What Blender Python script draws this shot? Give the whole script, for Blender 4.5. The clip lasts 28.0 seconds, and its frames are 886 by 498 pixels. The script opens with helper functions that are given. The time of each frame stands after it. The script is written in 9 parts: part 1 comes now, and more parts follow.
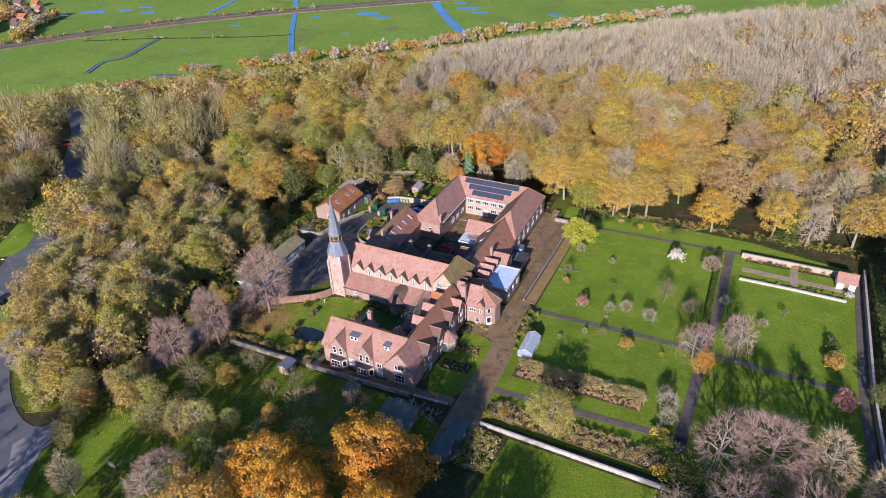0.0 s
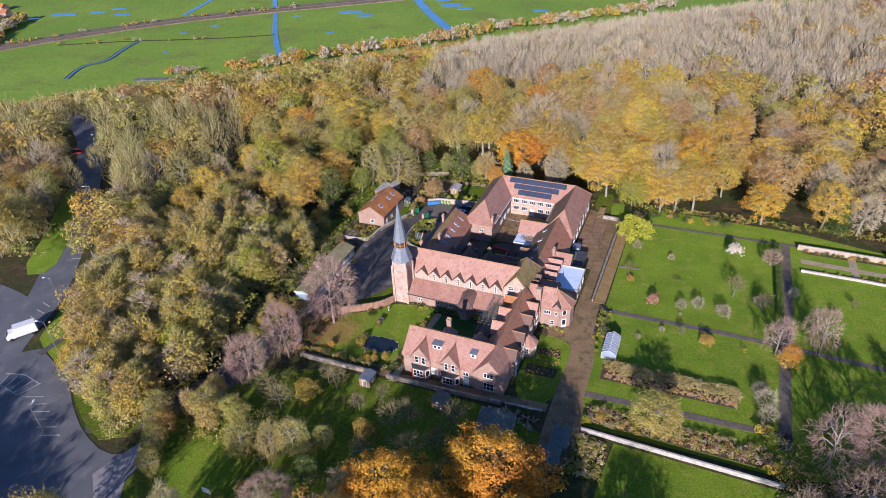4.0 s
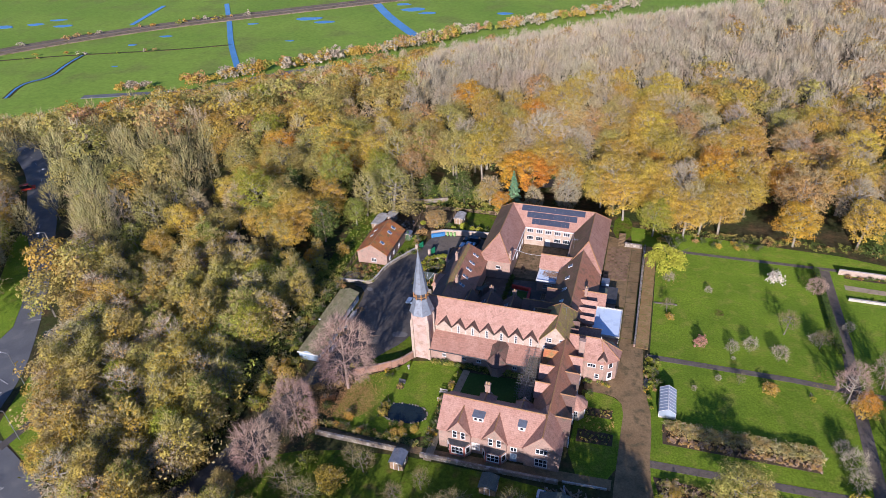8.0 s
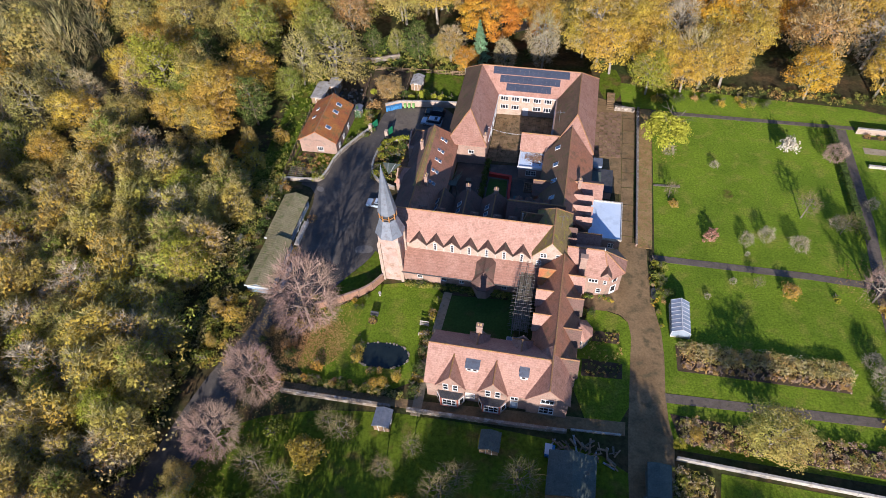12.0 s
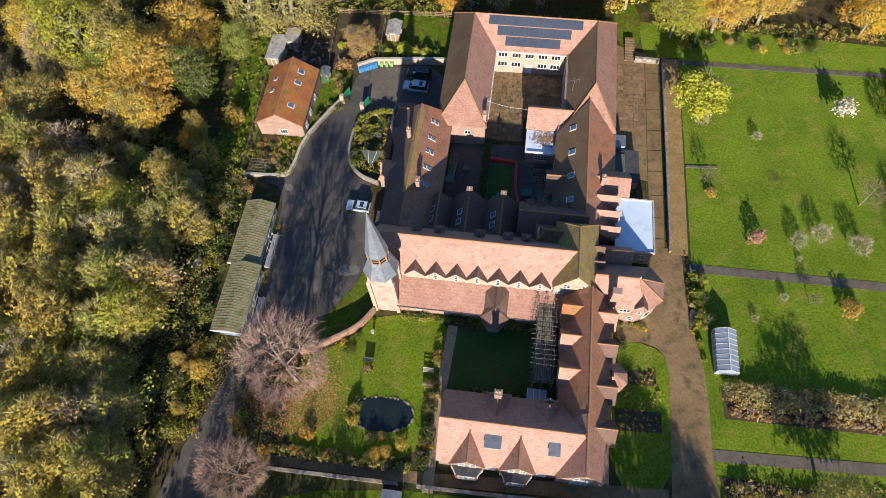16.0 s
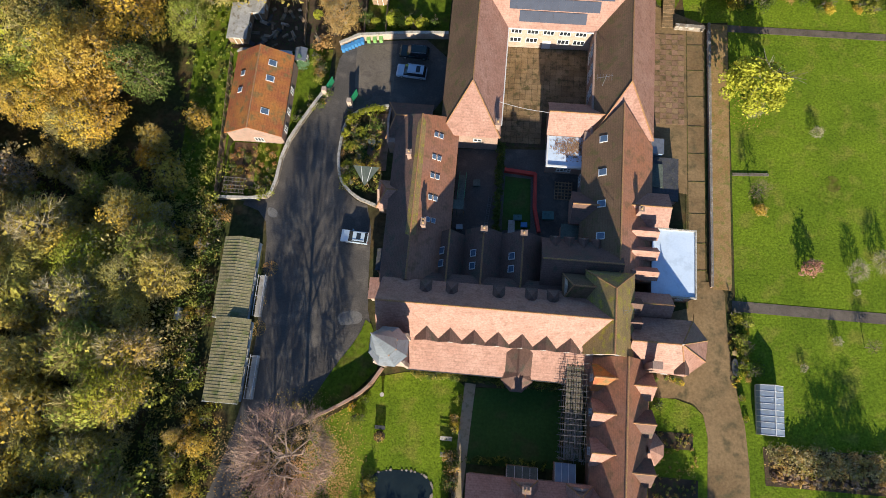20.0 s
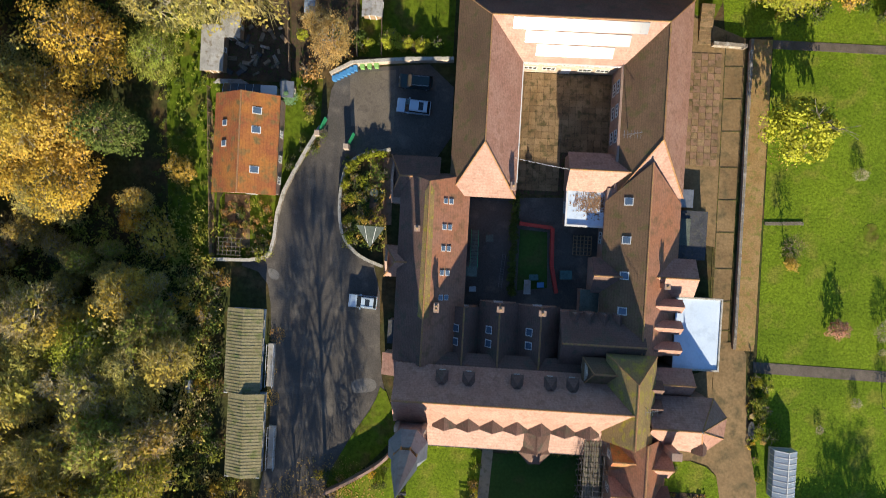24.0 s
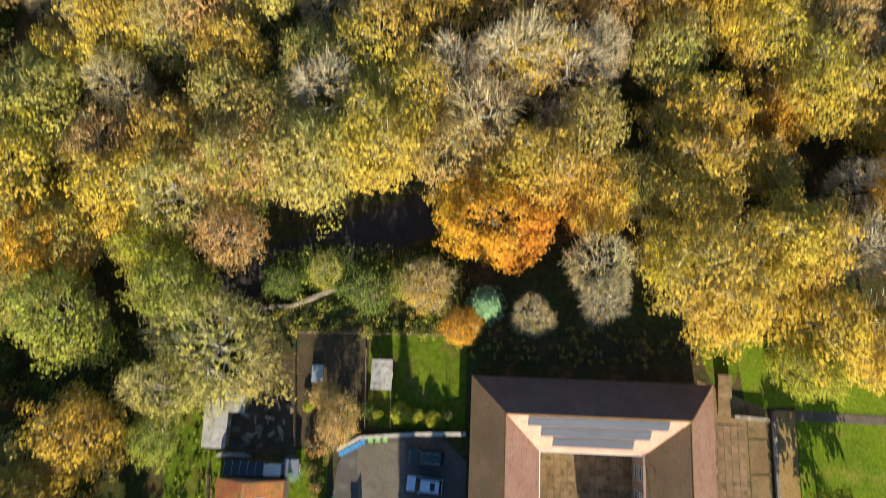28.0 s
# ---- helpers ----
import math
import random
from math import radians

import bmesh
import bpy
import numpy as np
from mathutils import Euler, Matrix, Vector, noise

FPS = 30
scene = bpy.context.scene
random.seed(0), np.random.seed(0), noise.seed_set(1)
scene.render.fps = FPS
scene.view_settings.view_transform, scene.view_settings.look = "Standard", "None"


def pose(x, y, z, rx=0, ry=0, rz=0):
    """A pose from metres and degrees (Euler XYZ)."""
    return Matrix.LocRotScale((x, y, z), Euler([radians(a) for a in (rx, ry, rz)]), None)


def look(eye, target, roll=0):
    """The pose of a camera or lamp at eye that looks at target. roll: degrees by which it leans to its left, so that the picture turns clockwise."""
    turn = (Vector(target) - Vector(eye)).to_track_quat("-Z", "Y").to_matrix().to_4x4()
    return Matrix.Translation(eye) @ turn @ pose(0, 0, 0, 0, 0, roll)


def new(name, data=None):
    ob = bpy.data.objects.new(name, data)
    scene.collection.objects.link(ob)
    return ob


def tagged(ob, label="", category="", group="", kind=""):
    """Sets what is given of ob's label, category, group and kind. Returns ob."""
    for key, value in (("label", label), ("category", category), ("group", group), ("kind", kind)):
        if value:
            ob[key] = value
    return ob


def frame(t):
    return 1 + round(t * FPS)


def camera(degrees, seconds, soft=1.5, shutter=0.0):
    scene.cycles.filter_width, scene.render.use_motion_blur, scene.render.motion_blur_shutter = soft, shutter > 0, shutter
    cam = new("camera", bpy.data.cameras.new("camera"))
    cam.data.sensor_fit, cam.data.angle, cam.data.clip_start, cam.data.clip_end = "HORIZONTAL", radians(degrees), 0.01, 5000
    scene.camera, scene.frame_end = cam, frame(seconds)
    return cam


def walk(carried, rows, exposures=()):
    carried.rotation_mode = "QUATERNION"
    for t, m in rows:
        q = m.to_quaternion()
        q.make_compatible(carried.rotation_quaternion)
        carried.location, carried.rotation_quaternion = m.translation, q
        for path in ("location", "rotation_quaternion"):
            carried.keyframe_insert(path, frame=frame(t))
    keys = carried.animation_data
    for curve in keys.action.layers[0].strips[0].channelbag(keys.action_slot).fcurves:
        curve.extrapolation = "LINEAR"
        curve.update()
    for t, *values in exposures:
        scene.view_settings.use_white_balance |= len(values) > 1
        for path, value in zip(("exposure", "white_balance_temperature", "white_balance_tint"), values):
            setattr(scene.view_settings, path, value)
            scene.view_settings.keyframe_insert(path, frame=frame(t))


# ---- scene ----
cam = camera(69.6, 28.0, soft=0.85, shutter=0.5)
METRES, EYE, TILT, LEAN, TURN = 210.0, 95.2, 0.4, 1.0, 26.1
ROWS = [
    (0.0, 0.0, 0.0, 0.0, -0.62, -33.21, 0.94),
    (0.5, -0.0108, 0.0007, -0.0001, -1.09, -33.26, 0.95),
    (1.0, -0.0231, 0.0017, -0.0001, -1.77, -33.3, 0.93),
    (1.5, -0.0366, 0.003, -0.0001, -2.47, -33.34, 0.92),
    (2.0, -0.051, 0.0048, -0.0002, -2.87, -33.39, 0.92),
    (2.5, -0.0659, 0.0071, -0.0001, -3.17, -33.44, 0.93),
    (3.0, -0.0809, 0.0101, -0.0001, -3.48, -33.48, 0.97),
    (3.5, -0.0954, 0.0142, -0.0001, -3.76, -33.52, 1.01),
    (5.5, -0.1414, 0.0472, -0.0009, -4.42, -33.48, 1.1),
    (6.0, -0.1486, 0.0597, -0.0013, -4.74, -33.45, 1.11),
    (6.5, -0.1546, 0.0736, -0.0019, -5.41, -33.41, 1.12),
    (7.0, -0.1591, 0.089, -0.0024, -6.36, -33.39, 1.11),
    (7.5, -0.1628, 0.1054, -0.0033, -7.42, -33.34, 1.09),
    (8.0, -0.1652, 0.1223, -0.0042, -8.44, -33.56, 1.09),
    (8.5, -0.1669, 0.1396, -0.0053, -9.36, -34.7, 1.08),
    (9.0, -0.1677, 0.1574, -0.0062, -10.26, -36.88, 1.08),
    (9.5, -0.1678, 0.1759, -0.0069, -11.16, -39.4, 1.06),
    (10.0, -0.1671, 0.1944, -0.0079, -12.02, -41.85, 1.06),
    (10.5, -0.1659, 0.2133, -0.0083, -12.85, -44.22, 1.05),
    (11.0, -0.1639, 0.2319, -0.0091, -13.61, -46.45, 1.06),
    (11.5, -0.1621, 0.2508, -0.0095, -14.27, -48.68, 1.04),
    (13.5, -0.1528, 0.3263, -0.0148, -16.24, -55.36, 0.96),
    (14.0, -0.1497, 0.3452, -0.0157, -16.71, -56.68, 0.94),
    (14.5, -0.1463, 0.364, -0.0165, -17.18, -58.09, 0.94),
    (15.0, -0.1429, 0.3829, -0.0174, -17.65, -59.49, 0.92),
    (15.5, -0.1395, 0.4018, -0.0181, -18.12, -60.92, 0.88),
    (16.0, -0.136, 0.4205, -0.019, -18.57, -62.44, 0.84),
    (16.5, -0.1321, 0.4391, -0.0199, -18.96, -64.05, 0.85),
    (17.0, -0.1283, 0.4575, -0.0209, -19.29, -65.61, 0.82),
    (17.5, -0.1232, 0.4763, -0.0218, -19.56, -67.26, 0.87),
    (18.0, -0.1188, 0.4948, -0.0227, -19.85, -68.83, 0.85),
    (18.5, -0.1138, 0.5133, -0.0235, -20.13, -70.43, 0.86),
    (19.0, -0.1084, 0.5316, -0.0244, -20.39, -72.22, 0.91),
    (19.5, -0.1029, 0.55, -0.0253, -20.66, -74.27, 0.93),
    (20.0, -0.0974, 0.5686, -0.0262, -20.93, -76.38, 0.93),
    (20.5, -0.091, 0.5874, -0.0271, -21.15, -78.54, 0.98),
    (21.0, -0.0857, 0.6052, -0.028, -21.43, -80.51, 0.93),
    (21.5, -0.0794, 0.6239, -0.0288, -21.68, -82.63, 0.95),
    (23.5, -0.0552, 0.6971, -0.0319, -22.69, -90.56, 0.86),
    (24.0, -0.05, 0.7153, -0.0327, -22.9, -90.93, 0.79),
    (24.5, -0.0434, 0.7345, -0.0332, -23.08, -90.91, 0.79),
    (25.0, -0.0375, 0.7523, -0.0339, -23.3, -90.68, 0.75),
    (25.5, -0.0303, 0.7715, -0.0342, -23.45, -90.72, 0.76),
    (26.0, -0.0235, 0.7892, -0.0346, -23.58, -90.48, 0.8),
    (26.5, -0.0164, 0.8075, -0.0351, -23.67, -89.62, 0.84),
    (27.0, -0.0095, 0.8258, -0.0353, -23.74, -87.55, 0.84),
    (27.5, -0.0021, 0.8448, -0.0354, -23.8, -84.4, 0.82),
    (28.0, 0.0059, 0.8635, -0.0356, -23.85, -79.04, 0.87),
]
walk(cam, [(t, pose(0, 0, EYE, TILT, LEAN, TURN) @ pose(METRES * x, METRES * y, METRES * z, 90 + pitch, roll, yaw)) for t, x, y, z, yaw, pitch, roll in ROWS],
     [(0, 0.58, 5600, 24), (9, 0.55, 5600, 22), (14, 0.7, 6120, 14), (18, 0.79, 6370, 9), (21, 0.84, 6500, 7), (24, 0.94, 6800, 6), (26, 1.03, 7080, 5), (28, 1.12, 7050, 2)])

# ---- world and light ----
SUN_EL, SUN_AZ = radians(21.3), radians(174.0)
sun_way = Vector((math.sin(SUN_AZ) * math.cos(SUN_EL), math.cos(SUN_AZ) * math.cos(SUN_EL), math.sin(SUN_EL)))
world = bpy.data.worlds.new("sky")
scene.world = world
world.use_nodes = True
wn = world.node_tree
sky = wn.nodes.new("ShaderNodeTexSky")
sky.sky_type, sky.sun_disc, sky.sun_elevation, sky.sun_rotation = "NISHITA", False, SUN_EL, SUN_AZ
sky.ozone_density, sky.dust_density = 6.0, 0.3
wn.links.new(sky.outputs[0], wn.nodes["Background"].inputs[0])
wn.nodes["Background"].inputs[1].default_value = 0.1
sun = new("sun", bpy.data.lights.new("sun", "SUN"))
sun.data.energy, sun.data.angle, sun.data.color = 5.5, radians(0.6), (1.0, 0.885, 0.73)
sun.matrix_world = look(sun_way * 300, (0, 0, 0))


# ---- materials ----
BASE_SCALE = 0.8  # scales down every base colour except the leaves'


def mat(name, a, b, scale=0.6, rough=0.85, fine=8.0, c=None, bump=0.15, metal=0.0, courses=0.0, rnd=0.0, fine_mix=0.35, spec=0.3, leaf=0.0, patch=0.5):
    """Two colours mixed by broad noise, fine grain over it, an optional third colour in stains; courses: height of horizontal rows in metres."""
    if not leaf:
        a, b, c = [tuple(BASE_SCALE * v for v in q) if q else q for q in (a, b, c)]
    m = bpy.data.materials.new(name)
    m.use_nodes = True
    t = m.node_tree
    n, l = t.nodes, t.links
    p = n["Principled BSDF"]
    pos = n.new("ShaderNodeNewGeometry")
    big = n.new("ShaderNodeTexNoise")
    big.inputs["Scale"].default_value, big.inputs["Detail"].default_value = scale, 4.0
    l.new(pos.outputs["Position"], big.inputs["Vector"])
    ramp = n.new("ShaderNodeValToRGB")
    ramp.color_ramp.elements[0].position, ramp.color_ramp.elements[1].position = patch - 0.15, patch + 0.15
    ramp.color_ramp.elements[0].color, ramp.color_ramp.elements[1].color = (*a, 1), (*b, 1)
    l.new(big.outputs["Fac"], ramp.inputs[0])
    col = ramp.outputs[0]
    if c:
        st = n.new("ShaderNodeTexNoise")
        st.inputs["Scale"].default_value, st.inputs["Detail"].default_value = scale * 2.7, 6.0
        l.new(pos.outputs["Position"], st.inputs["Vector"])
        r2 = n.new("ShaderNodeValToRGB")
        r2.color_ramp.elements[0].position, r2.color_ramp.elements[1].position = 0.52, 0.68
        l.new(st.outputs["Fac"], r2.inputs[0])
        mx = n.new("ShaderNodeMixRGB")
        l.new(r2.outputs[0], mx.inputs[0])
        l.new(col, mx.inputs[1])
        mx.inputs[2].default_value = (*c, 1)
        col = mx.outputs[0]
    gr = n.new("ShaderNodeTexNoise")
    gr.inputs["Scale"].default_value, gr.inputs["Detail"].default_value, gr.inputs["Roughness"].default_value = fine, 6.0, 0.62
    l.new(pos.outputs["Position"], gr.inputs["Vector"])
    mr = n.new("ShaderNodeMapRange")
    mr.inputs[1].default_value, mr.inputs[2].default_value = 0.25, 0.75
    mr.inputs[3].default_value, mr.inputs[4].default_value = 1 - fine_mix, 1 + fine_mix
    l.new(gr.outputs["Fac"], mr.inputs[0])
    val = mr.outputs[0]
    if rnd:
        if leaf:
            src = pos.outputs["Random Per Island"]
        else:
            src = n.new("ShaderNodeObjectInfo").outputs["Random"]
        m2 = n.new("ShaderNodeMapRange")
        m2.inputs[3].default_value, m2.inputs[4].default_value = 1 - rnd, 1 + rnd
        l.new(src, m2.inputs[0])
        mu = n.new("ShaderNodeMath")
        mu.operation = "MULTIPLY"
        l.new(val, mu.inputs[0])
        l.new(m2.outputs[0], mu.inputs[1])
        val = mu.outputs[0]
    height = gr.outputs["Fac"]
    if courses:
        sep = n.new("ShaderNodeSeparateXYZ")
        l.new(pos.outputs["Position"], sep.inputs[0])
        dv = n.new("ShaderNodeMath")
        dv.operation = "DIVIDE"
        dv.inputs[1].default_value = courses
        l.new(sep.outputs[2], dv.inputs[0])
        fr = n.new("ShaderNodeMath")
        fr.operation = "FRACT"
        l.new(dv.outputs[0], fr.inputs[0])
        m3 = n.new("ShaderNodeMapRange")
        m3.inputs[1].default_value, m3.inputs[2].default_value, m3.inputs[3].default_value, m3.inputs[4].default_value = 0.0, 0.3, 0.84, 1.03
        l.new(fr.outputs[0], m3.inputs[0])
        mu = n.new("ShaderNodeMath")
        mu.operation = "MULTIPLY"
        l.new(val, mu.inputs[0])
        l.new(m3.outputs[0], mu.inputs[1])
        val = mu.outputs[0]
    if leaf:
        hs = n.new("ShaderNodeHueSaturation")
        m4 = n.new("ShaderNodeMapRange")
        m4.inputs[1].default_value, m4.inputs[2].default_value = 0.3, 0.7
        m4.inputs[3].default_value, m4.inputs[4].default_value = 0.482, 0.522
        hn = n.new("ShaderNodeTexNoise")
        hn.inputs["Scale"].default_value, hn.inputs["Detail"].default_value = 0.07, 2.0
        l.new(pos.outputs["Position"], hn.inputs["Vector"])
        l.new(hn.outputs["Fac"], m4.inputs[0])
        l.new(m4.outputs[0], hs.inputs["Hue"])
        l.new(col, hs.inputs["Color"])
        col = hs.outputs[0]
    vm = n.new("ShaderNodeVectorMath")
    vm.operation = "SCALE"
    l.new(col, vm.inputs[0])
    l.new(val, vm.inputs["Scale"])
    l.new(vm.outputs[0], p.inputs["Base Color"])
    p.inputs["Roughness"].default_value, p.inputs["Metallic"].default_value = rough, metal
    p.inputs["Specular IOR Level"].default_value = spec
    if bump:
        bp = n.new("ShaderNodeBump")
        bp.inputs["Strength"].default_value, bp.inputs["Distance"].default_value = bump, 0.1
        l.new(height, bp.inputs["Height"])
        l.new(bp.outputs[0], p.inputs["Normal"])
    if leaf:
        tr = n.new("ShaderNodeBsdfTranslucent")
        l.new(vm.outputs[0], tr.inputs[0])
        ms = n.new("ShaderNodeMixShader")
        ms.inputs[0].default_value = leaf
        l.new(p.outputs[0], ms.inputs[1])
        l.new(tr.outputs[0], ms.inputs[2])
        l.new(ms.outputs[0], n["Material Output"].inputs[0])
    return m


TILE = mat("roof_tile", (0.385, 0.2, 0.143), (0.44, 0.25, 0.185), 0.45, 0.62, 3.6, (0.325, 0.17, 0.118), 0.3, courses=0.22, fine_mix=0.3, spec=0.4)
# Darker tile, mostly for roofs in shade; that shade is in its colour
TILE_DARK = mat("roof_tile_dark_shaded", (0.15, 0.09, 0.07), (0.2, 0.12, 0.095), 0.3, 0.85, 5.0, (0.115, 0.095, 0.07), 0.3, courses=0.22, fine_mix=0.3)
TILE_ORANGE = mat("roof_tile_orange", (0.5, 0.2, 0.05), (0.36, 0.115, 0.05), 0.35, 0.75, 4.0, (0.24, 0.16, 0.06), 0.3, courses=0.25, fine_mix=0.3)
TILE_MOSS = mat("roof_tile_mossy", (0.27, 0.19, 0.085), (0.36, 0.25, 0.1), 0.4, 0.9, 5.0, (0.4, 0.34, 0.05), 0.3, courses=0.22, fine_mix=0.3)
MOSS = mat("mossy_ridge", (0.42, 0.21, 0.1), (0.36, 0.2, 0.1), 0.7, 0.9, 6.0, (0.4, 0.27, 0.085), 0.3)
BRICK = mat("red_brick", (0.365, 0.24, 0.185), (0.43, 0.295, 0.23), 0.5, 0.88, 7.0, (0.31, 0.24, 0.185), 0.2, courses=0.3, fine_mix=0.25)
BRICK_PALE = mat("pale_stone_brick", (0.47, 0.36, 0.28), (0.53, 0.425, 0.34), 0.5, 0.88, 6.0, (0.4, 0.3, 0.22), 0.2, courses=0.3, fine_mix=0.22)
OLD_WALL = mat("weathered_wall_stone", (0.24, 0.19, 0.14), (0.34, 0.29, 0.23), 0.5, 0.9, 5.0, (0.52, 0.48, 0.42), 0.3, fine_mix=0.3)
LIMEWASH = mat("worn_limewash", (0.44, 0.41, 0.36), (0.54, 0.51, 0.46), 0.5, 0.85, 5.0, (0.34, 0.3, 0.24), 0.2, fine_mix=0.2)
OLD_BRICK = mat("old_red_brick", (0.32, 0.17, 0.11), (0.4, 0.23, 0.16), 0.6, 0.9, 6.0, (0.26, 0.19, 0.13), 0.3, courses=0.15, fine_mix=0.3)
# Roof glass coloured blue in place of the sky it would reflect
SKY_GLASS = mat("sky_tinted_roof_glass", (0.1, 0.15, 0.22), (0.13, 0.19, 0.27), 0.5, 0.1, 2.0, fine_mix=0.1, bump=0.0, spec=0.7)
STONE = mat("pale_stone", (0.5, 0.46, 0.4), (0.58, 0.54, 0.46), 0.8, 0.85, 8.0, (0.33, 0.3, 0.22), 0.2)
WHITE = mat("white_paint", (0.76, 0.76, 0.74), (0.82, 0.82, 0.8), 1.0, 0.5, 12.0, fine_mix=0.06, bump=0.03)
RENDERED = mat("cream_render", (0.66, 0.6, 0.5), (0.72, 0.66, 0.57), 0.7, 0.8, 8.0, (0.58, 0.5, 0.42), 0.06, fine_mix=0.1)
LEAD = mat("lead_sheet", (0.22, 0.25, 0.29), (0.29, 0.32, 0.36), 0.5, 0.5, 4.0, (0.2, 0.21, 0.24), 0.05, metal=0.25, fine_mix=0.12, spec=0.5)
DARK_LEAD = mat("dark_flat_roof", (0.05, 0.055, 0.065), (0.08, 0.08, 0.09), 0.8, 0.7, 5.0, (0.1, 0.1, 0.08), 0.1)
# White membrane tinted blue: the colour of its skylit shade is mixed in
FELT = mat("white_roof_membrane", (0.66, 0.79, 0.95), (0.74, 0.86, 1.0), 0.35, 0.6, 4.0, (0.6, 0.72, 0.86), 0.03, fine_mix=0.06)
LEAF_DEBRIS = mat("dead_leaves", (0.28, 0.15, 0.08), (0.4, 0.26, 0.15), 1.5, 0.95, 10.0, (0.2, 0.12, 0.07), 0.4)
GLASS = mat("window_glass", (0.02, 0.026, 0.034), (0.03, 0.038, 0.048), 0.5, 0.08, 2.0, fine_mix=0.1, bump=0.0, spec=0.6)
SOLAR = mat("solar_cell", (0.05, 0.06, 0.09), (0.06, 0.072, 0.105), 0.8, 0.24, 6.0, fine_mix=0.15, bump=0.0, spec=0.3)
METAL = mat("grey_metal", (0.36, 0.37, 0.38), (0.45, 0.46, 0.47), 2.0, 0.4, 9.0, metal=0.7, fine_mix=0.12, bump=0.03)
TIMBER = mat("weathered_timber", (0.3, 0.2, 0.12), (0.38, 0.27, 0.17), 1.2, 0.85, 12.0, (0.2, 0.14, 0.09), 0.2)
GREEN_FELT = mat("green_roof_sheet", (0.1, 0.125, 0.105), (0.14, 0.165, 0.135), 0.7, 0.75, 6.0, (0.1, 0.12, 0.1), 0.1)
CORRUGATED = mat("mossy_corrugated_sheet", (0.25, 0.22, 0.115), (0.31, 0.275, 0.16), 0.4, 0.9, 4.0, (0.17, 0.19, 0.07), 0.3)
BLUE_PAINT = mat("blue_grey_paint", (0.3, 0.4, 0.5), (0.36, 0.46, 0.56), 1.0, 0.6, 6.0, fine_mix=0.12, bump=0.04)
GREEN_PAINT = mat("green_paint", (0.02, 0.22, 0.1), (0.03, 0.28, 0.13), 1.0, 0.5, 6.0, fine_mix=0.12, bump=0.04)
RED_PAINT = mat("red_paint", (0.45, 0.04, 0.03), (0.52, 0.06, 0.04), 1.0, 0.6, 6.0, fine_mix=0.12, bump=0.04)
BIN_BLUE = mat("blue_plastic", (0.05, 0.2, 0.45), (0.07, 0.25, 0.5), 1.0, 0.45, 6.0, fine_mix=0.1, bump=0.0)
BIN_GREEN = mat("lime_plastic", (0.2, 0.4, 0.12), (0.25, 0.45, 0.15), 1.0, 0.45, 6.0, fine_mix=0.1, bump=0.0)
CAR_SILVER = mat("silver_car_paint", (0.5, 0.62, 0.75), (0.56, 0.68, 0.8), 0.5, 0.25, 3.0, metal=0.1, fine_mix=0.03, bump=0.0, spec=0.6)
CAR_DARK = mat("dark_green_car_paint", (0.02, 0.04, 0.04), (0.025, 0.05, 0.05), 0.5, 0.25, 3.0, fine_mix=0.03, bump=0.0, spec=0.6)
RUBBER = mat("black_rubber", (0.02, 0.02, 0.02), (0.03, 0.03, 0.03), 2.0, 0.8, 9.0, bump=0.05)
POT = mat("terracotta_pot", (0.5, 0.32, 0.16), (0.56, 0.38, 0.2), 2.0, 0.8, 9.0, bump=0.1)
WATER = mat("still_water", (0.012, 0.02, 0.022), (0.02, 0.03, 0.03), 0.4, 0.07, 2.0, fine_mix=0.1, bump=0.015, spec=0.5)
# Olive tile for west slopes, darkened so the colour holds their shade
TILE_OLIVE = mat("roof_tile_olive_shaded", (0.165, 0.1, 0.058), (0.215, 0.132, 0.075), 0.3, 0.88, 5.0, (0.14, 0.115, 0.045), 0.3, courses=0.22, fine_mix=0.28)
GALVANISED = mat("dull_galvanised_tube", (0.16, 0.155, 0.15), (0.22, 0.21, 0.2), 2.0, 0.55, 9.0, metal=0.4, fine_mix=0.15, bump=0.03)
MARSH_WATER = mat("flood_water", (0.07, 0.2, 0.36), (0.09, 0.24, 0.42), 0.05, 0.15, 0.4, fine_mix=0.1, bump=0.01, spec=0.35)
ASPHALT = mat("asphalt", (0.088, 0.078, 0.07), (0.12, 0.107, 0.094), 0.16, 0.85, 5.0, (0.16, 0.14, 0.118), 0.2, fine_mix=0.32)
ROAD = mat("road_asphalt", (0.125, 0.13, 0.14), (0.165, 0.17, 0.175), 0.12, 0.85, 5.0, (0.19, 0.19, 0.19), 0.1, fine_mix=0.2)
DRIVE = mat("worn_concrete_drive", (0.225, 0.145, 0.068), (0.315, 0.21, 0.102), 0.22, 0.85, 3.0, (0.15, 0.115, 0.055), 0.2, fine_mix=0.32)
PAVING = mat("stone_paving", (0.235, 0.15, 0.072), (0.31, 0.21, 0.115), 0.45, 0.85, 6.0, (0.12, 0.095, 0.04), 0.15, rnd=0.2, fine_mix=0.3)
PAVING_RED = mat("red_paving", (0.27, 0.16, 0.1), (0.33, 0.2, 0.13), 0.5, 0.85, 6.0, (0.17, 0.12, 0.06), 0.15, rnd=0.15, fine_mix=0.25)
LAWN = mat("mown_grass", (0.108, 0.165, 0.01), (0.165, 0.232, 0.014), 0.14, 0.95, 3.2, (0.205, 0.215, 0.03), 0.9, fine_mix=0.62, spec=0.12)
_g = LAWN.node_tree.nodes["Principled BSDF"]
_g.inputs["Sheen Weight"].default_value, _g.inputs["Sheen Roughness"].default_value, _g.inputs["Sheen Tint"].default_value = 0.35, 0.6, (0.3, 0.5, 0.05, 1)
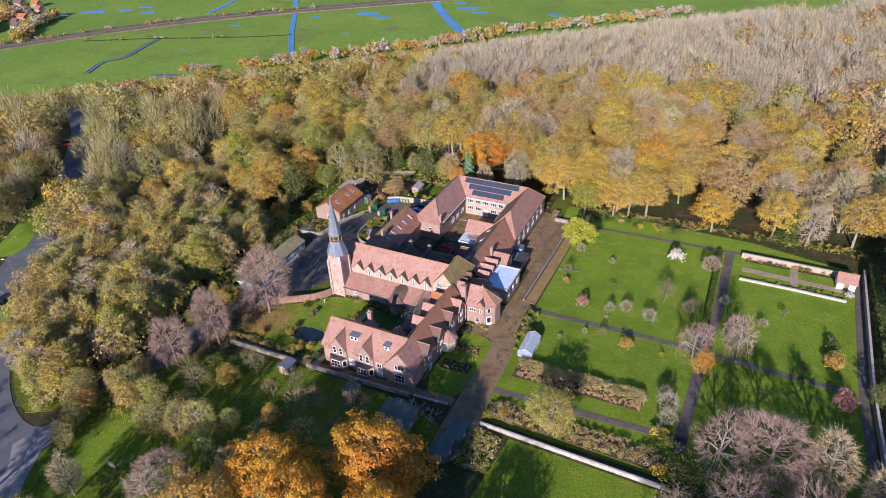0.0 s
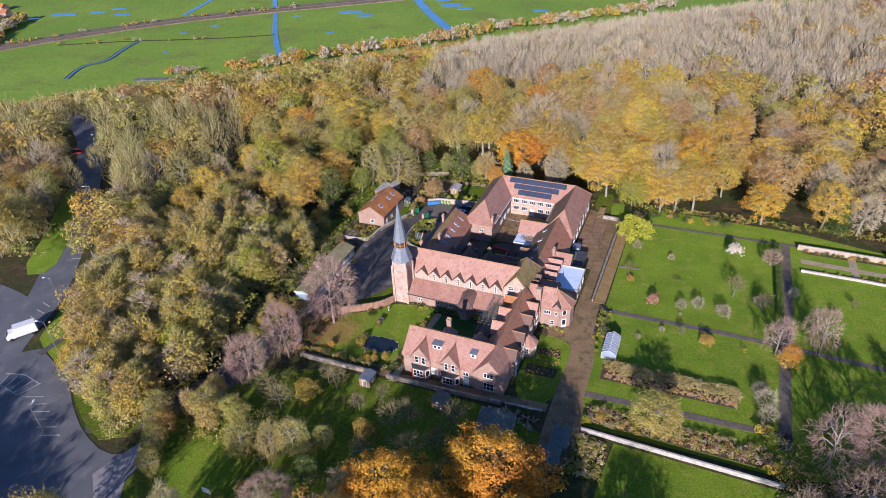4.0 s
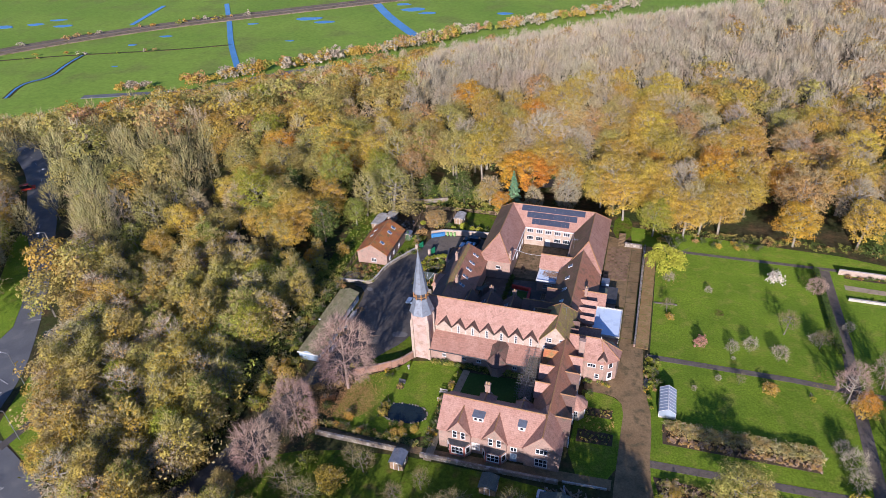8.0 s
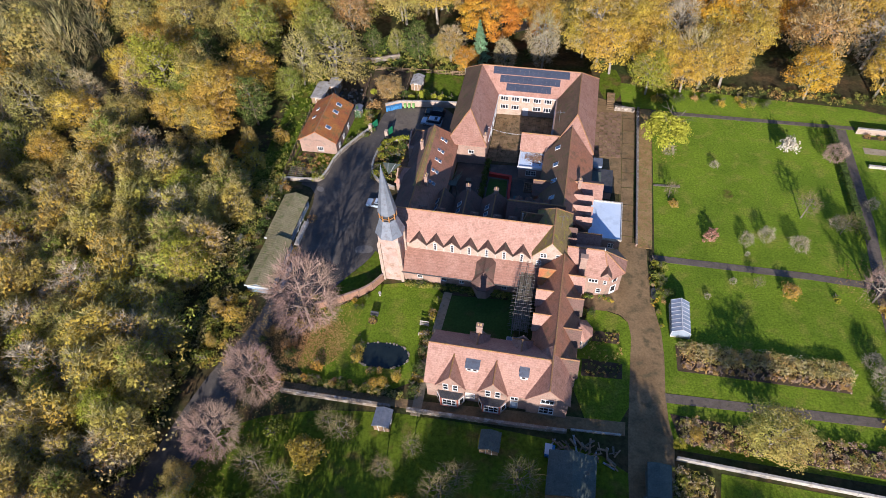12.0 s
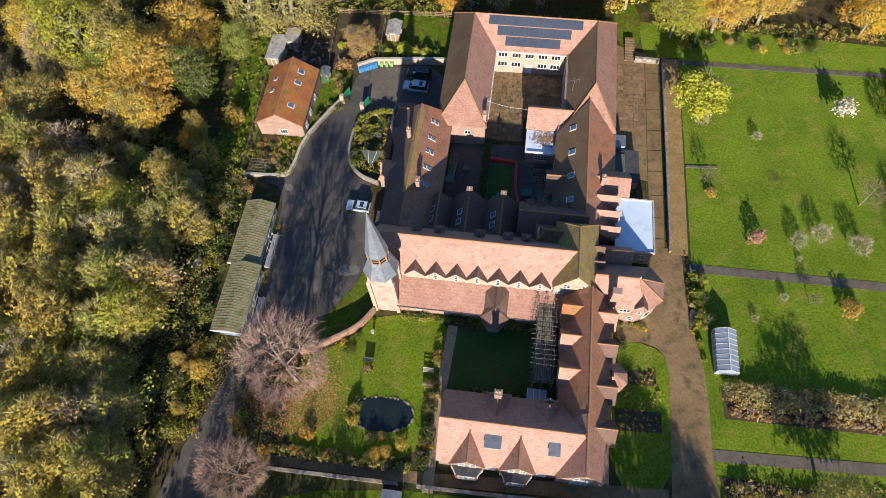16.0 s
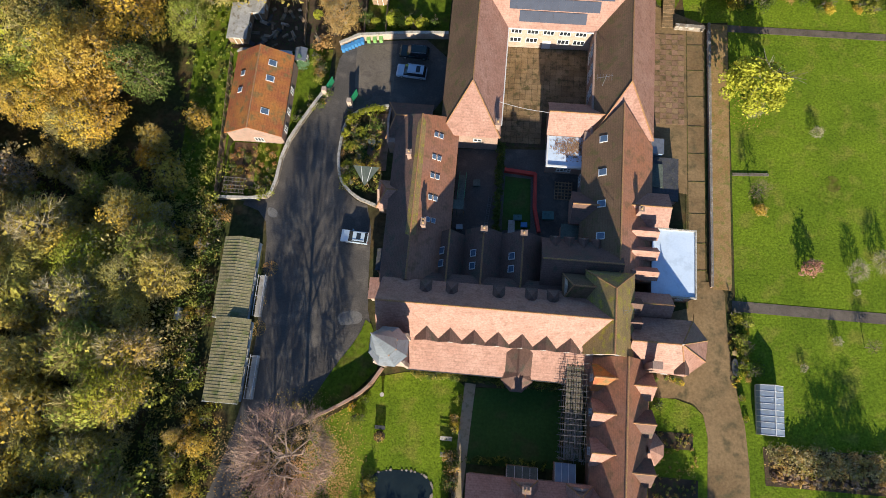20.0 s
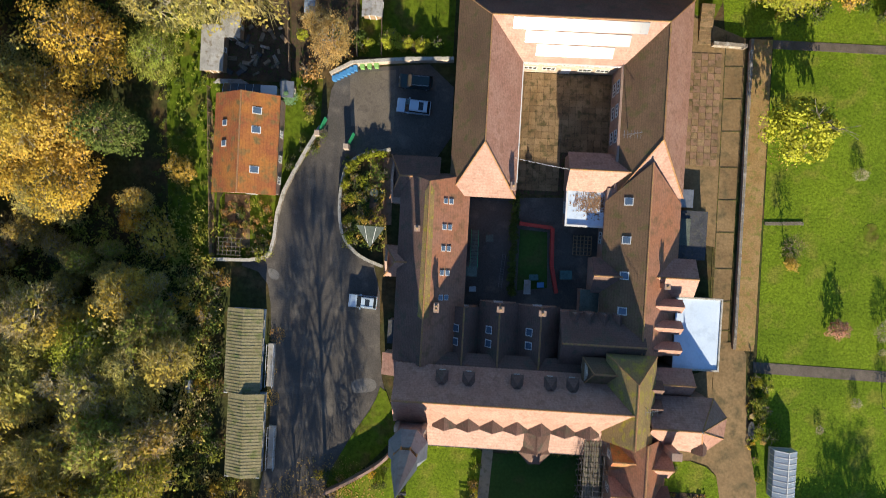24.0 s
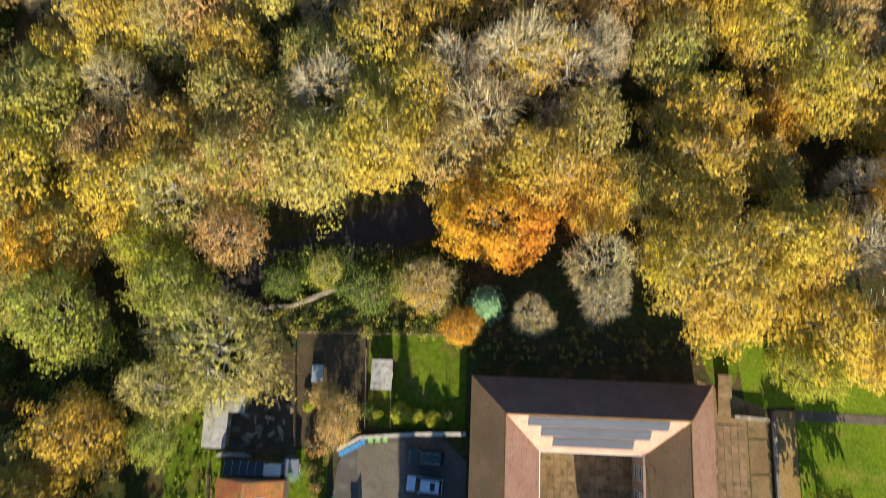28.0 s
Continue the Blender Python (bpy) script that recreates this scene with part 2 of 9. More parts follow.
# Darker copy of the lawn: the courts' shade is put into its colour
LAWN_SHADE = mat("shaded_court_grass", (0.045, 0.095, 0.02), (0.06, 0.12, 0.025), 0.15, 0.95, 2.5, (0.08, 0.1, 0.03), 0.3, fine_mix=0.25, spec=0.12)
ROUGH_GRASS = mat("rough_grass", (0.095, 0.145, 0.011), (0.135, 0.185, 0.014), 0.15, 0.95, 1.6, (0.155, 0.135, 0.03), 0.6, fine_mix=0.5, spec=0.1)
LITTER = mat("leaf_litter", (0.075, 0.06, 0.03), (0.055, 0.075, 0.02), 0.1, 0.95, 1.5, (0.13, 0.085, 0.04), 0.6, fine_mix=0.5, spec=0.1)
FIELD = mat("marsh_pasture", (0.185, 0.3, 0.037), (0.235, 0.345, 0.046), 0.012, 0.95, 0.35, (0.2, 0.26, 0.05), 0.2, fine_mix=0.25, spec=0.1)
BANK = mat("railway_bank_grass", (0.2, 0.15, 0.105), (0.26, 0.2, 0.14), 0.08, 0.95, 1.0, (0.12, 0.12, 0.05), 0.3, fine_mix=0.3, spec=0.1)
SOIL = mat("garden_soil", (0.07, 0.045, 0.028), (0.11, 0.075, 0.045), 0.8, 0.95, 6.0, (0.06, 0.08, 0.02), 0.6, fine_mix=0.4)
GRAVEL = mat("gravel_path", (0.135, 0.108, 0.085), (0.185, 0.15, 0.118), 0.5, 0.9, 9.0, (0.11, 0.1, 0.07), 0.3, fine_mix=0.3)
PALE_GRAVEL = mat("sandy_path", (0.4, 0.31, 0.19), (0.47, 0.38, 0.25), 0.5, 0.9, 9.0, (0.3, 0.25, 0.14), 0.3, fine_mix=0.2)
BARK = mat("bark", (0.16, 0.13, 0.1), (0.23, 0.2, 0.155), 1.0, 0.95, 8.0, (0.1, 0.11, 0.05), 0.4, fine_mix=0.3)
PINK_BARK = mat("pinkish_bark", (0.3, 0.215, 0.17), (0.38, 0.28, 0.225), 1.0, 0.9, 8.0, (0.22, 0.17, 0.12), 0.3, fine_mix=0.25)
PALE_BARK = mat("pale_bark", (0.33, 0.29, 0.23), (0.42, 0.38, 0.31), 1.0, 0.95, 8.0, (0.22, 0.2, 0.13), 0.3, fine_mix=0.25)


def leaf_mat(name, a, b, c, k=0.36):
    return mat(name, a, b, 0.22, 0.8, 1.3, c, 0.0, rnd=0.25, leaf=k, fine_mix=0.42, spec=0.15)


LEAVES = {
    "orange": leaf_mat("orange_leaves", (0.54, 0.26, 0.03), (0.6, 0.33, 0.04), (0.45, 0.21, 0.03)),
    "ochre": leaf_mat("ochre_leaves", (0.45, 0.305, 0.055), (0.53, 0.37, 0.07), (0.42, 0.265, 0.045)),
    "olive": leaf_mat("olive_leaves", (0.38, 0.325, 0.085), (0.45, 0.38, 0.1), (0.41, 0.29, 0.075)),
    "green": leaf_mat("yellow_green_leaves", (0.3, 0.3, 0.035), (0.38, 0.36, 0.04), (0.24, 0.26, 0.035)),
    "gold": leaf_mat("golden_leaves", (0.54, 0.375, 0.055), (0.62, 0.435, 0.065), (0.48, 0.33, 0.05)),
    "moss_green": leaf_mat("dull_green_leaves", (0.25, 0.27, 0.045), (0.32, 0.335, 0.055), (0.29, 0.265, 0.055), 0.3),
    "lime": leaf_mat("lime_yellow_leaves", (0.42, 0.43, 0.05), (0.5, 0.5, 0.06), (0.36, 0.36, 0.04)),
    "pink": leaf_mat("pinkish_leaves", (0.5, 0.24, 0.17), (0.56, 0.3, 0.22), (0.42, 0.2, 0.13), 0.3),
}
LEAVES.update({
    "dark": leaf_mat("evergreen_leaves", (0.07, 0.1, 0.02), (0.1, 0.135, 0.026), (0.055, 0.08, 0.02), 0.15),
    "bluegreen": leaf_mat("bluish_needles", (0.16, 0.28, 0.14), (0.2, 0.33, 0.17), (0.12, 0.2, 0.1), 0.2),
    "brown": leaf_mat("brown_leaves", (0.46, 0.28, 0.1), (0.54, 0.34, 0.13), (0.4, 0.24, 0.08)),
    "twig": leaf_mat("tan_twigs", (0.42, 0.345, 0.19), (0.5, 0.415, 0.24), (0.36, 0.295, 0.14), 0.2),
    "moss_twig": leaf_mat("mossy_twigs", (0.35, 0.3, 0.125), (0.43, 0.37, 0.165), (0.29, 0.265, 0.09), 0.2),
    # Grey twigs lightened a little to put distance haze into their colour
    "grey_twig": leaf_mat("grey_twigs", (0.38, 0.325, 0.225), (0.46, 0.395, 0.28), (0.34, 0.28, 0.175), 0.2),
    "purple_twig": leaf_mat("reddish_twigs", (0.34, 0.235, 0.18), (0.42, 0.29, 0.225), (0.3, 0.21, 0.145), 0.15),
    "willow": leaf_mat("faded_sallow_leaves", (0.41, 0.325, 0.07), (0.48, 0.38, 0.085), (0.4, 0.285, 0.06)),
    "sallow_twig": leaf_mat("sallow_twigs", (0.4, 0.325, 0.125), (0.48, 0.39, 0.16), (0.35, 0.28, 0.09), 0.2),
    "dark_twig": leaf_mat("dark_mossy_twigs", (0.2, 0.165, 0.075), (0.26, 0.215, 0.1), (0.17, 0.15, 0.055), 0.15),
    "white": leaf_mat("white_plumes", (0.6, 0.54, 0.44), (0.68, 0.62, 0.52), (0.5, 0.42, 0.3), 0.2),
})


# ---- builders ----
def G(x, y):
    """Height of the even ground on the hill."""
    return 1.5 + 0.022 * (x + 30) - 0.03 * (y - 100)


ORIGIN = {}


def thing(name, x, y, z, label="", category="", group="", kind=""):
    ob = new(name)
    ob.empty_display_size = 0.3
    ob.location = (x, y, z)
    ORIGIN[ob.name] = (x, y, z)
    return tagged(ob, label, category, group, kind)


def part(name, mesh, material, parent=None, label=""):
    ob = new(name, mesh)
    if material:
        mesh.materials.append(material)
    if parent:
        ob.parent = parent
        ORIGIN[ob.name] = ORIGIN[parent.name]
    if label:
        ob["label"] = label
    return ob


class Geo:
    """Collects faces in world metres and makes one mesh of them."""

    def __init__(self):
        self.v, self.f = [], []

    def add(self, vs, fs):
        k = len(self.v)
        self.v += [tuple(p) for p in vs]
        self.f += [tuple(i + k for i in q) for q in fs]
        return self

    def box(self, x0, x1, y0, y1, z0, z1):
        return self.add([(x0, y0, z0), (x1, y0, z0), (x1, y1, z0), (x0, y1, z0), (x0, y0, z1), (x1, y0, z1), (x1, y1, z1), (x0, y1, z1)],
                        [(3, 2, 1, 0), (4, 5, 6, 7), (0, 1, 5, 4), (1, 2, 6, 5), (2, 3, 7, 6), (3, 0, 4, 7)])

    def obox(self, p, q, w, z0, z1, zq0=None, zq1=None):
        """A bar of width w along the plan line p to q."""
        d = Vector((q[0] - p[0], q[1] - p[1])).normalized() * w / 2
        n = (-d.y, d.x)
        zq0, zq1 = z0 if zq0 is None else zq0, z1 if zq1 is None else zq1
        c = [(p[0] - n[0], p[1] - n[1]), (q[0] - n[0], q[1] - n[1]), (q[0] + n[0], q[1] + n[1]), (p[0] + n[0], p[1] + n[1])]
        lo, hi = (z0, zq0, zq0, z0), (z1, zq1, zq1, z1)
        return self.add([(a, b, z) for (a, b), z in zip(c, lo)] + [(a, b, z) for (a, b), z in zip(c, hi)],
                        [(3, 2, 1, 0), (4, 5, 6, 7), (0, 1, 5, 4), (1, 2, 6, 5), (2, 3, 7, 6), (3, 0, 4, 7)])

    def prism(self, poly, z0, z1):
        """Upright prism on a counter-clockwise outline; z0 and z1 are numbers or functions of x, y."""
        n = len(poly)
        lo = [(x, y, z0(x, y) if callable(z0) else z0) for x, y in poly]
        hi = [(x, y, z1(x, y) if callable(z1) else z1) for x, y in poly]
        return self.add(lo + hi, [tuple(range(n - 1, -1, -1)), tuple(range(n, 2 * n))] + [(i, (i + 1) % n, n + (i + 1) % n, n + i) for i in range(n)])

    def facet(self, poly, th=0.16):
        """A sloping slab: outline in space, thickness downwards."""
        n = len(poly)
        hi = [tuple(p) for p in poly]
        lo = [(x, y, z - th) for x, y, z in hi]
        return self.add(lo + hi, [tuple(range(n - 1, -1, -1)), tuple(range(n, 2 * n))] + [(i, (i + 1) % n, n + (i + 1) % n, n + i) for i in range(n)])

    def tube(self, p, q, r0, r1, n=6):
        p, q = Vector(p), Vector(q)
        w = (q - p).normalized()
        u = w.orthogonal().normalized()
        s = w.cross(u)
        ring = [math.cos(2 * math.pi * i / n) * u + math.sin(2 * math.pi * i / n) * s for i in range(n)]
        return self.add([p + r * r0 for r in ring] + [q + r * r1 for r in ring],
                        [tuple(range(n - 1, -1, -1)), tuple(range(n, 2 * n))] + [(i, (i + 1) % n, n + (i + 1) % n, n + i) for i in range(n)])

    def mesh(self, name, o=(0, 0, 0)):
        me = bpy.data.meshes.new(name)
        me.from_pydata([(x - o[0], y - o[1], z - o[2]) for x, y, z in self.v], [], self.f)
        me.update()
        return me

    def make(self, name, material, parent=None, label=""):
        return part(name, self.mesh(name, ORIGIN[parent.name] if parent else (0, 0, 0)), material, parent, label)


def smooth(poly, n=2, closed=True):
    for _ in range(n):
        out = [] if closed else [poly[0]]
        m = len(poly)
        for i in range(m if closed else m - 1):
            (ax, ay), (bx, by) = poly[i], poly[(i + 1) % m]
            out += [(0.75 * ax + 0.25 * bx, 0.75 * ay + 0.25 * by), (0.25 * ax + 0.75 * bx, 0.25 * ay + 0.75 * by)]
        poly = out if closed else out + [poly[-1]]
    return poly


def sheet(name, poly, up, material, label, category, base=None, deep=0.25):
    """A flat piece of ground with real edges, lying on the slope."""
    h = base or G
    area = sum(poly[i - 1][0] * poly[i][1] - poly[i][0] * poly[i - 1][1] for i in range(len(poly)))
    if area < 0:
        poly = poly[::-1]
    ob = Geo().prism(poly, lambda x, y: h(x, y) - deep, lambda x, y: h(x, y) + up).make(name, material)
    return tagged(ob, label, category, kind="structure")


def strip(line, w):
    """Outline of a band of width w along a plan line."""
    left, right = [], []
    for i, (x, y) in enumerate(line):
        a, b = line[max(i - 1, 0)], line[min(i + 1, len(line) - 1)]
        d = Vector((b[0] - a[0], b[1] - a[1])).normalized() * w / 2
        left.append((x - d.y, y + d.x))
        right.append((x + d.y, y - d.x))
    return right + left[::-1]


# ---- ground ----
MARSH = -56.0


def away(x, y):
    """Metres across the slope towards the marsh, whose edge lies at 450."""
    return 450 - 0.664 * (x + 339) + 0.748 * (y - 417)


def land(x, y):
    t = min(max((away(x, y) - 185) / 235, 0), 1)
    t = t * t * (3 - 2 * t)
    g = G(min(max(x, -420), 260), min(max(y, -250), 300))
    return g * (1 - t) + MARSH * t


xs = [-4000, -2500, -1600] + [-1200 + 25 * i for i in range(69)] + [700, 1200, 2500, 4000]
ys = [-3000, -1500, -600, -200] + [25 * i for i in range(49)] + [1600, 2500, 4000]
gv = [(x, y, land(x, y)) for y in ys for x in xs]
gf = [(j * len(xs) + i, j * len(xs) + i + 1, (j + 1) * len(xs) + i + 1, (j + 1) * len(xs) + i) for j in range(len(ys) - 1) for i in range(len(xs) - 1)]
gm = bpy.data.meshes.new("ground")
gm.from_pydata(gv, [], gf)
gm.materials.append(LITTER)
gm.materials.append(FIELD)
for p in gm.polygons:
    c = p.center
    p.material_index = 1 if away(c.x, c.y) > 405 or (c.y > 430 + 3 * (c.x - 33) and c.y > 616 - 2.6 * (c.x + 39)) else 0
ground = tagged(part("ground", gm, None), "leaf-strewn woodland soil falling away to green marsh pasture", "ground", kind="structure")

flat = lambda x, y: MARSH
sheet("lawn_orchard", smooth([(-112, 56), (-95, 76.2), (-39.5, 77.2), (-37, 66), (-42, 40), (-70, 20), (-105, 28)]), 0.03, ROUGH_GRASS, "rough orchard grass with long tree shadows", "grass")
sheet("lawn_field", [(-26, 75.4), (6, 74.4), (14, 38), (-30, 36)], 0.04, LAWN, "close-mown bright green field behind the white wall", "lawn")
sheet("lawn_garden", [(-34.5, 160.5), (36, 159), (33, 84), (1, 77.5), (-33.4, 78), (-34.6, 100)], 0.04, LAWN, "bright green garden lawn with scattered fruit trees", "lawn")
sheet("lawn_north", [(-42, 170), (10, 166), (36, 159), (-34.5, 160.5), (-41, 160)], 0.03, LAWN, "grass strip under the wood edge", "grass")
sheet("lawn_steps", smooth([(-46.6, 176), (-41.6, 175), (-41.6, 161.6), (-46.6, 163.8)], 1), 0.06, ROUGH_GRASS, "rough sunlit grass above the terrace steps", "grass")
sheet("lawn_pond", smooth([(-92.5, 93), (-88.5, 95.4), (-84.5, 98.5), (-83, 101.6), (-70, 102.2), (-71.5, 92), (-73.5, 79), (-92.5, 78.3)], 1), 0.04, LAWN, "sunlit lawn round the garden pond", "lawn")
sheet("lawn_court", [(-70.2, 90.4), (-58, 90.8), (-58, 101.2), (-70.6, 100.4)], 0.05, LAWN_SHADE, "lawn inside the cloister court, coloured dark as in shade", "lawn")
sheet("lawn_front", smooth([(-47.2, 101.3), (-41.4, 101.4), (-38.3, 98.8), (-38.3, 80.2), (-47.4, 79.8)], 1), 0.05, LAWN, "small green lawn beside the entrance drive", "lawn")
sheet("bed_backyard", [(-115, 151.4), (-101.6, 151.2), (-102.8, 164), (-112.4, 164)], 0.05, SOIL, "dark cluttered earth yard behind the cottage", "yard")
sheet("bed_allotment", [(-102.6, 168), (-92.7, 169), (-92.2, 155.4), (-96.4, 154.6), (-101.6, 152.4)], 0.04, SOIL, "dug dark allotment soil", "planting bed")
sheet("lawn_allotment", [(-92.5, 169), (-78.6, 168), (-78.6, 155.6), (-92.1, 155.4)], 0.03, ROUGH_GRASS, "allotment grass behind the car park wall", "grass")
sheet("lawn_cottage", [(-111, 125.5), (-103, 125.5), (-102.2, 133), (-97, 144), (-97, 152), (-101.5, 152), (-111, 134)], 0.03, ROUGH_GRASS, "cottage garden grass", "grass")

yard = smooth([(-95.6, 152), (-92.7, 153.7), (-78.2, 155), (-78.2, 141), (-86.3, 141.8), (-91.4, 141.2), (-93.6, 138.6), (-93.6, 130.5), (-90.8, 126.8), (-87.3, 125.6), (-86.4, 111), (-85.2, 107),
               (-84.6, 103), (-88.8, 96.6), (-93, 94), (-96, 92), (-99.5, 86), (-100.4, 79), (-99.8, 71), (-103, 60), (-112, 46.5), (-124, 43), (-118, 52), (-109.2, 63), (-108, 71), (-106.6, 78), (-104, 86), (-102.8, 92),
               (-101.6, 100), (-102.4, 118), (-103.5, 123.5), (-108.5, 125), (-102.6, 126.4), (-102.2, 133.7), (-99.5, 139.5), (-96.2, 145.3)], 1)
sheet("road_yard", yard, 0.06, ASPHALT, "worn dark asphalt yard and lane with long tree shadows", "driveway")
sheet("lawn_tower_wedge", smooth([(-86.0, 109.5), (-83.5, 103.7), (-84.0, 101.0), (-91.9, 93.3), (-93.6, 94.6), (-89.9, 101.6), (-87, 106)], 1), 0.1, ROUGH_GRASS, "wedge of rough grass between yard and curved wall", "grass")
WORN = mat("worn_pale_asphalt", (0.17, 0.16, 0.15), (0.22, 0.21, 0.195), 0.5, 0.85, 6.0, (0.12, 0.115, 0.11), 0.15, fine_mix=0.25)
for i_, q_ in enumerate(([(-90.6, 109.1), (-88.4, 109.9), (-86.7, 109.4), (-86.9, 108.0), (-88.6, 107.7), (-90.0, 107.4)], [(-103.4, 124.6), (-101.9, 124.2), (-101.5, 123.2), (-102.2, 122.8), (-103.2, 123.2)])):
    sheet("pavement_patch_%d" % (i_ + 1), smooth(q_, 2), 0.066, WORN, "paler worn patch in the asphalt", "asphalt patch")
# Bay of sunlight between building shadows, laid as a paler piece of surfacing
sheet("pavement_patch_3", [(-93.2, 152.9), (-86.6, 153.7), (-86.4, 145.2), (-92.6, 145.4)], 0.066, mat("sunlit_pale_asphalt", (0.15, 0.125, 0.095), (0.19, 0.16, 0.125), 0.4, 0.85, 6.0, (0.12, 0.1, 0.08), 0.15, fine_mix=0.25), "squared paler bay of the car park, sunlight put into its colour", "asphalt patch")
sheet("pavement_terrace_base", [(-47.2, 163.5), (-38.2, 160), (-38.6, 117), (-40.4, 113), (-40, 104), (-47, 103.6), (-47, 112), (-41, 114), (-41, 131), (-47, 132)], 0.05, DRIVE, "stained concrete terrace along the east range", "pavement")
sheet("road_drive", smooth([(-40.2, 118), (-36, 118), (-35.9, 112), (-35, 104), (-33.4, 97), (-33.4, 84), (-32, 77.5), (-33.2, 66), (-38.5, 64), (-39, 76), (-38.8, 90), (-38.6, 99), (-41, 101.6), (-46.6, 101.2), (-46.8, 104.4), (-40.4, 105)], 1), 0.07, DRIVE, "damp brown concrete drive past the garden", "driveway")
sheet("road_lane", [(-94, 77.6), (-72, 77.6), (-39.4, 78.8), (-39.4, 81), (-47.4, 80.6), (-70.6, 79.2), (-94, 78.9)], 0.07, DRIVE, "narrow concrete lane along the garden wall", "path")
sheet("pavement_strip", [(-37.2, 160), (-34.6, 160), (-35.0, 117), (-37.6, 117)], 0.12, mat("mossy_tan_paving", (0.33, 0.2, 0.075), (0.4, 0.26, 0.11), 0.5, 0.9, 5.0, (0.23, 0.21, 0.05), 0.3, fine_mix=0.35), "narrow weedy strip beside the retaining wall", "pavement")
for i, (line, w) in enumerate([([(-35, 114.8), (-8, 114.6), (31, 112.2)], 1.5), ([(-36, 159.4), (8, 158.8)], 1.2), ([(-33.4, 86.2), (3.5, 87.5)], 1.6), ([(5, 158), (4.6, 130), (3.2, 112), (2.2, 84)], 2.2), ([(34.2, 159), (32.4, 110), (33, 84)], 1.8)]):
    sheet("path_%d" % (i + 1), strip(line, w), 0.08, GRAVEL, "dark gravel garden path between lawns", "path")
sheet("path_6", [(8.3, 152.4), (31, 150.6), (31, 148.8), (8.3, 150.4)], 0.08, PALE_GRAVEL, "pale sandy path in the walled garden", "path")
sheet("path_7", [(19.2, 156), (21, 155.9), (21, 146), (19.2, 146.2)], 0.1, PALE_GRAVEL, "pale cross path of the walled garden", "path")
sheet("path_8", strip([(-70.6, 101), (-70.9, 95), (-71.15, 89), (-71.3, 83), (-71.1, 76.6)], 1.5), 0.1, PALE_GRAVEL, "sandy path beside the house end", "path")

sheet("lawn_paddock", [(31, 211), (66, 216), (66, 233), (31, 230)], 0.05, LAWN, "sunlit grass paddock among the trees", "grass")
# the public road west of the wood
road = smooth([(-112, 6), (-136, 26), (-149, 40), (-157.5, 51), (-163, 61), (-167.4, 72), (-176.5, 84.5), (-188.5, 99), (-201, 113), (-218, 131), (-234, 148), (-262, 172), (-300, 192)], 2, False)
sheet("road_main", strip(road, 9.5), 0.06, ROAD, "grey asphalt public road with white markings", "road")
sheet("road_side", strip(smooth([(-164, 64), (-178, 70), (-210, 71), (-300, 58)], 2, False), 10), 0.065, ROAD, "side road joining the public road", "road")
sheet("road_forecourt", smooth([(-106, 45), (-108.6, 43), (-113, 41.2), (-121, 43.6), (-128.3, 47.6), (-135.3, 52.6), (-143.1, 56.3), (-155, 60.4), (-164, 40), (-150, 10), (-108, 8), (-104, 38)], 1), 0.07, ROAD, "wide asphalt junction in front of the lane", "road")
APRON = mat("pale_concrete", (0.3, 0.28, 0.27), (0.36, 0.34, 0.325), 0.3, 0.85, 5.0, (0.22, 0.2, 0.19), 0.1, fine_mix=0.2)
sheet("pavement_apron", [(-111.4, 37.0), (-109.9, 42.6), (-108.4, 46.1), (-105.6, 39.7), (-101.3, 32.6), (-97.6, 28), (-104, 27), (-106.8, 33)], 0.1, APRON, "pale concrete apron at the lane mouth", "pavement")
sheet("lawn_lane_corner", smooth([(-92.8, 35.7), (-99.6, 41.5), (-99.5, 48.5), (-95, 52), (-86.7, 48.7), (-86.5, 44)], 1), 0.07, LAWN, "sunlit grass corner beside the lane", "lawn")
sheet("verge", smooth([(-167, 85.5), (-153.6, 74.6), (-145, 66), (-137.9, 57.5), (-135.6, 53), (-143.1, 56.6), (-155, 61), (-157, 64), (-160, 71), (-164.5, 81)], 1), 0.14, LAWN, "grass verge with a kerb beside the road", "verge")
sheet("pavement_verge_path", strip([(-150.6, 57.6), (-150.2, 62.3), (-150.2, 70.5)], 1.8), 0.17, ASPHALT, "narrow asphalt footpath across the verge", "footpath")
sheet("verge_corner", smooth([(-135.2, 53), (-128, 48.2), (-120.6, 44.4), (-116.6, 43.8), (-113.8, 46), (-112.4, 50), (-118, 54), (-130, 58)], 1), 0.12, ROUGH_GRASS, "rough grass corner between wood and junction", "verge")
sheet("verge_foot", [(-139.6, 57.4), (-117, 43.4), (-112.4, 46), (-112, 53), (-135, 64)], 0.1, ROUGH_GRASS, "rough grass at the foot of the wood", "verge")
sheet("verge_island", smooth([(-179, 66.6), (-172.5, 63.8), (-168.4, 59), (-174, 54), (-186, 58)], 1), 0.14, LAWN, "grass island at the side road mouth", "verge")
sheet("verge_west", smooth([(-186, 80), (-178, 84), (-190, 100), (-214, 124), (-222, 126), (-200, 100)], 1), 0.1, LAWN, "grass verge below the western trees", "verge")
# Lane asphalt coloured darker than the yard's to carry the trees' shade
SHADE_ASPHALT = mat("shaded_lane_asphalt", (0.04, 0.037, 0.04), (0.055, 0.05, 0.05), 0.3, 0.8, 6.0, (0.07, 0.055, 0.04), 0.15, fine_mix=0.25)
sheet("road_wood_lane", strip(smooth([(-122, 168), (-110, 176), (-97, 181), (-80, 188), (-66, 196)], 2, False), 6.5), 0.06, SHADE_ASPHALT, "dark shaded lane along the wood edge", "road")
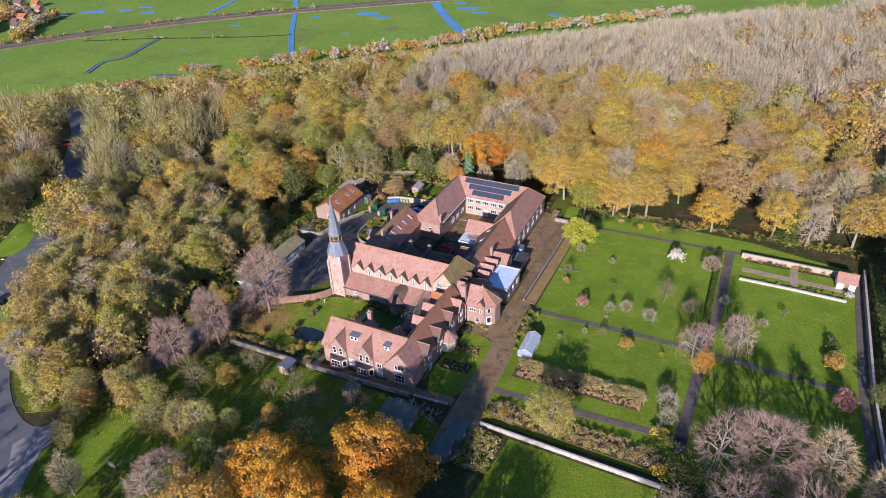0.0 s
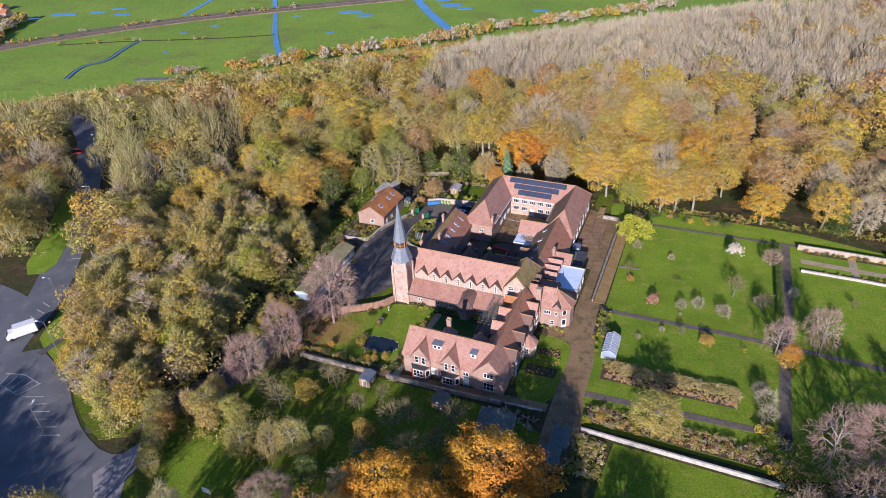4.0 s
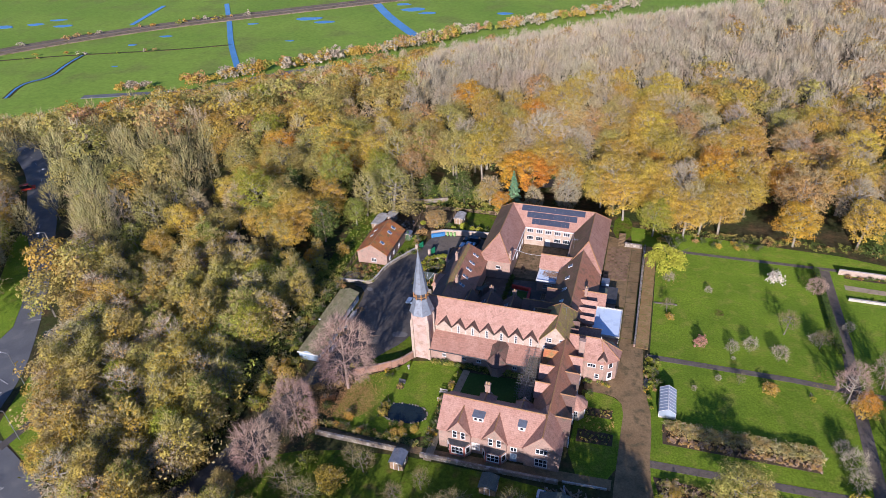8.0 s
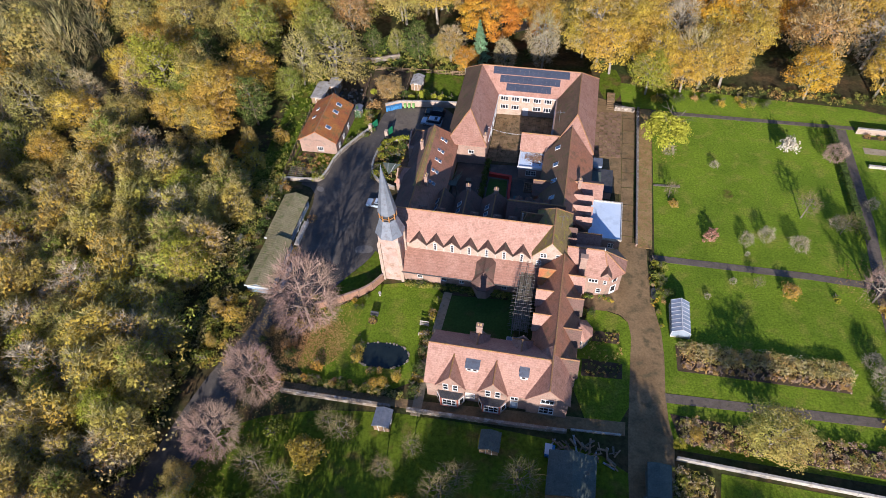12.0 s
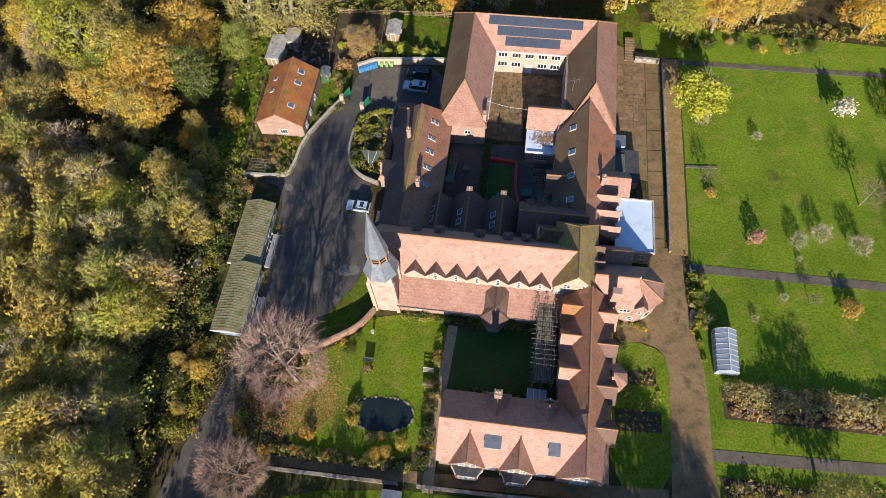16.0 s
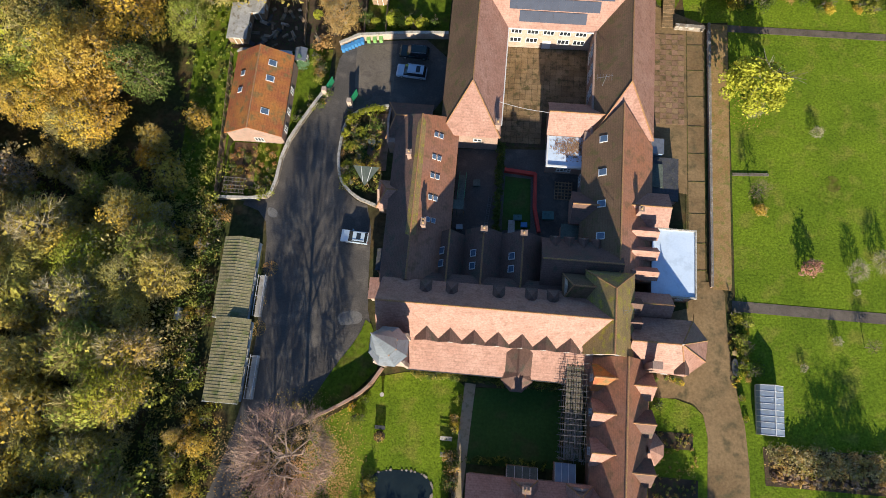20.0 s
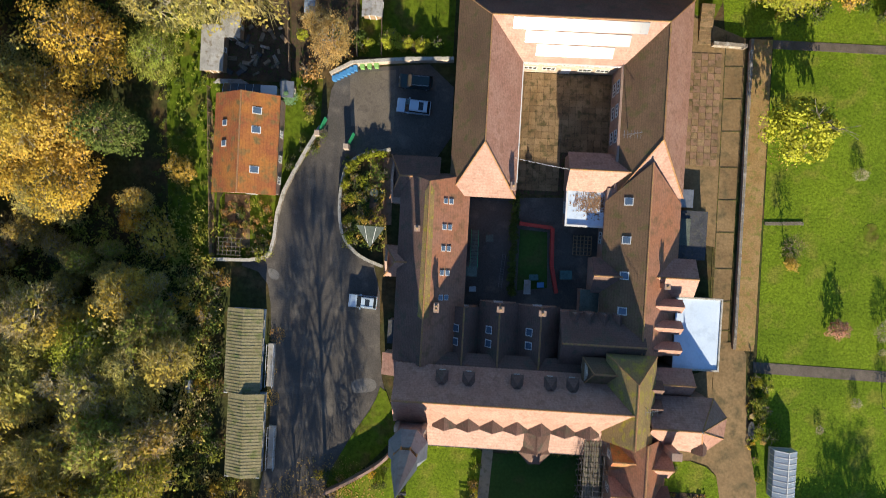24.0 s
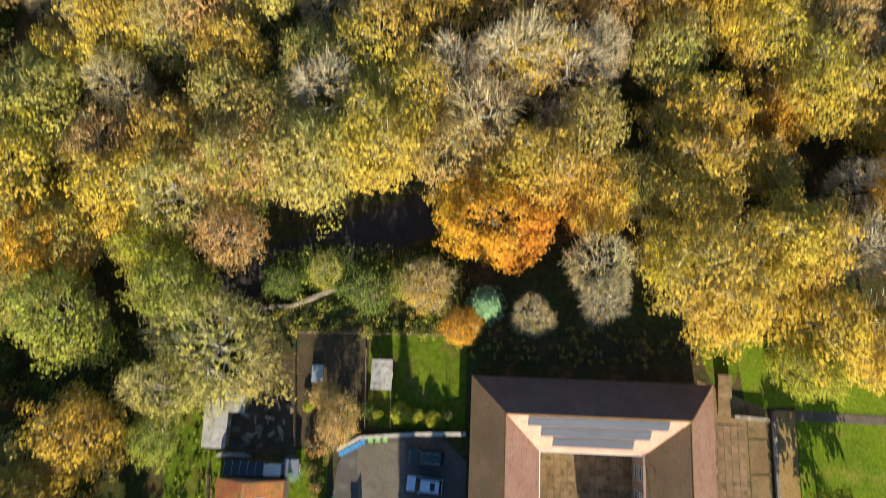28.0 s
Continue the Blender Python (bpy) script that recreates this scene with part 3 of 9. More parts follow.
sheet("path_wood_edge", [(-118, 124), (-111.5, 124), (-111.5, 152), (-114.5, 166), (-121, 166)], 0.03, ROUGH_GRASS, "shaded grassy clearing behind the cottage", "grass")


# ---- building pieces ----
def lattice(xcuts, zcuts, solid):
    """Cells of a flat lattice as one joined solid: points (u, z, side) and faces."""
    vid, vs, fs = {}, [], []

    def v(i, k, s):
        if (i, k, s) not in vid:
            vid[i, k, s] = len(vs)
            vs.append((xcuts[i], zcuts[k], s))
        return vid[i, k, s]
    nx, nz = len(xcuts) - 1, len(zcuts) - 1
    on = lambda i, k: 0 <= i < nx and 0 <= k < nz and solid(i, k)
    for i in range(nx):
        for k in range(nz):
            if on(i, k):
                fs.append((v(i, k, 1), v(i + 1, k, 1), v(i + 1, k + 1, 1), v(i, k + 1, 1)))
                fs.append((v(i, k + 1, 0), v(i + 1, k + 1, 0), v(i + 1, k, 0), v(i, k, 0)))
                for di, dk, a, b in ((-1, 0, (i, k + 1), (i, k)), (1, 0, (i + 1, k), (i + 1, k + 1)), (0, -1, (i, k), (i + 1, k)), (0, 1, (i + 1, k + 1), (i, k + 1))):
                    if not on(i + di, k + dk):
                        fs.append((v(*a, 0), v(*b, 0), v(*b, 1), v(*a, 1)))
    return vs, fs


def window(parent, face, u, at, z, w, h, cols=2, rows=2, frame_mat=None, glass=None):
    """A framed window on a wall face: u along the wall, at the wall plane, z the sill."""
    s = 1 if face in "NE" else -1
    xc = [-w / 2, -w / 2 + 0.09] + [q for i in range(1, cols) for q in (-w / 2 + w * i / cols - 0.045, -w / 2 + w * i / cols + 0.045)] + [w / 2 - 0.09, w / 2]
    zc = [0, 0.09] + [q for i in range(1, rows) for q in (h * i / rows - 0.035, h * i / rows + 0.035)] + [h - 0.09, h]
    vs, fs = lattice(xc, zc, lambda i, k: i % 2 == 0 or k % 2 == 0)

    def place(a, b, d):
        return (u + a, at + s * d, z + b) if face in "SN" else (at + s * d, u + a, z + b)
    fr = Geo().add([place(a, b, 0.08 if e else -0.02) for a, b, e in vs], fs if face in "SE" else [q[::-1] for q in fs])
    ob = fr.make("window", frame_mat or WHITE, parent, "white-painted window frame")

    def slabbox(a0, a1, z0, z1, d0, d1):
        e0, e1 = sorted((at + s * d0, at + s * d1))
        return Geo().box(u + a0, u + a1, e0, e1, z + z0, z + z1) if face in "SN" else Geo().box(e0, e1, u + a0, u + a1, z + z0, z + z1)
    slabbox(-w / 2 + 0.02, w / 2 - 0.02, 0.02, h - 0.02, -0.03, 0.03).make("pane", glass or GLASS, ob, "dark window glass")
    slabbox(-w / 2 - 0.06, w / 2 + 0.06, -0.09, -0.004, -0.02, 0.14).make("sill", STONE, ob)
    return ob


def door(parent, face, u, at, z, w=1.0, h=2.05, m=None):
    d, fr = Geo(), Geo()
    s = 1 if face in "NE" else -1
    for g, a0, a1, z0, z1, dd in ((d, -w / 2, w / 2, 0, h, 0.05), (fr, -w / 2 - 0.1, -w / 2, 0, h + 0.1, 0.09), (fr, w / 2, w / 2 + 0.1, 0, h + 0.1, 0.09), (fr, -w / 2, w / 2, h, h + 0.1, 0.09)):
        e0, e1 = sorted((at - s * 0.03, at + s * dd))
        if face in "SN":
            g.box(u + a0, u + a1, e0, e1, z + z0, z + z1)
        else:
            g.box(e0, e1, u + a0, u + a1, z + z0, z + z1)
    ob = d.make("door", m or WHITE, parent)
    fr.make("door_frame", WHITE, ob)
    return ob


def gable_roof(parent, x0, x1, y0, y1, ze, zr, axis="x", hip0=0.0, hip1=0.0, over=0.3, material=None, ridge=True, name="roof", verge=0.25):
    """A pitched roof over a rectangle. hip0 and hip1: how far each end slopes in (0: gable)."""
    g = Geo()
    mid = (y0 + y1) / 2 if axis == "x" else (x0 + x1) / 2
    half = (y1 - y0) / 2 if axis == "x" else (x1 - x0) / 2
    drop = (zr - ze) / half * over
    a0, a1 = (x0, x1) if axis == "x" else (y0, y1)
    a0, a1 = a0 - (over if hip0 else verge), a1 + (over if hip1 else verge)
    r0, r1 = a0 + (hip0 + over if hip0 else 0), a1 - (hip1 + over if hip1 else 0)
    lo, hi, e = mid - half - over, mid + half + over, ze - drop
    P = (lambda a, b, z: (a, b, z)) if axis == "x" else (lambda a, b, z: (b, a, z))
    f = [[P(a0, lo, e), P(a1, lo, e), P(r1, mid, zr), P(r0, mid, zr)], [P(a1, hi, e), P(a0, hi, e), P(r0, mid, zr), P(r1, mid, zr)]]
    if hip0:
        f.append([P(a0, hi, e), P(a0, lo, e), P(r0, mid, zr)])
    if hip1:
        f.append([P(a1, lo, e), P(a1, hi, e), P(r1, mid, zr)])
    for q in f:
        g.facet(q if axis == "x" else q[::-1])
    ob = g.make(name, material or TILE, parent)
    if ridge:
        k = Geo().tube(P(r0, mid, zr + 0.02), P(r1, mid, zr + 0.02), 0.13, 0.13, 6)
        for h, a, r in ((hip0, a0, r0), (hip1, a1, r1)):
            if h:
                k.tube(P(a, lo, e + 0.02), P(r, mid, zr + 0.02), 0.1, 0.1, 5).tube(P(a, hi, e + 0.02), P(r, mid, zr + 0.02), 0.1, 0.1, 5)
        k.make("ridge_tiles", MOSS, ob, "lichen-covered ridge tiles")
    return ob


def walls(parent, x0, x1, y0, y1, z0, ze, zr=None, axis="x", ends=(1, 1), material=None, name="wall"):
    """Four walls, with gable triangles at the chosen ends."""
    g = Geo().box(x0, x1, y0, y1, z0, ze - 0.05)
    if zr:
        k = 0.22
        if axis == "x":
            m = (y0 + y1) / 2
            tri = [(y0 + 0.05, ze - 0.1), (y1 - 0.05, ze - 0.1), (m, zr - k)]
            for on, a, b in ((ends[0], x0, x0 + 0.3), (ends[1], x1 - 0.3, x1)):
                if on:
                    g.add([(a, y, z) for y, z in tri] + [(b, y, z) for y, z in tri], [(0, 2, 1), (3, 4, 5), (0, 1, 4, 3), (1, 2, 5, 4), (2, 0, 3, 5)])
        else:
            m = (x0 + x1) / 2
            tri = [(x0 + 0.05, ze - 0.1), (x1 - 0.05, ze - 0.1), (m, zr - k)]
            for on, a, b in ((ends[0], y0, y0 + 0.3), (ends[1], y1 - 0.3, y1)):
                if on:
                    g.add([(x, a, z) for x, z in tri] + [(x, b, z) for x, z in tri], [(0, 1, 2), (3, 5, 4), (0, 3, 4, 1), (1, 4, 5, 2), (2, 5, 3, 0)])
    return g.make(name, material or BRICK, parent)


def chimney(parent, x, y, z0, z1, w=0.7, d=0.7, pots=2):
    g = Geo().box(x - w / 2, x + w / 2, y - d / 2, y + d / 2, z0, z1 - 0.35).box(x - w / 2 - 0.08, x + w / 2 + 0.08, y - d / 2 - 0.08, y + d / 2 + 0.08, z1 - 0.35, z1)
    ob = g.make("chimney", BRICK, parent, "red-brick chimney stack")
    for i in range(pots):
        u = (i - (pots - 1) / 2) * 0.42
        px, py = (x + u, y) if w >= d else (x, y + u)
        Geo().tube((px, py, z1), (px, py, z1 + 0.45), 0.15, 0.12, 8).make("pot", POT, ob, "clay chimney pot")
    return ob


def skylight(parent, x, y, z, w, h, slope, face):
    """A roof window lying in a slope that falls towards face (E, W, S or N); slope is the rise per metre."""
    def quad(k, up):
        a, b = w / 2 * k, h / 2 * k
        out = []
        for s, t in ((-a, -b), (a, -b), (a, b), (-a, b)):
            if face in "EW":
                f = 1 if face == "E" else -1
                out.append((x + t, y + s, z - f * t * slope + up))
            else:
                f = 1 if face == "N" else -1
                out.append((x + s, y + t, z - f * t * slope + up))
        if face in "EW":
            out = out[::-1]
        return out
    ob = Geo().facet(quad(1.0, 0.14), 0.2).make("skylight", WHITE, parent, "pale roof-window frame")
    Geo().facet(quad(0.8, 0.17), 0.05).make("pane", SKY_GLASS, ob, "roof-window glass")


# ---- front house and its long wing ----
RED_OCHRE = mat("red_ochre_paint", (0.36, 0.1, 0.07), (0.42, 0.13, 0.09), 1.0, 0.7, 8.0, fine_mix=0.15, bump=0.05)
house = thing("front_house", -59.5, 85, G(-59.5, 80.5), "red-brick and tile front house with twin bay gables", "house")
gz = G(-60, 80)
walls(house, -70, -48.4, 80.6, 89.4, gz - 2, 6.3, 10.0, "x", (1, 0))
gable_roof(house, -70, -48.4, 80.6, 89.4, 6.3, 10.0, "x", 0, 3.4, 0.35)
walls(house, -54.4, -48.3, 80.2, 84, gz - 2, 6.5, 9.9, "y", (1, 0), name="gable_wall")
gable_roof(house, -54.4, -48.3, 80.2, 87.5, 6.5, 9.95, "y", 0, 0, 0.3, TILE, name="gable_roof")
for cx in (-66.1, -59.6):
    walls(house, cx - 2.1, cx + 2.1, 80.25, 83.5, gz - 2, 6.3, 9.0, "y", (1, 0), name="gable_wall")
    gable_roof(house, cx - 2.1, cx + 2.1, 80.25, 84.6, 6.3, 9.1, "y", 0, 0, 0.3, TILE, name="gable_roof")
    bay = Geo().prism([(cx - 2.2, 80.3), (cx - 1.3, 79.0), (cx + 1.3, 79.0), (cx + 2.2, 80.3)], gz - 2, 4.1).make("bay", BRICK, house, "canted ground-floor bay")
    Geo().prism([(cx - 2.05, 80.3), (cx - 1.3, 79.0), (cx + 1.3, 79.0), (cx + 2.05, 80.3)], 4.1, 4.2).make("bay_roof", DARK_LEAD, house, "flat lead bay roof")
    window(bay, "S", cx, 79.0, gz + 0.75, 2.2, 1.75, 3, 2)
    for s in (-1, 1):
        g = Geo()
        a, b = Vector((cx + s * 1.42, 79.14)), Vector((cx + s * 2.08, 80.1))
        g.obox(a, b, 0.16, gz + 0.8, gz + 2.4)
        o = g.make("window", WHITE, bay, "white-painted window frame")
        Geo().obox(a.lerp(b, 0.18), a.lerp(b, 0.82), 0.2, gz + 0.95, gz + 2.25).make("pane", GLASS, o)
    for u in (-1.3, 1.3):
        Geo().box(cx + u - 0.11, cx + u + 0.11, 78.88, 79.05, gz + 0.55, gz + 2.75).make("mullion", RED_OCHRE, bay, "red-painted bay mullion")
    Geo().box(cx - 1.42, cx + 1.42, 78.86, 79.06, gz + 0.42, gz + 0.58).make("sill", RED_OCHRE, bay)
    for u in (-0.75, 0.75):
        window(house, "S", cx + u, 80.25, 4.75, 0.85, 1.75, 1, 2)
for cx, zz, w in ((-63.1, 8.35, 1.9), (-55.3, 8.3, 1.2)):
    g = Geo().box(cx - w / 2, cx + w / 2, 82.35, 84.3, 7.2, 8.85).make("dormer", WHITE, house, "small flat-topped roof dormer")
    Geo().box(cx - w / 2 - 0.15, cx + w / 2 + 0.15, 82.1, 84.6, 8.85, 8.98).make("dormer_roof", LEAD, g, "grey lead dormer roof")
    for u in ((-0.45, 0.45) if w > 1.5 else (0,)):
        window(g, "S", cx + u, 82.35, 7.85, 0.7, 0.8, 1, 1)
for cx in (-63.0, -56.2):
    walls(house, cx - 1.4, cx + 1.4, 87, 89.5, 5.5, 7.2, 8.8, "y", (0, 1), name="gable_wall")
    gable_roof(house, cx - 1.4, cx + 1.4, 85.8, 89.5, 7.2, 8.8, "y", 0, 1.0, 0.25, name="gable_roof")
chimney(house, -63.0, 88.9, 7, 10.6, 0.9, 0.7)
window(house, "S", -63.1, 80.6, gz + 0.9, 1.5, 1.7, 2, 2, glass=RENDERED)
door(house, "S", -56.3, 80.6, gz, 1.0, 2.05, BLUE_PAINT)
window(house, "S", -56.3, 80.6, gz + 2.7, 1.2, 1.0, 2, 1)
window(house, "S", -51.4, 80.2, gz + 0.8, 2.2, 1.9, 3, 2)
window(house, "S", -51.4, 80.2, gz + 4.0, 2.0, 1.2, 3, 1)
for y in (84.5, 87.5):
    window(house, "W", y, -70, gz + 1.0, 1.0, 1.5)

wing = thing("cloister_wing", -51.2, 96, G(-51, 96), "tile-roofed brick wing with rows of small cross gables", "building")
walls(wing, -54.6, -47.9, 87.5, 105.5, gz - 2, 6.0)
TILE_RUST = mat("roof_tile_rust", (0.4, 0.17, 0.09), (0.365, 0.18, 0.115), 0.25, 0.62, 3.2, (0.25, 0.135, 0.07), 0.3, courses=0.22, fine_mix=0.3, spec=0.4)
gable_roof(wing, -54.6, -47.9, 86.5, 105.5, 6.0, 9.9, "y", 0, 0, 0.3, TILE_RUST)
for cy in (86.4, 91.9, 97.8, 102.4):
    walls(wing, -50.5, -47.6, cy - 1.5, cy + 1.5, 3, 6.6, 8.6, "x", (0, 1), name="gable_wall")
    gable_roof(wing, -51.3, -47.6, cy - 1.55, cy + 1.55, 6.6, 8.65, "x", 0, 0, 0.2, TILE if cy > 100 else TILE_DARK, name="gable_roof")
    window(wing, "E", cy, -47.6, 4.6, 1.2, 1.5)
    window(wing, "E", cy, -47.6, 2.0, 1.2, 1.5)
for cy in (93.8, 98.6, 103.0):
    walls(wing, -54.9, -52, cy - 1.5, cy + 1.5, 3, 6.6, 8.6, "x", (1, 0), name="gable_wall")
    gable_roof(wing, -54.9, -51.3, cy - 1.55, cy + 1.55, 6.6, 8.65, "x", 0, 0, 0.2, TILE_ORANGE if cy > 101 else TILE, name="gable_roof")
    window(wing, "W", cy, -54.9, 4.6, 1.0, 1.4)
# polygonal turret bay on the garden side
tb = [(-47.9, 93.0), (-46.6, 93.0), (-45.7, 94.1), (-45.7, 95.3), (-46.6, 96.4), (-47.9, 96.4)]
Geo().prism(tb, gz - 2, 4.4).make("turret_wall", BRICK_PALE, wing)
g = Geo()
for i in range(len(tb) - 1):
    (ax, ay), (bx, by) = tb[i], tb[i + 1]
    g.facet([(ax + 0.2 * (ax + 47.9), ay + 0.2 * (ay - 94.7), 4.4), (bx + 0.2 * (bx + 47.9), by + 0.2 * (by - 94.7), 4.4), (-47.7, 94.7, 6.4)])
g.make("turret_roof", TILE, wing)
window(wing, "E", 94.7, -45.7, gz + 0.9, 0.9, 1.4)
window(wing, "S", -47.2, 93.0, gz + 0.9, 0.8, 1.4)
window(wing, "N", -47.2, 96.4, gz + 0.9, 0.8, 1.4)

# ---- church ----
church = thing("church", -68, 107, G(-68, 102), "long brick church with gabled clerestory and tiled aisle roof", "church")
cz = G(-70, 103)
walls(church, -83.2, -54, 106.3, 113.5, cz - 2, 7.6, 11.9, "x", (1, 0), BRICK_PALE)
gable_roof(church, -83.2, -53.6, 106.3, 113.5, 7.6, 11.9, "x", 0, 0, 0.25, TILE)
walls(church, -79, -54.5, 102.5, 106.3, cz - 2, 3.9, name="aisle_wall", material=BRICK)
Geo().facet([(-79.2, 102.1, 3.75), (-54.4, 102.1, 3.75), (-54.4, 106.4, 5.75), (-79.2, 106.4, 5.75)]).make("aisle_roof", TILE, church)
Geo().box(-79.2, -54.4, 101.98, 102.1, 3.5, 3.72).make("gutter", DARK_LEAD, church, "cast-iron eaves gutter")
for i in range(7):
    cx = -76.8 + 3.07 * i
    walls(church, cx - 1.45, cx + 1.45, 106.0, 107, 5.9, 7.55, 9.0, "y", (1, 0), BRICK_PALE, name="gablet")
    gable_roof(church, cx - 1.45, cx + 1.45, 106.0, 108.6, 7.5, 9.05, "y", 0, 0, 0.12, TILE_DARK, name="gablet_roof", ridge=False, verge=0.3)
    if i:
        o = window(church, "S", cx, 106.0, 6.1, 0.55, 1.9, 1, 3)
    Geo().box(cx + 1.43, cx + 1.63, 105.95, 106.1, 5.9, 7.4).make("downpipe", STONE, church)
for cx in (-76.0, -71.6, -68.4, -60.8, -57.6):
    window(church, "S", cx, 102.5, cz + 1.5, 0.9, 0.85, 2, 1)
# apse-ended porch
pp = [(-66.4, 102.6), (-66.4, 101.9), (-65.2, 100.6), (-63.8, 100.6), (-62.6, 101.9), (-62.6, 102.6)]
Geo().prism(pp, cz - 2, 3.6).make("porch_wall", BRICK, church)
g = Geo()
for i in range(len(pp) - 1):
    (ax, ay), (bx, by) = pp[i], pp[i + 1]
    k = 1.14
    g.facet([(-64.5 + (ax + 64.5) * k, 102.6 + (ay - 102.6) * k, 3.5), (-64.5 + (bx + 64.5) * k, 102.6 + (by - 102.6) * k, 3.5), (-64.5, 102.4, 6.0)])
g.facet([(-66.7, 102.6, 3.5), (-64.5, 102.4, 6.0), (-64.5, 106.2, 6.0), (-66.7, 106.2, 5.2)]).facet([(-64.5, 102.4, 6.0), (-62.3, 102.6, 3.5), (-62.3, 106.2, 5.2), (-64.5, 106.2, 6.0)])
g.make("porch_roof", TILE_DARK, church)
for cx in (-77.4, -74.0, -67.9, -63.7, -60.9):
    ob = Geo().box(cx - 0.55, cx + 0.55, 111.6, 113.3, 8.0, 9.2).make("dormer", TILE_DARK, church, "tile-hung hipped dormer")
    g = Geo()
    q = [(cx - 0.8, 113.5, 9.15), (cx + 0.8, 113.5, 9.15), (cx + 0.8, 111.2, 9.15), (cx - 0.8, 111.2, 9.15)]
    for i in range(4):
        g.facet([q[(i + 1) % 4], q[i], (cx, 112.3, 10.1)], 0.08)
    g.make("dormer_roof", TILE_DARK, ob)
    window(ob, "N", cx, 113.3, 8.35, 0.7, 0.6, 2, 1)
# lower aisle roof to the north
# North-facing roofs use the darker tile, shade included in its colour
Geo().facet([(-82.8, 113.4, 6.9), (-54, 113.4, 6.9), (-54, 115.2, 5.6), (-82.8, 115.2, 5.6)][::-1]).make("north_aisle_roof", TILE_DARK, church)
Geo().box(-82.6, -54, 113.4, 114.9, cz - 2, 5.4).make("north_aisle_wall", BRICK, church)

# transept
tr = thing("transept", -53.5, 110, G(-53.5, 106), "tall gabled transept with mossy tiled ridge", "church transept")
walls(tr, -56.4, -50.6, 105.9, 115.6, cz - 2, 8.6, 12.2, "y", (1, 0), BRICK_PALE)
gable_roof(tr, -56.4, -50.6, 105.9, 116.4, 8.6, 12.25, "y", 0, 2.6, 0.3, TILE_MOSS)
for u in (-54.7, -52.1):
    window(tr, "S", u, 105.9, 8.0, 1.1, 1.1, 2, 2)
window(tr, "S", -55.4, 105.9, 6.0, 0.9, 1.0, 2, 2)
walls(tr, -59.4, -55, 112.6, 115.8, 4, 8.2, 9.6, "x", (1, 0), name="side_gable", material=BRICK_PALE)
gable_roof(tr, -59.4, -54, 112.6, 115.8, 8.2, 9.7, "x", 1.0, 0, 0.25, TILE_OLIVE, name="side_roof")
for i, y in enumerate((107.8, 110.2, 112.6)):
    walls(tr, -51.6, -49.6, y - 0.8, y + 0.8, 4, 8.0, 9.0, "x", (0, 1), name="gablet")
    gable_roof(tr, -52.6, -49.6, y - 0.8, y + 0.8, 8.0, 9.1, "x", 0, 0, 0.15, TILE_DARK, name="gablet_roof", ridge=False)

# east chapel with three-sided end
ch = thing("east_chapel", -45.5, 107.5, G(-45, 104.5), "red-brick chapel with three-sided tiled end", "chapel")
ez = G(-44, 105)
foot = [(-50.6, 105.2), (-47.2, 105.2), (-47.2, 104.6), (-43.4, 104.6), (-41.0, 106.4), (-40.7, 108.8), (-42.4, 111.0), (-50.6, 111.0)]
Geo().prism(foot, ez - 2, 6.4).make("wall", BRICK, ch)
g = Geo()
eav = [(-50.8, 104.7), (-43.2, 104.1), (-40.6, 106.2), (-40.3, 109.0), (-42.2, 111.4), (-50.8, 111.4)]
top = [(-50.8, 107.8), (-44.6, 107.8)]
g.facet([(*eav[0], 6.3), (*eav[1], 6.3), (*top[1], 9.6), (*top[0], 9.6)])
for i in (1, 2, 3):
    g.facet([(*eav[i], 6.3), (*eav[i + 1], 6.3), (*top[1], 9.6)])
g.facet([(*eav[4], 6.3), (*eav[5], 6.3), (*top[0], 9.6), (*top[1], 9.6)])
rf = g.make("roof", TILE, ch)
k = Geo().tube((*top[0], 9.62), (*top[1], 9.62), 0.13, 0.13)
for i in (1, 2, 3, 4):
    k.tube((*eav[i], 6.32), (*top[1], 9.62), 0.09, 0.09, 5)
k.make("ridge_tiles", MOSS, rf, "lichen-covered ridge tiles")
walls(ch, -44.6, -43.0, 104.5, 106.5, 4, 7.0, 8.0, "y", (1, 0), name="gablet")
gable_roof(ch, -44.6, -43.0, 104.5, 106.9, 7.0, 8.05, "y", 0, 0, 0.15, TILE_DARK, name="gablet_roof", ridge=False)
chimney(ch, -48.0, 104.9, 1, 11.0, 1.1, 0.8, 0)
Geo().tube((-44.6, 107.8, 9.6), (-44.6, 107.8, 10.3), 0.14, 0.03, 6).make("finial", STONE, ch, "pale ridge finial")
ves = thing("vestry", -47.8, 113.0, G(-48, 113), "narrow ridged brick vestry between chapel and flat-roofed block", "building")
walls(ves, -50.8, -45.2, 111.3, 114.7, ez - 2, 5.7, 7.6, "x", (0, 1))
gable_roof(ves, -50.8, -45.2, 111.3, 114.7, 5.7, 7.6, "x", 0, 0, 0.15, TILE)
window(ves, "S", -46.4, 111.3, 3.6, 0.9, 1.1, 2, 2)
window(ch, "S", -45.8, 104.6, 4.7, 1.6, 0.9, 3, 1)
window(ch, "S", -43.8, 104.5, 4.7, 0.6, 1.0, 1, 2)
window(ch, "S", -44.6, 104.6, 1.9, 0.9, 1.2, 1, 2)
g = Geo()
a, b = Vector((-43.0, 104.9)), Vector((-41.4, 106.1))
o = Geo().obox(a.lerp(b, 0.2), a.lerp(b, 0.8), 0.16, ez + 0.1, ez + 2.4).make("door", WHITE, ch, "white glazed garden door")
Geo().obox(a.lerp(b, 0.3), a.lerp(b, 0.7), 0.2, ez + 0.8, ez + 2.2).make("pane", GLASS, o)
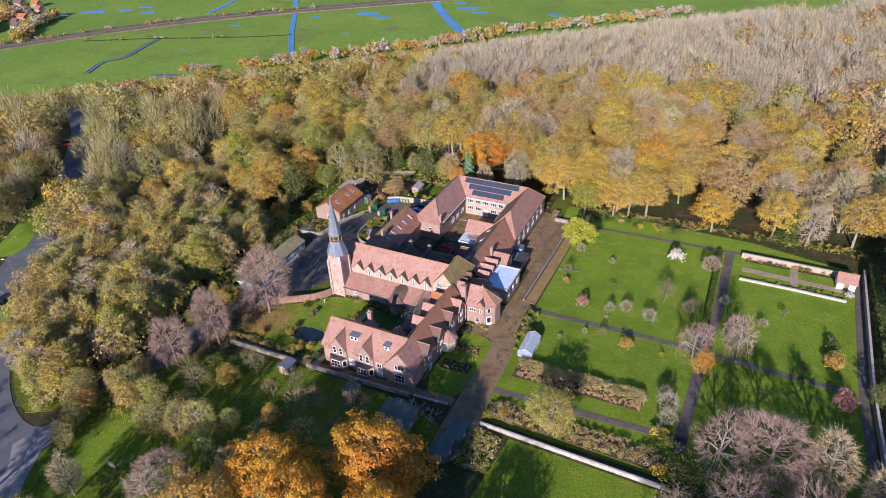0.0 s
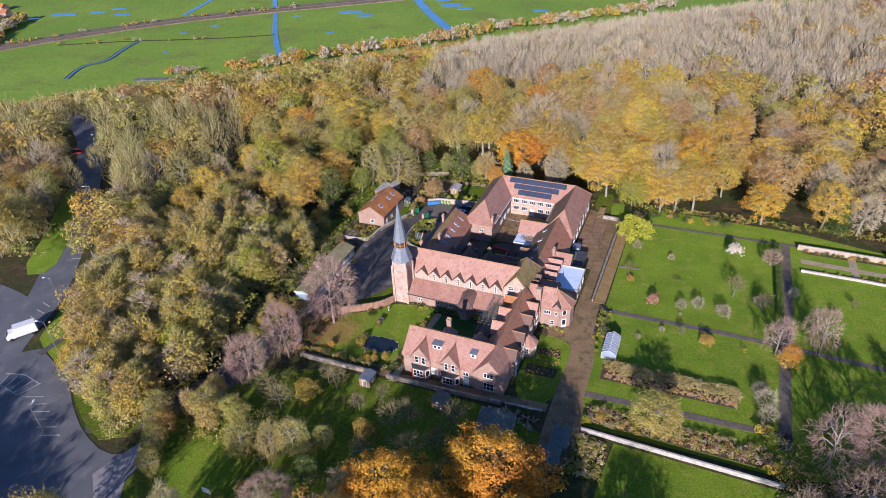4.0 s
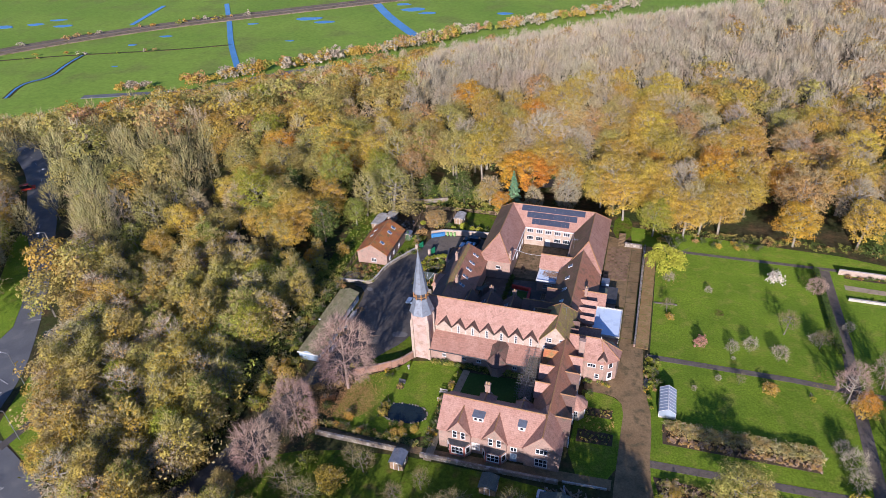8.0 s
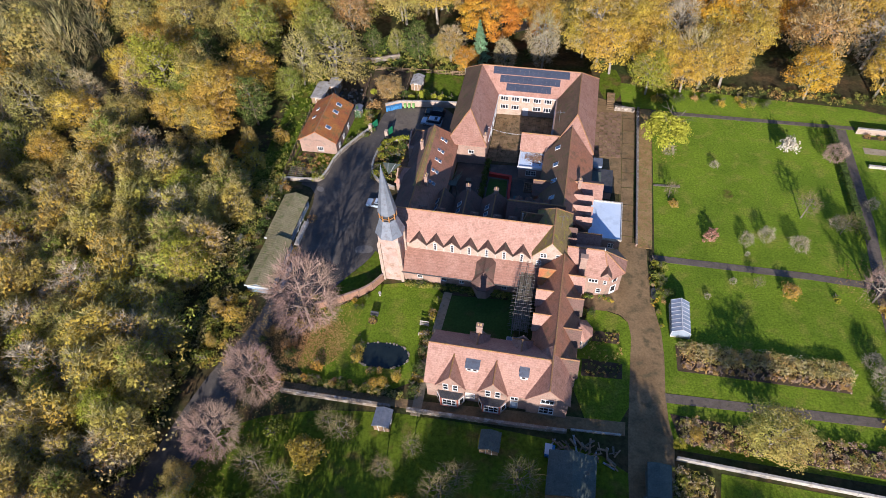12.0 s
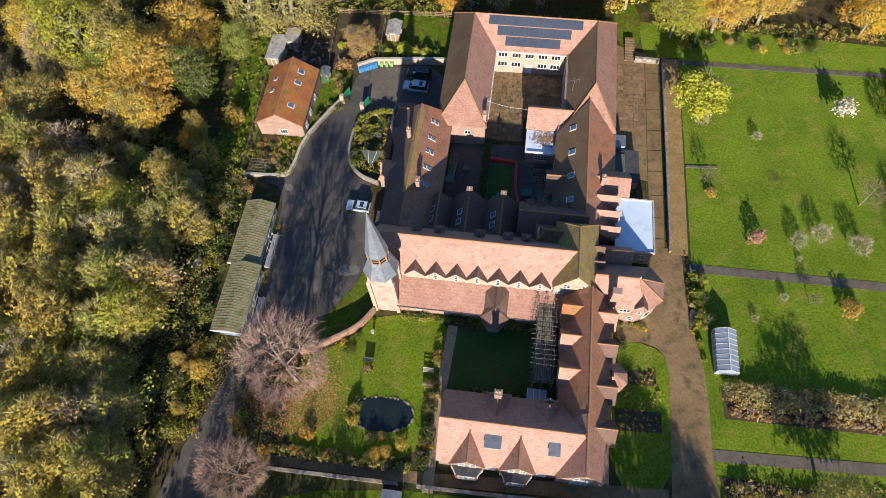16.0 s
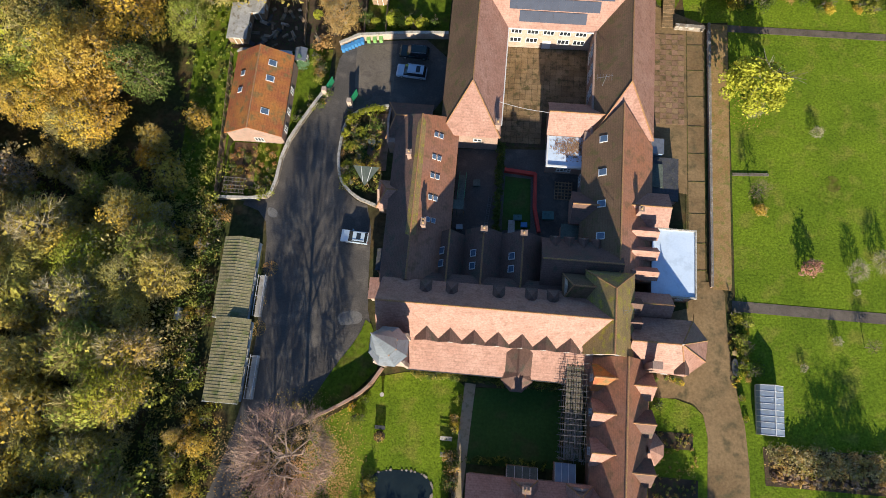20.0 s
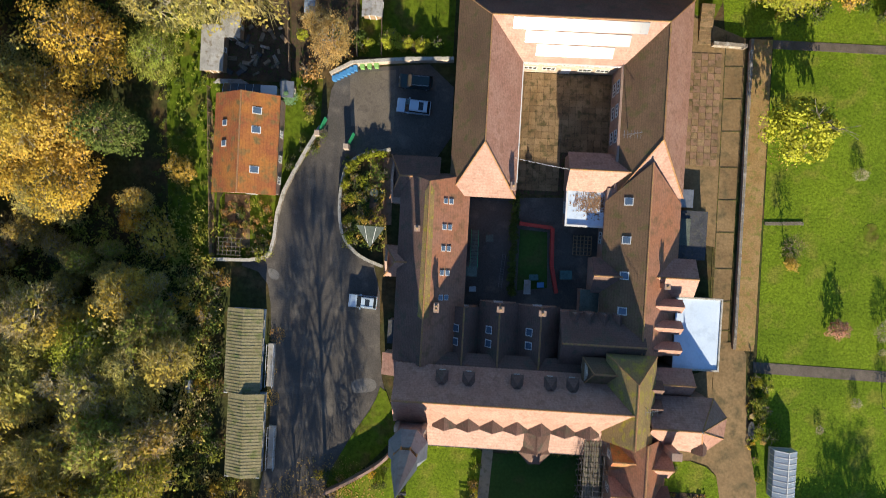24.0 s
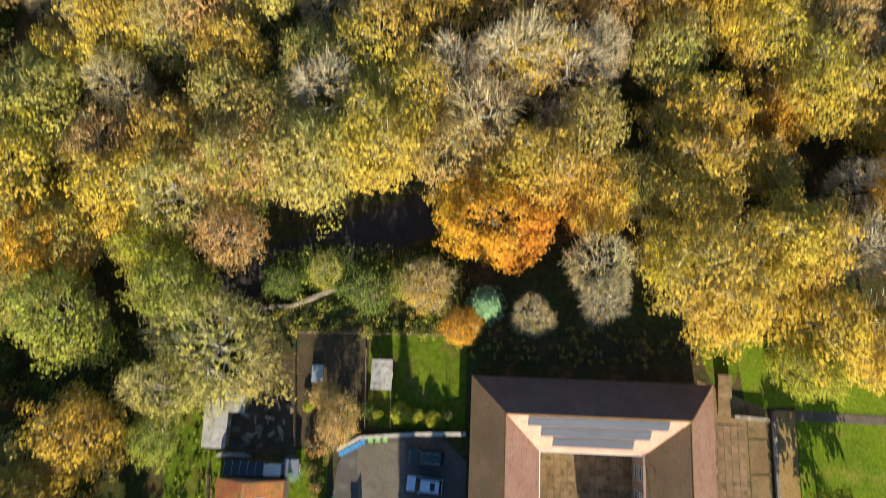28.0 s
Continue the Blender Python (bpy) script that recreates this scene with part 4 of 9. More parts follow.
o = Geo().obox(a.lerp(b, 0.25), a.lerp(b, 0.75), 0.16, ez + 3.5, ez + 4.8).make("window", WHITE, ch)
Geo().obox(a.lerp(b, 0.33), a.lerp(b, 0.67), 0.2, ez + 3.6, ez + 4.7).make("pane", GLASS, o)

# ---- tower and spire ----
LANTERN_WOOD = mat("orange_oiled_timber", (0.42, 0.2, 0.07), (0.5, 0.26, 0.1), 1.0, 0.7, 8.0, fine_mix=0.2)
TOWER_STONE = mat("pinkish_tower_stone", (0.47, 0.32, 0.26), (0.55, 0.43, 0.37), 0.45, 0.88, 5.0, (0.4, 0.27, 0.2), 0.2, courses=0.3, fine_mix=0.25)
tx, ty = -81.0, 104.2
tower = thing("church_tower", tx, ty, G(tx, ty), "square brick tower with lead-clad octagonal spire", "tower")
g = Geo().box(tx - 1.75, tx + 1.75, ty - 1.75, ty + 1.75, G(tx, ty) - 1, 12.3)
g.make("shaft", TOWER_STONE, tower, "pinkish brick tower shaft")
for sx in (-1, 1):
    for sy in (-1, 1):
        bx, by = tx + sx * 1.75, ty + sy * 1.75
        g = Geo().box(bx - 0.28, bx + 0.28, by - 0.28, by + 0.28, G(tx, ty) - 1, 10.4)
        q = [(bx - 0.28, by - 0.28), (bx + 0.28, by - 0.28), (bx + 0.28, by + 0.28), (bx - 0.28, by + 0.28)]
        g.add([(x, y, 10.4) for x, y in q] + [(bx - sx * 0.2, by - sy * 0.2, 11.6)], [(0, 1, 4), (1, 2, 4), (2, 3, 4), (3, 0, 4)])
        g.make("buttress", BRICK_PALE, tower)


def octa(r, z):
    return [(tx + r * math.cos(math.pi / 8 + i * math.pi / 4), ty + r * math.sin(math.pi / 8 + i * math.pi / 4), z) for i in range(8)]


def loft(g, a, b):
    n = len(a)
    return g.add(a + b, [(i, (i + 1) % n, n + (i + 1) % n, n + i) for i in range(n)] + [tuple(range(n, 2 * n)), tuple(range(n - 1, -1, -1))])


loft(Geo(), octa(2.5, 12.3), octa(2.0, 12.0)[:8]).make("cornice", STONE, tower, "stone cornice ring")
for i in range(8):
    lo, hi = octa(2.6, 12.3), octa(1.45, 15.7)
    Geo().facet([lo[i], lo[(i + 1) % 8], hi[(i + 1) % 8], hi[i]], 0.1).make("skirt_panel", LEAD, tower)
loft(Geo(), octa(1.2, 15.6), octa(1.2, 17.5)).make("lantern_core", DARK_LEAD, tower)
for i in range(8):
    p, q = octa(1.42, 15.65)[i], octa(1.42, 17.35)[i]
    Geo().tube(p, q, 0.12, 0.12, 6).make("lantern_post", LANTERN_WOOD, tower, "orange timber lantern post")
    a, b = octa(1.42, 16.2)[i], octa(1.42, 16.2)[(i + 1) % 8]
    Geo().tube(a, b, 0.07, 0.07, 5).make("louvre", LANTERN_WOOD, tower)
for i in range(8):
    lo, hi = octa(1.62, 17.25), octa(0.06, 26.9)
    Geo().facet([lo[i], lo[(i + 1) % 8], hi[(i + 1) % 8], hi[i]], 0.08).make("spire_panel", LEAD, tower)
Geo().tube((tx, ty, 26.6), (tx, ty, 27.6), 0.09, 0.03, 6).make("finial", LEAD, tower)

# ---- quadrangle building ----
quad = thing("quadrangle_building", -62.5, 155, G(-62, 150), "large brick quadrangle with hipped clay tile roofs", "building")
qz = G(-62, 150) - 1.2
walls(quad, -77.6, -69.4, 136.2, 162.7, qz, 4.9)
walls(quad, -56.2, -47.5, 137.4, 162.7, qz, 4.9)
walls(quad, -69.4, -56.2, 154.2, 162.7, qz, 4.9, material=BRICK_PALE)
g, k = Geo(), Geo()
E0, R0 = 4.75, 9.0
wo, wi, wr, ei, eo, er = -77.9, -69.1, -73.6, -56.0, -47.2, -51.4
no, ni, nr = 163.0, 154.0, 158.6
sw, se = 135.9, 137.1
F = [[(wo, no), (wo, sw), (wr, 142.6), (wr, nr)], [(wi, ni), (wr, nr), (wr, 142.6), (wi, sw)], [(wo, sw), (wi, sw), (wr, 142.6)],
     [(wo, no), (wr, nr), (er, nr), (eo, no)], [(wi, ni), (ei, ni), (er, nr), (wr, nr)],
     [(eo, no), (er, nr), (er, 144.0), (eo, se)], [(ei, ni), (ei, se), (er, 144.0), (er, nr)], [(ei, se), (eo, se), (er, 144.0)]]
rf = None
for n_, f in enumerate(F):
    pts = [(x, y, R0 if (x in (wr, er) and y in (nr, 142.6, 144.0)) else E0) for x, y in f]
    a = sum(pts[i - 1][0] * pts[i][1] - pts[i][0] * pts[i - 1][1] for i in range(len(pts)))
    # North and west slopes get darker tile: shade put into the colour
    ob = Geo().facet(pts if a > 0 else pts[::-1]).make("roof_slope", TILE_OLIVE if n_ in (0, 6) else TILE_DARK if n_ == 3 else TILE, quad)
    rf = rf or ob
for a, b in (((wr, 142.6, R0), (wr, nr, R0)), ((wr, nr, R0), (er, nr, R0)), ((er, nr, R0), (er, 144.0, R0)), ((wo, no, E0), (wr, nr, R0)), ((eo, no, E0), (er, nr, R0)),
             ((wo, sw, E0), (wr, 142.6, R0)), ((wi, sw, E0), (wr, 142.6, R0)), ((ei, se, E0), (er, 144.0, R0)), ((eo, se, E0), (er, 144.0, R0))):
    k.tube((a[0], a[1], a[2] + 0.03), (b[0], b[1], b[2] + 0.03), 0.11, 0.11, 5)
k.make("ridge_tiles", MOSS, rf, "lichen-covered ridge tiles")
gt = Geo().box(wi, ei, 153.86, 154.0, 4.5, 4.68).box(wi, wi + 0.14, 138, 153.9, 4.5, 4.68).box(ei - 0.14, ei, 143, 153.9, 4.5, 4.68)
gt.make("gutter", WHITE, quad, "white eaves gutter")
for i, x in enumerate((-67.8, -65.3, -62.9, -60.4, -58.0)):
    window(quad, "S", x, 154.2, 3.1, 1.7, 1.15, 3, 1)
    if i == 2:
        door(quad, "S", x, 154.2, G(-63, 154) + 0.05, 1.1, 2.1)
    else:
        window(quad, "S", x, 154.2, 0.75, 1.8, 1.2, 3, 1)
for y in (145, 148.4, 151.6):
    window(quad, "W", y, -56.2, 0.8, 1.7, 1.2, 3, 1)
    window(quad, "W", y, -56.2, 3.1, 1.7, 1.1, 3, 1)
    window(quad, "E", y, -69.4, 0.8, 1.7, 1.2, 3, 1)
for y in (140.5, 144.4, 148.2, 152, 156, 159.5):
    window(quad, "E", y, -47.5, 1.0, 1.4, 1.3)
    window(quad, "E", y, -47.5, 3.2, 1.4, 1.0)
    window(quad, "W", y, -77.6, 3.2, 1.4, 1.0)
window(quad, "S", -72.4, 136.2, 2.4, 1.2, 0.9, 2, 1)
chimney(quad, -69.6, 137.4, 3.5, 7.0, 0.6, 0.9, 1)
pole = Geo().tube((-55.0, 144.6, 6), (-55.0, 144.6, 9.2), 0.04, 0.04, 5).tube((-56.3, 144.4, 8.4), (-54.0, 144.8, 8.7), 0.03, 0.03, 4)
for i in range(6):
    pole.tube((-56.2 + 0.4 * i, 144.0, 8.45 + 0.05 * i), (-56.2 + 0.4 * i, 145.0, 8.45 + 0.05 * i), 0.02, 0.02, 4)
pole.make("aerial", METAL, quad, "television aerial")
# solar panels, three rows on the sunny slope
slope = (R0 - E0) / (nr - ni)
for y0, xa, xb in ((157.25, -70.9, -53.9), (155.95, -69.2, -55.8), (154.65, -67.6, -57.6)):
    n = int(round((xb - xa) / 1.02))
    w = (xb - xa) / n
    for i in range(n):
        a, b = xa + i * w + 0.006, xa + (i + 1) * w - 0.006
        zt = lambda y: E0 + (y - ni) * slope + 0.14
        ob = Geo().facet([(a, y0, zt(y0)), (b, y0, zt(y0)), (b, y0 + 1.14, zt(y0 + 1.14)), (a, y0 + 1.14, zt(y0 + 1.14))], 0.05).make("solar_panel", SOLAR, quad, "dark blue solar panel")
# cross wing with its flat-roofed porch
cw = thing("court_wing", -58.6, 140, G(-58.6, 138), "small gabled wing with white flat-roofed annex", "building")
walls(cw, -62.1, -55, 137.7, 142.4, qz, 3.9, 6.1, "x", (1, 0))
gable_roof(cw, -62.1, -52.6, 137.7, 142.4, 3.9, 6.1, "x", 0, 0, 0.25, TILE)
walls(cw, -62.0, -55.8, 133.0, 137.7, qz, 3.0, name="annex_wall")
Geo().box(-62.1, -55.7, 132.9, 137.6, 2.9, 3.05).make("annex_roof", FELT, cw, "white flat roof membrane")
g = Geo().box(-62.2, -55.6, 132.7, 132.95, 2.8, 3.35).box(-62.2, -61.95, 132.95, 137.6, 2.8, 3.35).box(-55.85, -55.6, 132.95, 137.6, 2.8, 3.35)
g.make("parapet", WHITE, cw, "white parapet edge")
lr_ = np.random.default_rng(68)
lp_ = np.stack([np.clip(lr_.normal(-58.6, 1.25, 900), -61.6, -56.1), np.clip(lr_.normal(135.9, 0.8, 900), 133.3, 137.4), np.full(900, 3.08)], 1)
lu_ = lr_.uniform(0.05, 0.11, (900, 1, 1)) * lr_.uniform(-1, 1, (900, 4, 3)) * np.array([1, 1, 0.25]) + np.array([[[-0.06, -0.04, 0.03], [0.06, -0.05, 0.04], [0.07, 0.05, 0.03], [-0.05, 0.06, 0.05]]])
lm_ = bpy.data.meshes.new("leaf_litter")
lm_.from_pydata([tuple(v) for v in (lp_[:, None, :] + lu_).reshape(-1, 3) - np.array(ORIGIN[cw.name])], [], [(4 * i, 4 * i + 1, 4 * i + 2, 4 * i + 3) for i in range(900)])
tagged(part("leaf_litter", lm_, LEAF_DEBRIS, cw, "brown dead leaves lying on the roof"), kind="stuff")
window(cw, "S", -59.4, 133.0, 0.9, 2.1, 1.3, 4, 2)
window(cw, "W", 135.3, -62.0, 0.9, 1.6, 1.3, 3, 2)

# ---- ranges between church and quadrangle ----
er_ = thing("east_range", -52, 129, G(-52, 128), "tiled east range with roof windows", "building")
walls(er_, -57, -47.4, 117, 138, qz, 4.5, 8.0, "y", (0, 0))
# West slope in the olive tile, its shade put into the colour
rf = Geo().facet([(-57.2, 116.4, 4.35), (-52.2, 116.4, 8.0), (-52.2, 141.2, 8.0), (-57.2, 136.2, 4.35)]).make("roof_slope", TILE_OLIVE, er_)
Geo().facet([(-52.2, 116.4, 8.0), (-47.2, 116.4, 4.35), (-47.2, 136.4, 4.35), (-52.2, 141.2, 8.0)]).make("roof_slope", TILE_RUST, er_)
Geo().tube((-52.2, 116.4, 8.03), (-52.2, 141.2, 8.03), 0.12, 0.12, 5).make("ridge_tiles", MOSS, rf, "lichen-covered ridge tiles")
for y in (136.2, 131.2, 126.6, 122):
    skylight(er_, -54.6, y, 6.25, 1.0, 1.0, 0.73, "W")
for i, y in enumerate((117.4, 120.2, 123.0)):
    walls(er_, -49.6, -47.0, y - 0.75, y + 0.75, 2, 5.9, 6.9, "x", (0, 1), name="gablet")
    gable_roof(er_, -50.2, -47.0, y - 0.75, y + 0.75, 5.9, 7.0, "x", 0, 0, 0.15, TILE, name="gablet_roof", ridge=False)
walls(er_, -49.6, -45.3, 124.3, 129.0, qz, 5.0, 6.6, "x", (0, 1), name="side_wall")
gable_roof(er_, -51, -45.3, 124.3, 129.0, 5.0, 6.7, "x", 0, 0, 0.2, TILE, name="side_roof")
chimney(er_, -49.6, 125.6, 5, 8.4, 0.6, 0.6, 1)
walls(er_, -58.2, -54, 124.2, 128.6, qz, 4.4, 6.2, "x", (1, 0), name="side_wall")
gable_roof(er_, -58.2, -53, 124.2, 128.6, 4.4, 6.2, "x", 0, 0, 0.2, TILE_DARK, name="side_roof")
for y in (131.4, 134.4):
    window(er_, "W", y, -57, 1.2, 1.6, 1.2, 3, 1)
    window(er_, "E", y, -47.4, 1.4, 1.2, 1.2)
flatb = thing("flat_roofed_block", -44.2, 119.4, G(-44, 119), "brick block with bright white flat roof", "building")
walls(flatb, -47.1, -41.4, 114.8, 124.0, qz, 4.6)
Geo().box(-47.2, -41.3, 114.7, 124.1, 4.55, 4.7).make("roof", FELT, flatb, "white roof membrane")
Geo().box(-47.3, -41.2, 114.6, 114.8, 4.5, 4.95).box(-41.4, -41.2, 114.8, 124.0, 4.5, 4.95).box(-47.3, -41.2, 124.0, 124.2, 4.5, 4.95).make("parapet", STONE, flatb, "pale parapet coping")
for y in (116.4, 119.2, 122.2):
    window(flatb, "E", y, -41.4, 2.2, 1.1, 1.4)
window(flatb, "S", -42.9, 114.8, 2.4, 1.0, 1.2)
fb2 = thing("flat_roofed_shed", -45.5, 132.4, G(-45, 132), "low block with dark flat roof", "outbuilding")
walls(fb2, -47.4, -43.0, 129.2, 135.6, qz, 2.2)
Geo().box(-47.5, -42.9, 129.1, 135.7, 2.15, 2.3).make("roof", DARK_LEAD, fb2)
Geo().box(-47.3, -45.2, 131.0, 134.6, 2.3, 2.5).make("rooflight", GREEN_FELT, fb2, "green glazed rooflight")
for n_, (x0, x1, y0, y1, zz, m_) in {"store_box": (-46.9, -45.2, 136.2, 138.4, 2.6, BLUE_PAINT)}.items():
    o = thing("garden_store", (x0 + x1) / 2, y0, G(x0, y0), "small grey-green store box against the wall", "shed")
    Geo().box(x0, x1, y0, y1, G(x0, y0) - 0.3, zz).make("body", m_, o)
    Geo().box(x0 - 0.1, x1 + 0.1, y0 - 0.1, y1 + 0.1, zz, zz + 0.08).make("lid", METAL, o)
kr = thing("link_range", -57, 118, G(-57, 118), "shaded link range behind the church", "building")
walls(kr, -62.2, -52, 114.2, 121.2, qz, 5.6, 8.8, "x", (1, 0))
# Link range roof darkened by tile colour to deepen the church's shadow
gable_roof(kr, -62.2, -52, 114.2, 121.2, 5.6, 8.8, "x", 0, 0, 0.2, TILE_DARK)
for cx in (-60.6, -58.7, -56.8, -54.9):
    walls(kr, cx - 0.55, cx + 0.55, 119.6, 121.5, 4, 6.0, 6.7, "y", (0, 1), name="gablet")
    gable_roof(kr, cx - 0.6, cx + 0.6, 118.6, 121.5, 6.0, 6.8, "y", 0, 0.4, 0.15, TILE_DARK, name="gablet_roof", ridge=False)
walls(kr, -59.4, -55.4, 121.2, 124.2, qz, 2.8, name="lean_to")
Geo().box(-59.5, -55.4, 121.3, 124.3, 2.75, 2.9).make("lean_to_roof", GREEN_FELT, kr, "green felt lean-to roof")
wr_ = thing("west_range", -80, 126, G(-80, 126), "tiled west range with roof windows and chimney", "building")
walls(wr_, -84.0, -75.5, 114, 137.5, qz - 0.5, 4.3)
# West slope and north hip in a darker tile than the east slope
rf = Geo().facet([(-84.4, 138.8, 4.2), (-84.4, 113.5, 4.2), (-80.3, 113.5, 8.0), (-80.3, 137.4, 8.0)]).make("roof_slope", TILE_DARK, wr_, "roof slope in darker tile")
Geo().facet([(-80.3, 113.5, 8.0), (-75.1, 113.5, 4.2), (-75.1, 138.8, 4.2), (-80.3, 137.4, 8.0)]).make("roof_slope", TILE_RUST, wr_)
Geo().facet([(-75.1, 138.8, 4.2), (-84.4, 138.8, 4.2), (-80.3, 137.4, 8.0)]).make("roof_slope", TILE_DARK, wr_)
Geo().tube((-80.3, 113.5, 8.03), (-80.3, 137.4, 8.03), 0.13, 0.13, 6).make("ridge_tiles", MOSS, rf, "lichen-covered ridge tiles")
for s_, d_ in ((-1, 3.8 / 4.1), (1, 3.8 / 5.2)):
    Geo().facet([(-80.3 + s_ * 0.1, 119.5, 8.05 - 0.1 * d_), (-80.3 + s_ * 0.75, 119.9, 8.05 - 0.75 * d_), (-80.3 + s_ * 0.6, 136.2, 8.05 - 0.6 * d_), (-80.3 + s_ * 0.1, 137.0, 8.05 - 0.1 * d_)][::s_], 0.03).make("moss_band", TILE_MOSS, rf, "golden moss along the ridge")
for y in (135.0, 131.6, 128.8, 125.6, 122.4):
    skylight(wr_, -78.2, y, 6.47, 0.7, 0.55, 0.73, "E")
    skylight(wr_, -77.5, y, 5.96, 0.7, 0.55, 0.73, "E")
chimney(wr_, -78.6, 121.3, 6, 9.2, 0.55, 1.0, 2)
chimney(wr_, -81.6, 131.2, 6, 8.9, 0.6, 0.6, 1)
walls(wr_, -85.7, -81, 134.6, 140.8, qz - 0.5, 3.6, 5.6, "x", (1, 0), name="porch_wall")
gable_roof(wr_, -85.7, -79.5, 135.4, 140.8, 3.6, 5.6, "x", 1.2, 0, 0.25, TILE_DARK, name="porch_roof")
walls(wr_, -86.0, -82, 124.8, 128.6, qz - 0.5, 3.2, 5.2, "x", (1, 0), name="porch_wall")
gable_roof(wr_, -86.0, -81, 124.8, 128.6, 3.2, 5.4, "x", 1.4, 0, 0.25, TILE, name="porch_roof")
walls(wr_, -85.6, -83.6, 111.4, 114.0, qz - 0.5, 3.4, name="annex", material=BRICK_PALE)
Geo().facet([(-85.8, 111.2, 3.4), (-83.4, 111.2, 4.3), (-83.4, 114.2, 4.3), (-85.8, 114.2, 3.4)]).make("annex_roof", TILE, wr_)
walls(wr_, -85.2, -83.6, 115.5, 118.5, qz - 0.5, 2.8, name="annex")
Geo().box(-85.3, -83.5, 115.4, 118.6, 2.75, 2.9).make("annex_roof", DARK_LEAD, wr_)
# Kitchen roofs take the darker tile, with the yard's shade in its colour
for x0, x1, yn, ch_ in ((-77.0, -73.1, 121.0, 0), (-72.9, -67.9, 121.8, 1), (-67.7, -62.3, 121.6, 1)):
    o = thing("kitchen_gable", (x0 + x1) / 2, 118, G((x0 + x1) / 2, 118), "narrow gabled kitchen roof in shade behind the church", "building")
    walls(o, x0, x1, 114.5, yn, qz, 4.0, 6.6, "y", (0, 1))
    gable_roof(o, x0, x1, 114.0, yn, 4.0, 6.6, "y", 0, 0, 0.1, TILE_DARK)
    if ch_:
        chimney(o, (x0 + x1) / 2, yn - 0.4, 4, 7.8, 0.8, 0.6, 1)
    sx = (x1 - x0) / 2
    skylight(o, x0 + sx * 0.5, 116.6, 5.35, 1.0, 0.8, 2.6 / sx, "W")
    skylight(o, x0 + sx * 0.5, 118.4, 5.35, 1.0, 0.8, 2.6 / sx, "W")
    window(o, "N", (x0 + x1) / 2, yn, 1.2, 1.2, 1.2)

# ---- cottage, huts and sheds ----
cot = thing("cottage", -106.6, 141.5, G(-106, 141), "brick cottage with orange tiled roof and skylights", "cottage")
kz = G(-106, 141)
walls(cot, -110.6, -102.2, 135, 148.2, kz - 1.5, 2.4, 5.0, "y", (1, 1))
gable_roof(cot, -110.6, -102.2, 135, 148.2, 2.4, 5.0, "y", 0, 0, 0.3, TILE_ORANGE)
for y in (146.0, 143.4, 138.0):
    skylight(cot, -104.5, y, 3.75, 0.95, 1.1, 0.62, "E")
for y in (144.2, 141.4):
    skylight(cot, -109.0, y, 3.4, 0.8, 0.8, 0.62, "W")
window(cot, "S", -106.0, 135, kz + 0.9, 1.4, 1.2, 3, 1)
for y in (137, 140, 143.5):
    window(cot, "E", y, -102.2, kz + 0.9, 1.0, 1.1)
for y0, y1, x0 in ((107.2, 118.6, -107.7), (95.6, 106.8, -106.9)):
    h = thing("long_hut", x0 + 2.3, (y0 + y1) / 2, G(x0, y0), "long prefabricated hut with mossy corrugated roof", "hut", "huts beside the yard")
    hz = G(x0, y0)
    walls(h, x0, x0 + 4.5, y0, y1, hz - 1, hz + 2.2, hz + 3.0, "y", (1, 1), BLUE_PAINT)
    g = gable_roof(h, x0, x0 + 4.5, y0, y1, hz + 2.2, hz + 3.05, "y", 0, 0, 0.3, CORRUGATED, ridge=False)
    k = Geo()
    for i in range(int((y1 - y0) / 0.45)):
        yy = y0 + 0.2 + 0.45 * i
        for s in (-1, 1):
            k.tube((x0 + 2.25, yy, hz + 3.06), (x0 + 2.25 + s * 2.5, yy, hz + 2.1), 0.05, 0.05, 4)
    k.make("corrugation", CORRUGATED, g)
    Geo().box(x0 - 0.2, x0 + 4.7, y0 - 0.3, y0 - 0.22, hz + 2.0, hz + 2.3).make("bargeboard", WHITE, h)
    for i in range(4):
        window(h, "E", y0 + 1.6 + 2.6 * i, x0 + 4.5, hz + 1.0, 1.1, 0.9, 2, 1)
    door(h, "E", y0 + 5.6, x0 + 4.5, hz, 0.9, 2.0)
    ra = thing("access_ramp", x0 + 5.8, y0 + 5, hz, "long raised walkway with pale handrails beside the hut", "ramp", "ramps beside the huts")
    Geo().box(x0 + 5.2, x0 + 6.2, y0 + 0.5, y0 + 6.6, hz - 0.3, hz + 0.45).make("deck", LIMEWASH, ra, "pale ramp deck")
    for xx in (x0 + 5.2, x0 + 6.2):
        Geo().tube((xx, y0 + 0.5, hz + 1.3), (xx, y0 + 6.6, hz + 1.3), 0.04, 0.04, 5).make("handrail", WHITE, ra)
        for i in range(5):
            Geo().tube((xx, y0 + 0.6 + 1.45 * i, hz + 0.3), (xx, y0 + 0.6 + 1.45 * i, hz + 1.3), 0.03, 0.03, 5).make("post", WHITE, ra)


WORN_SHEET = mat("worn_pale_sheet", (0.36, 0.35, 0.33), (0.48, 0.47, 0.45), 0.6, 0.7, 5.0, (0.26, 0.22, 0.17), 0.15, fine_mix=0.2)


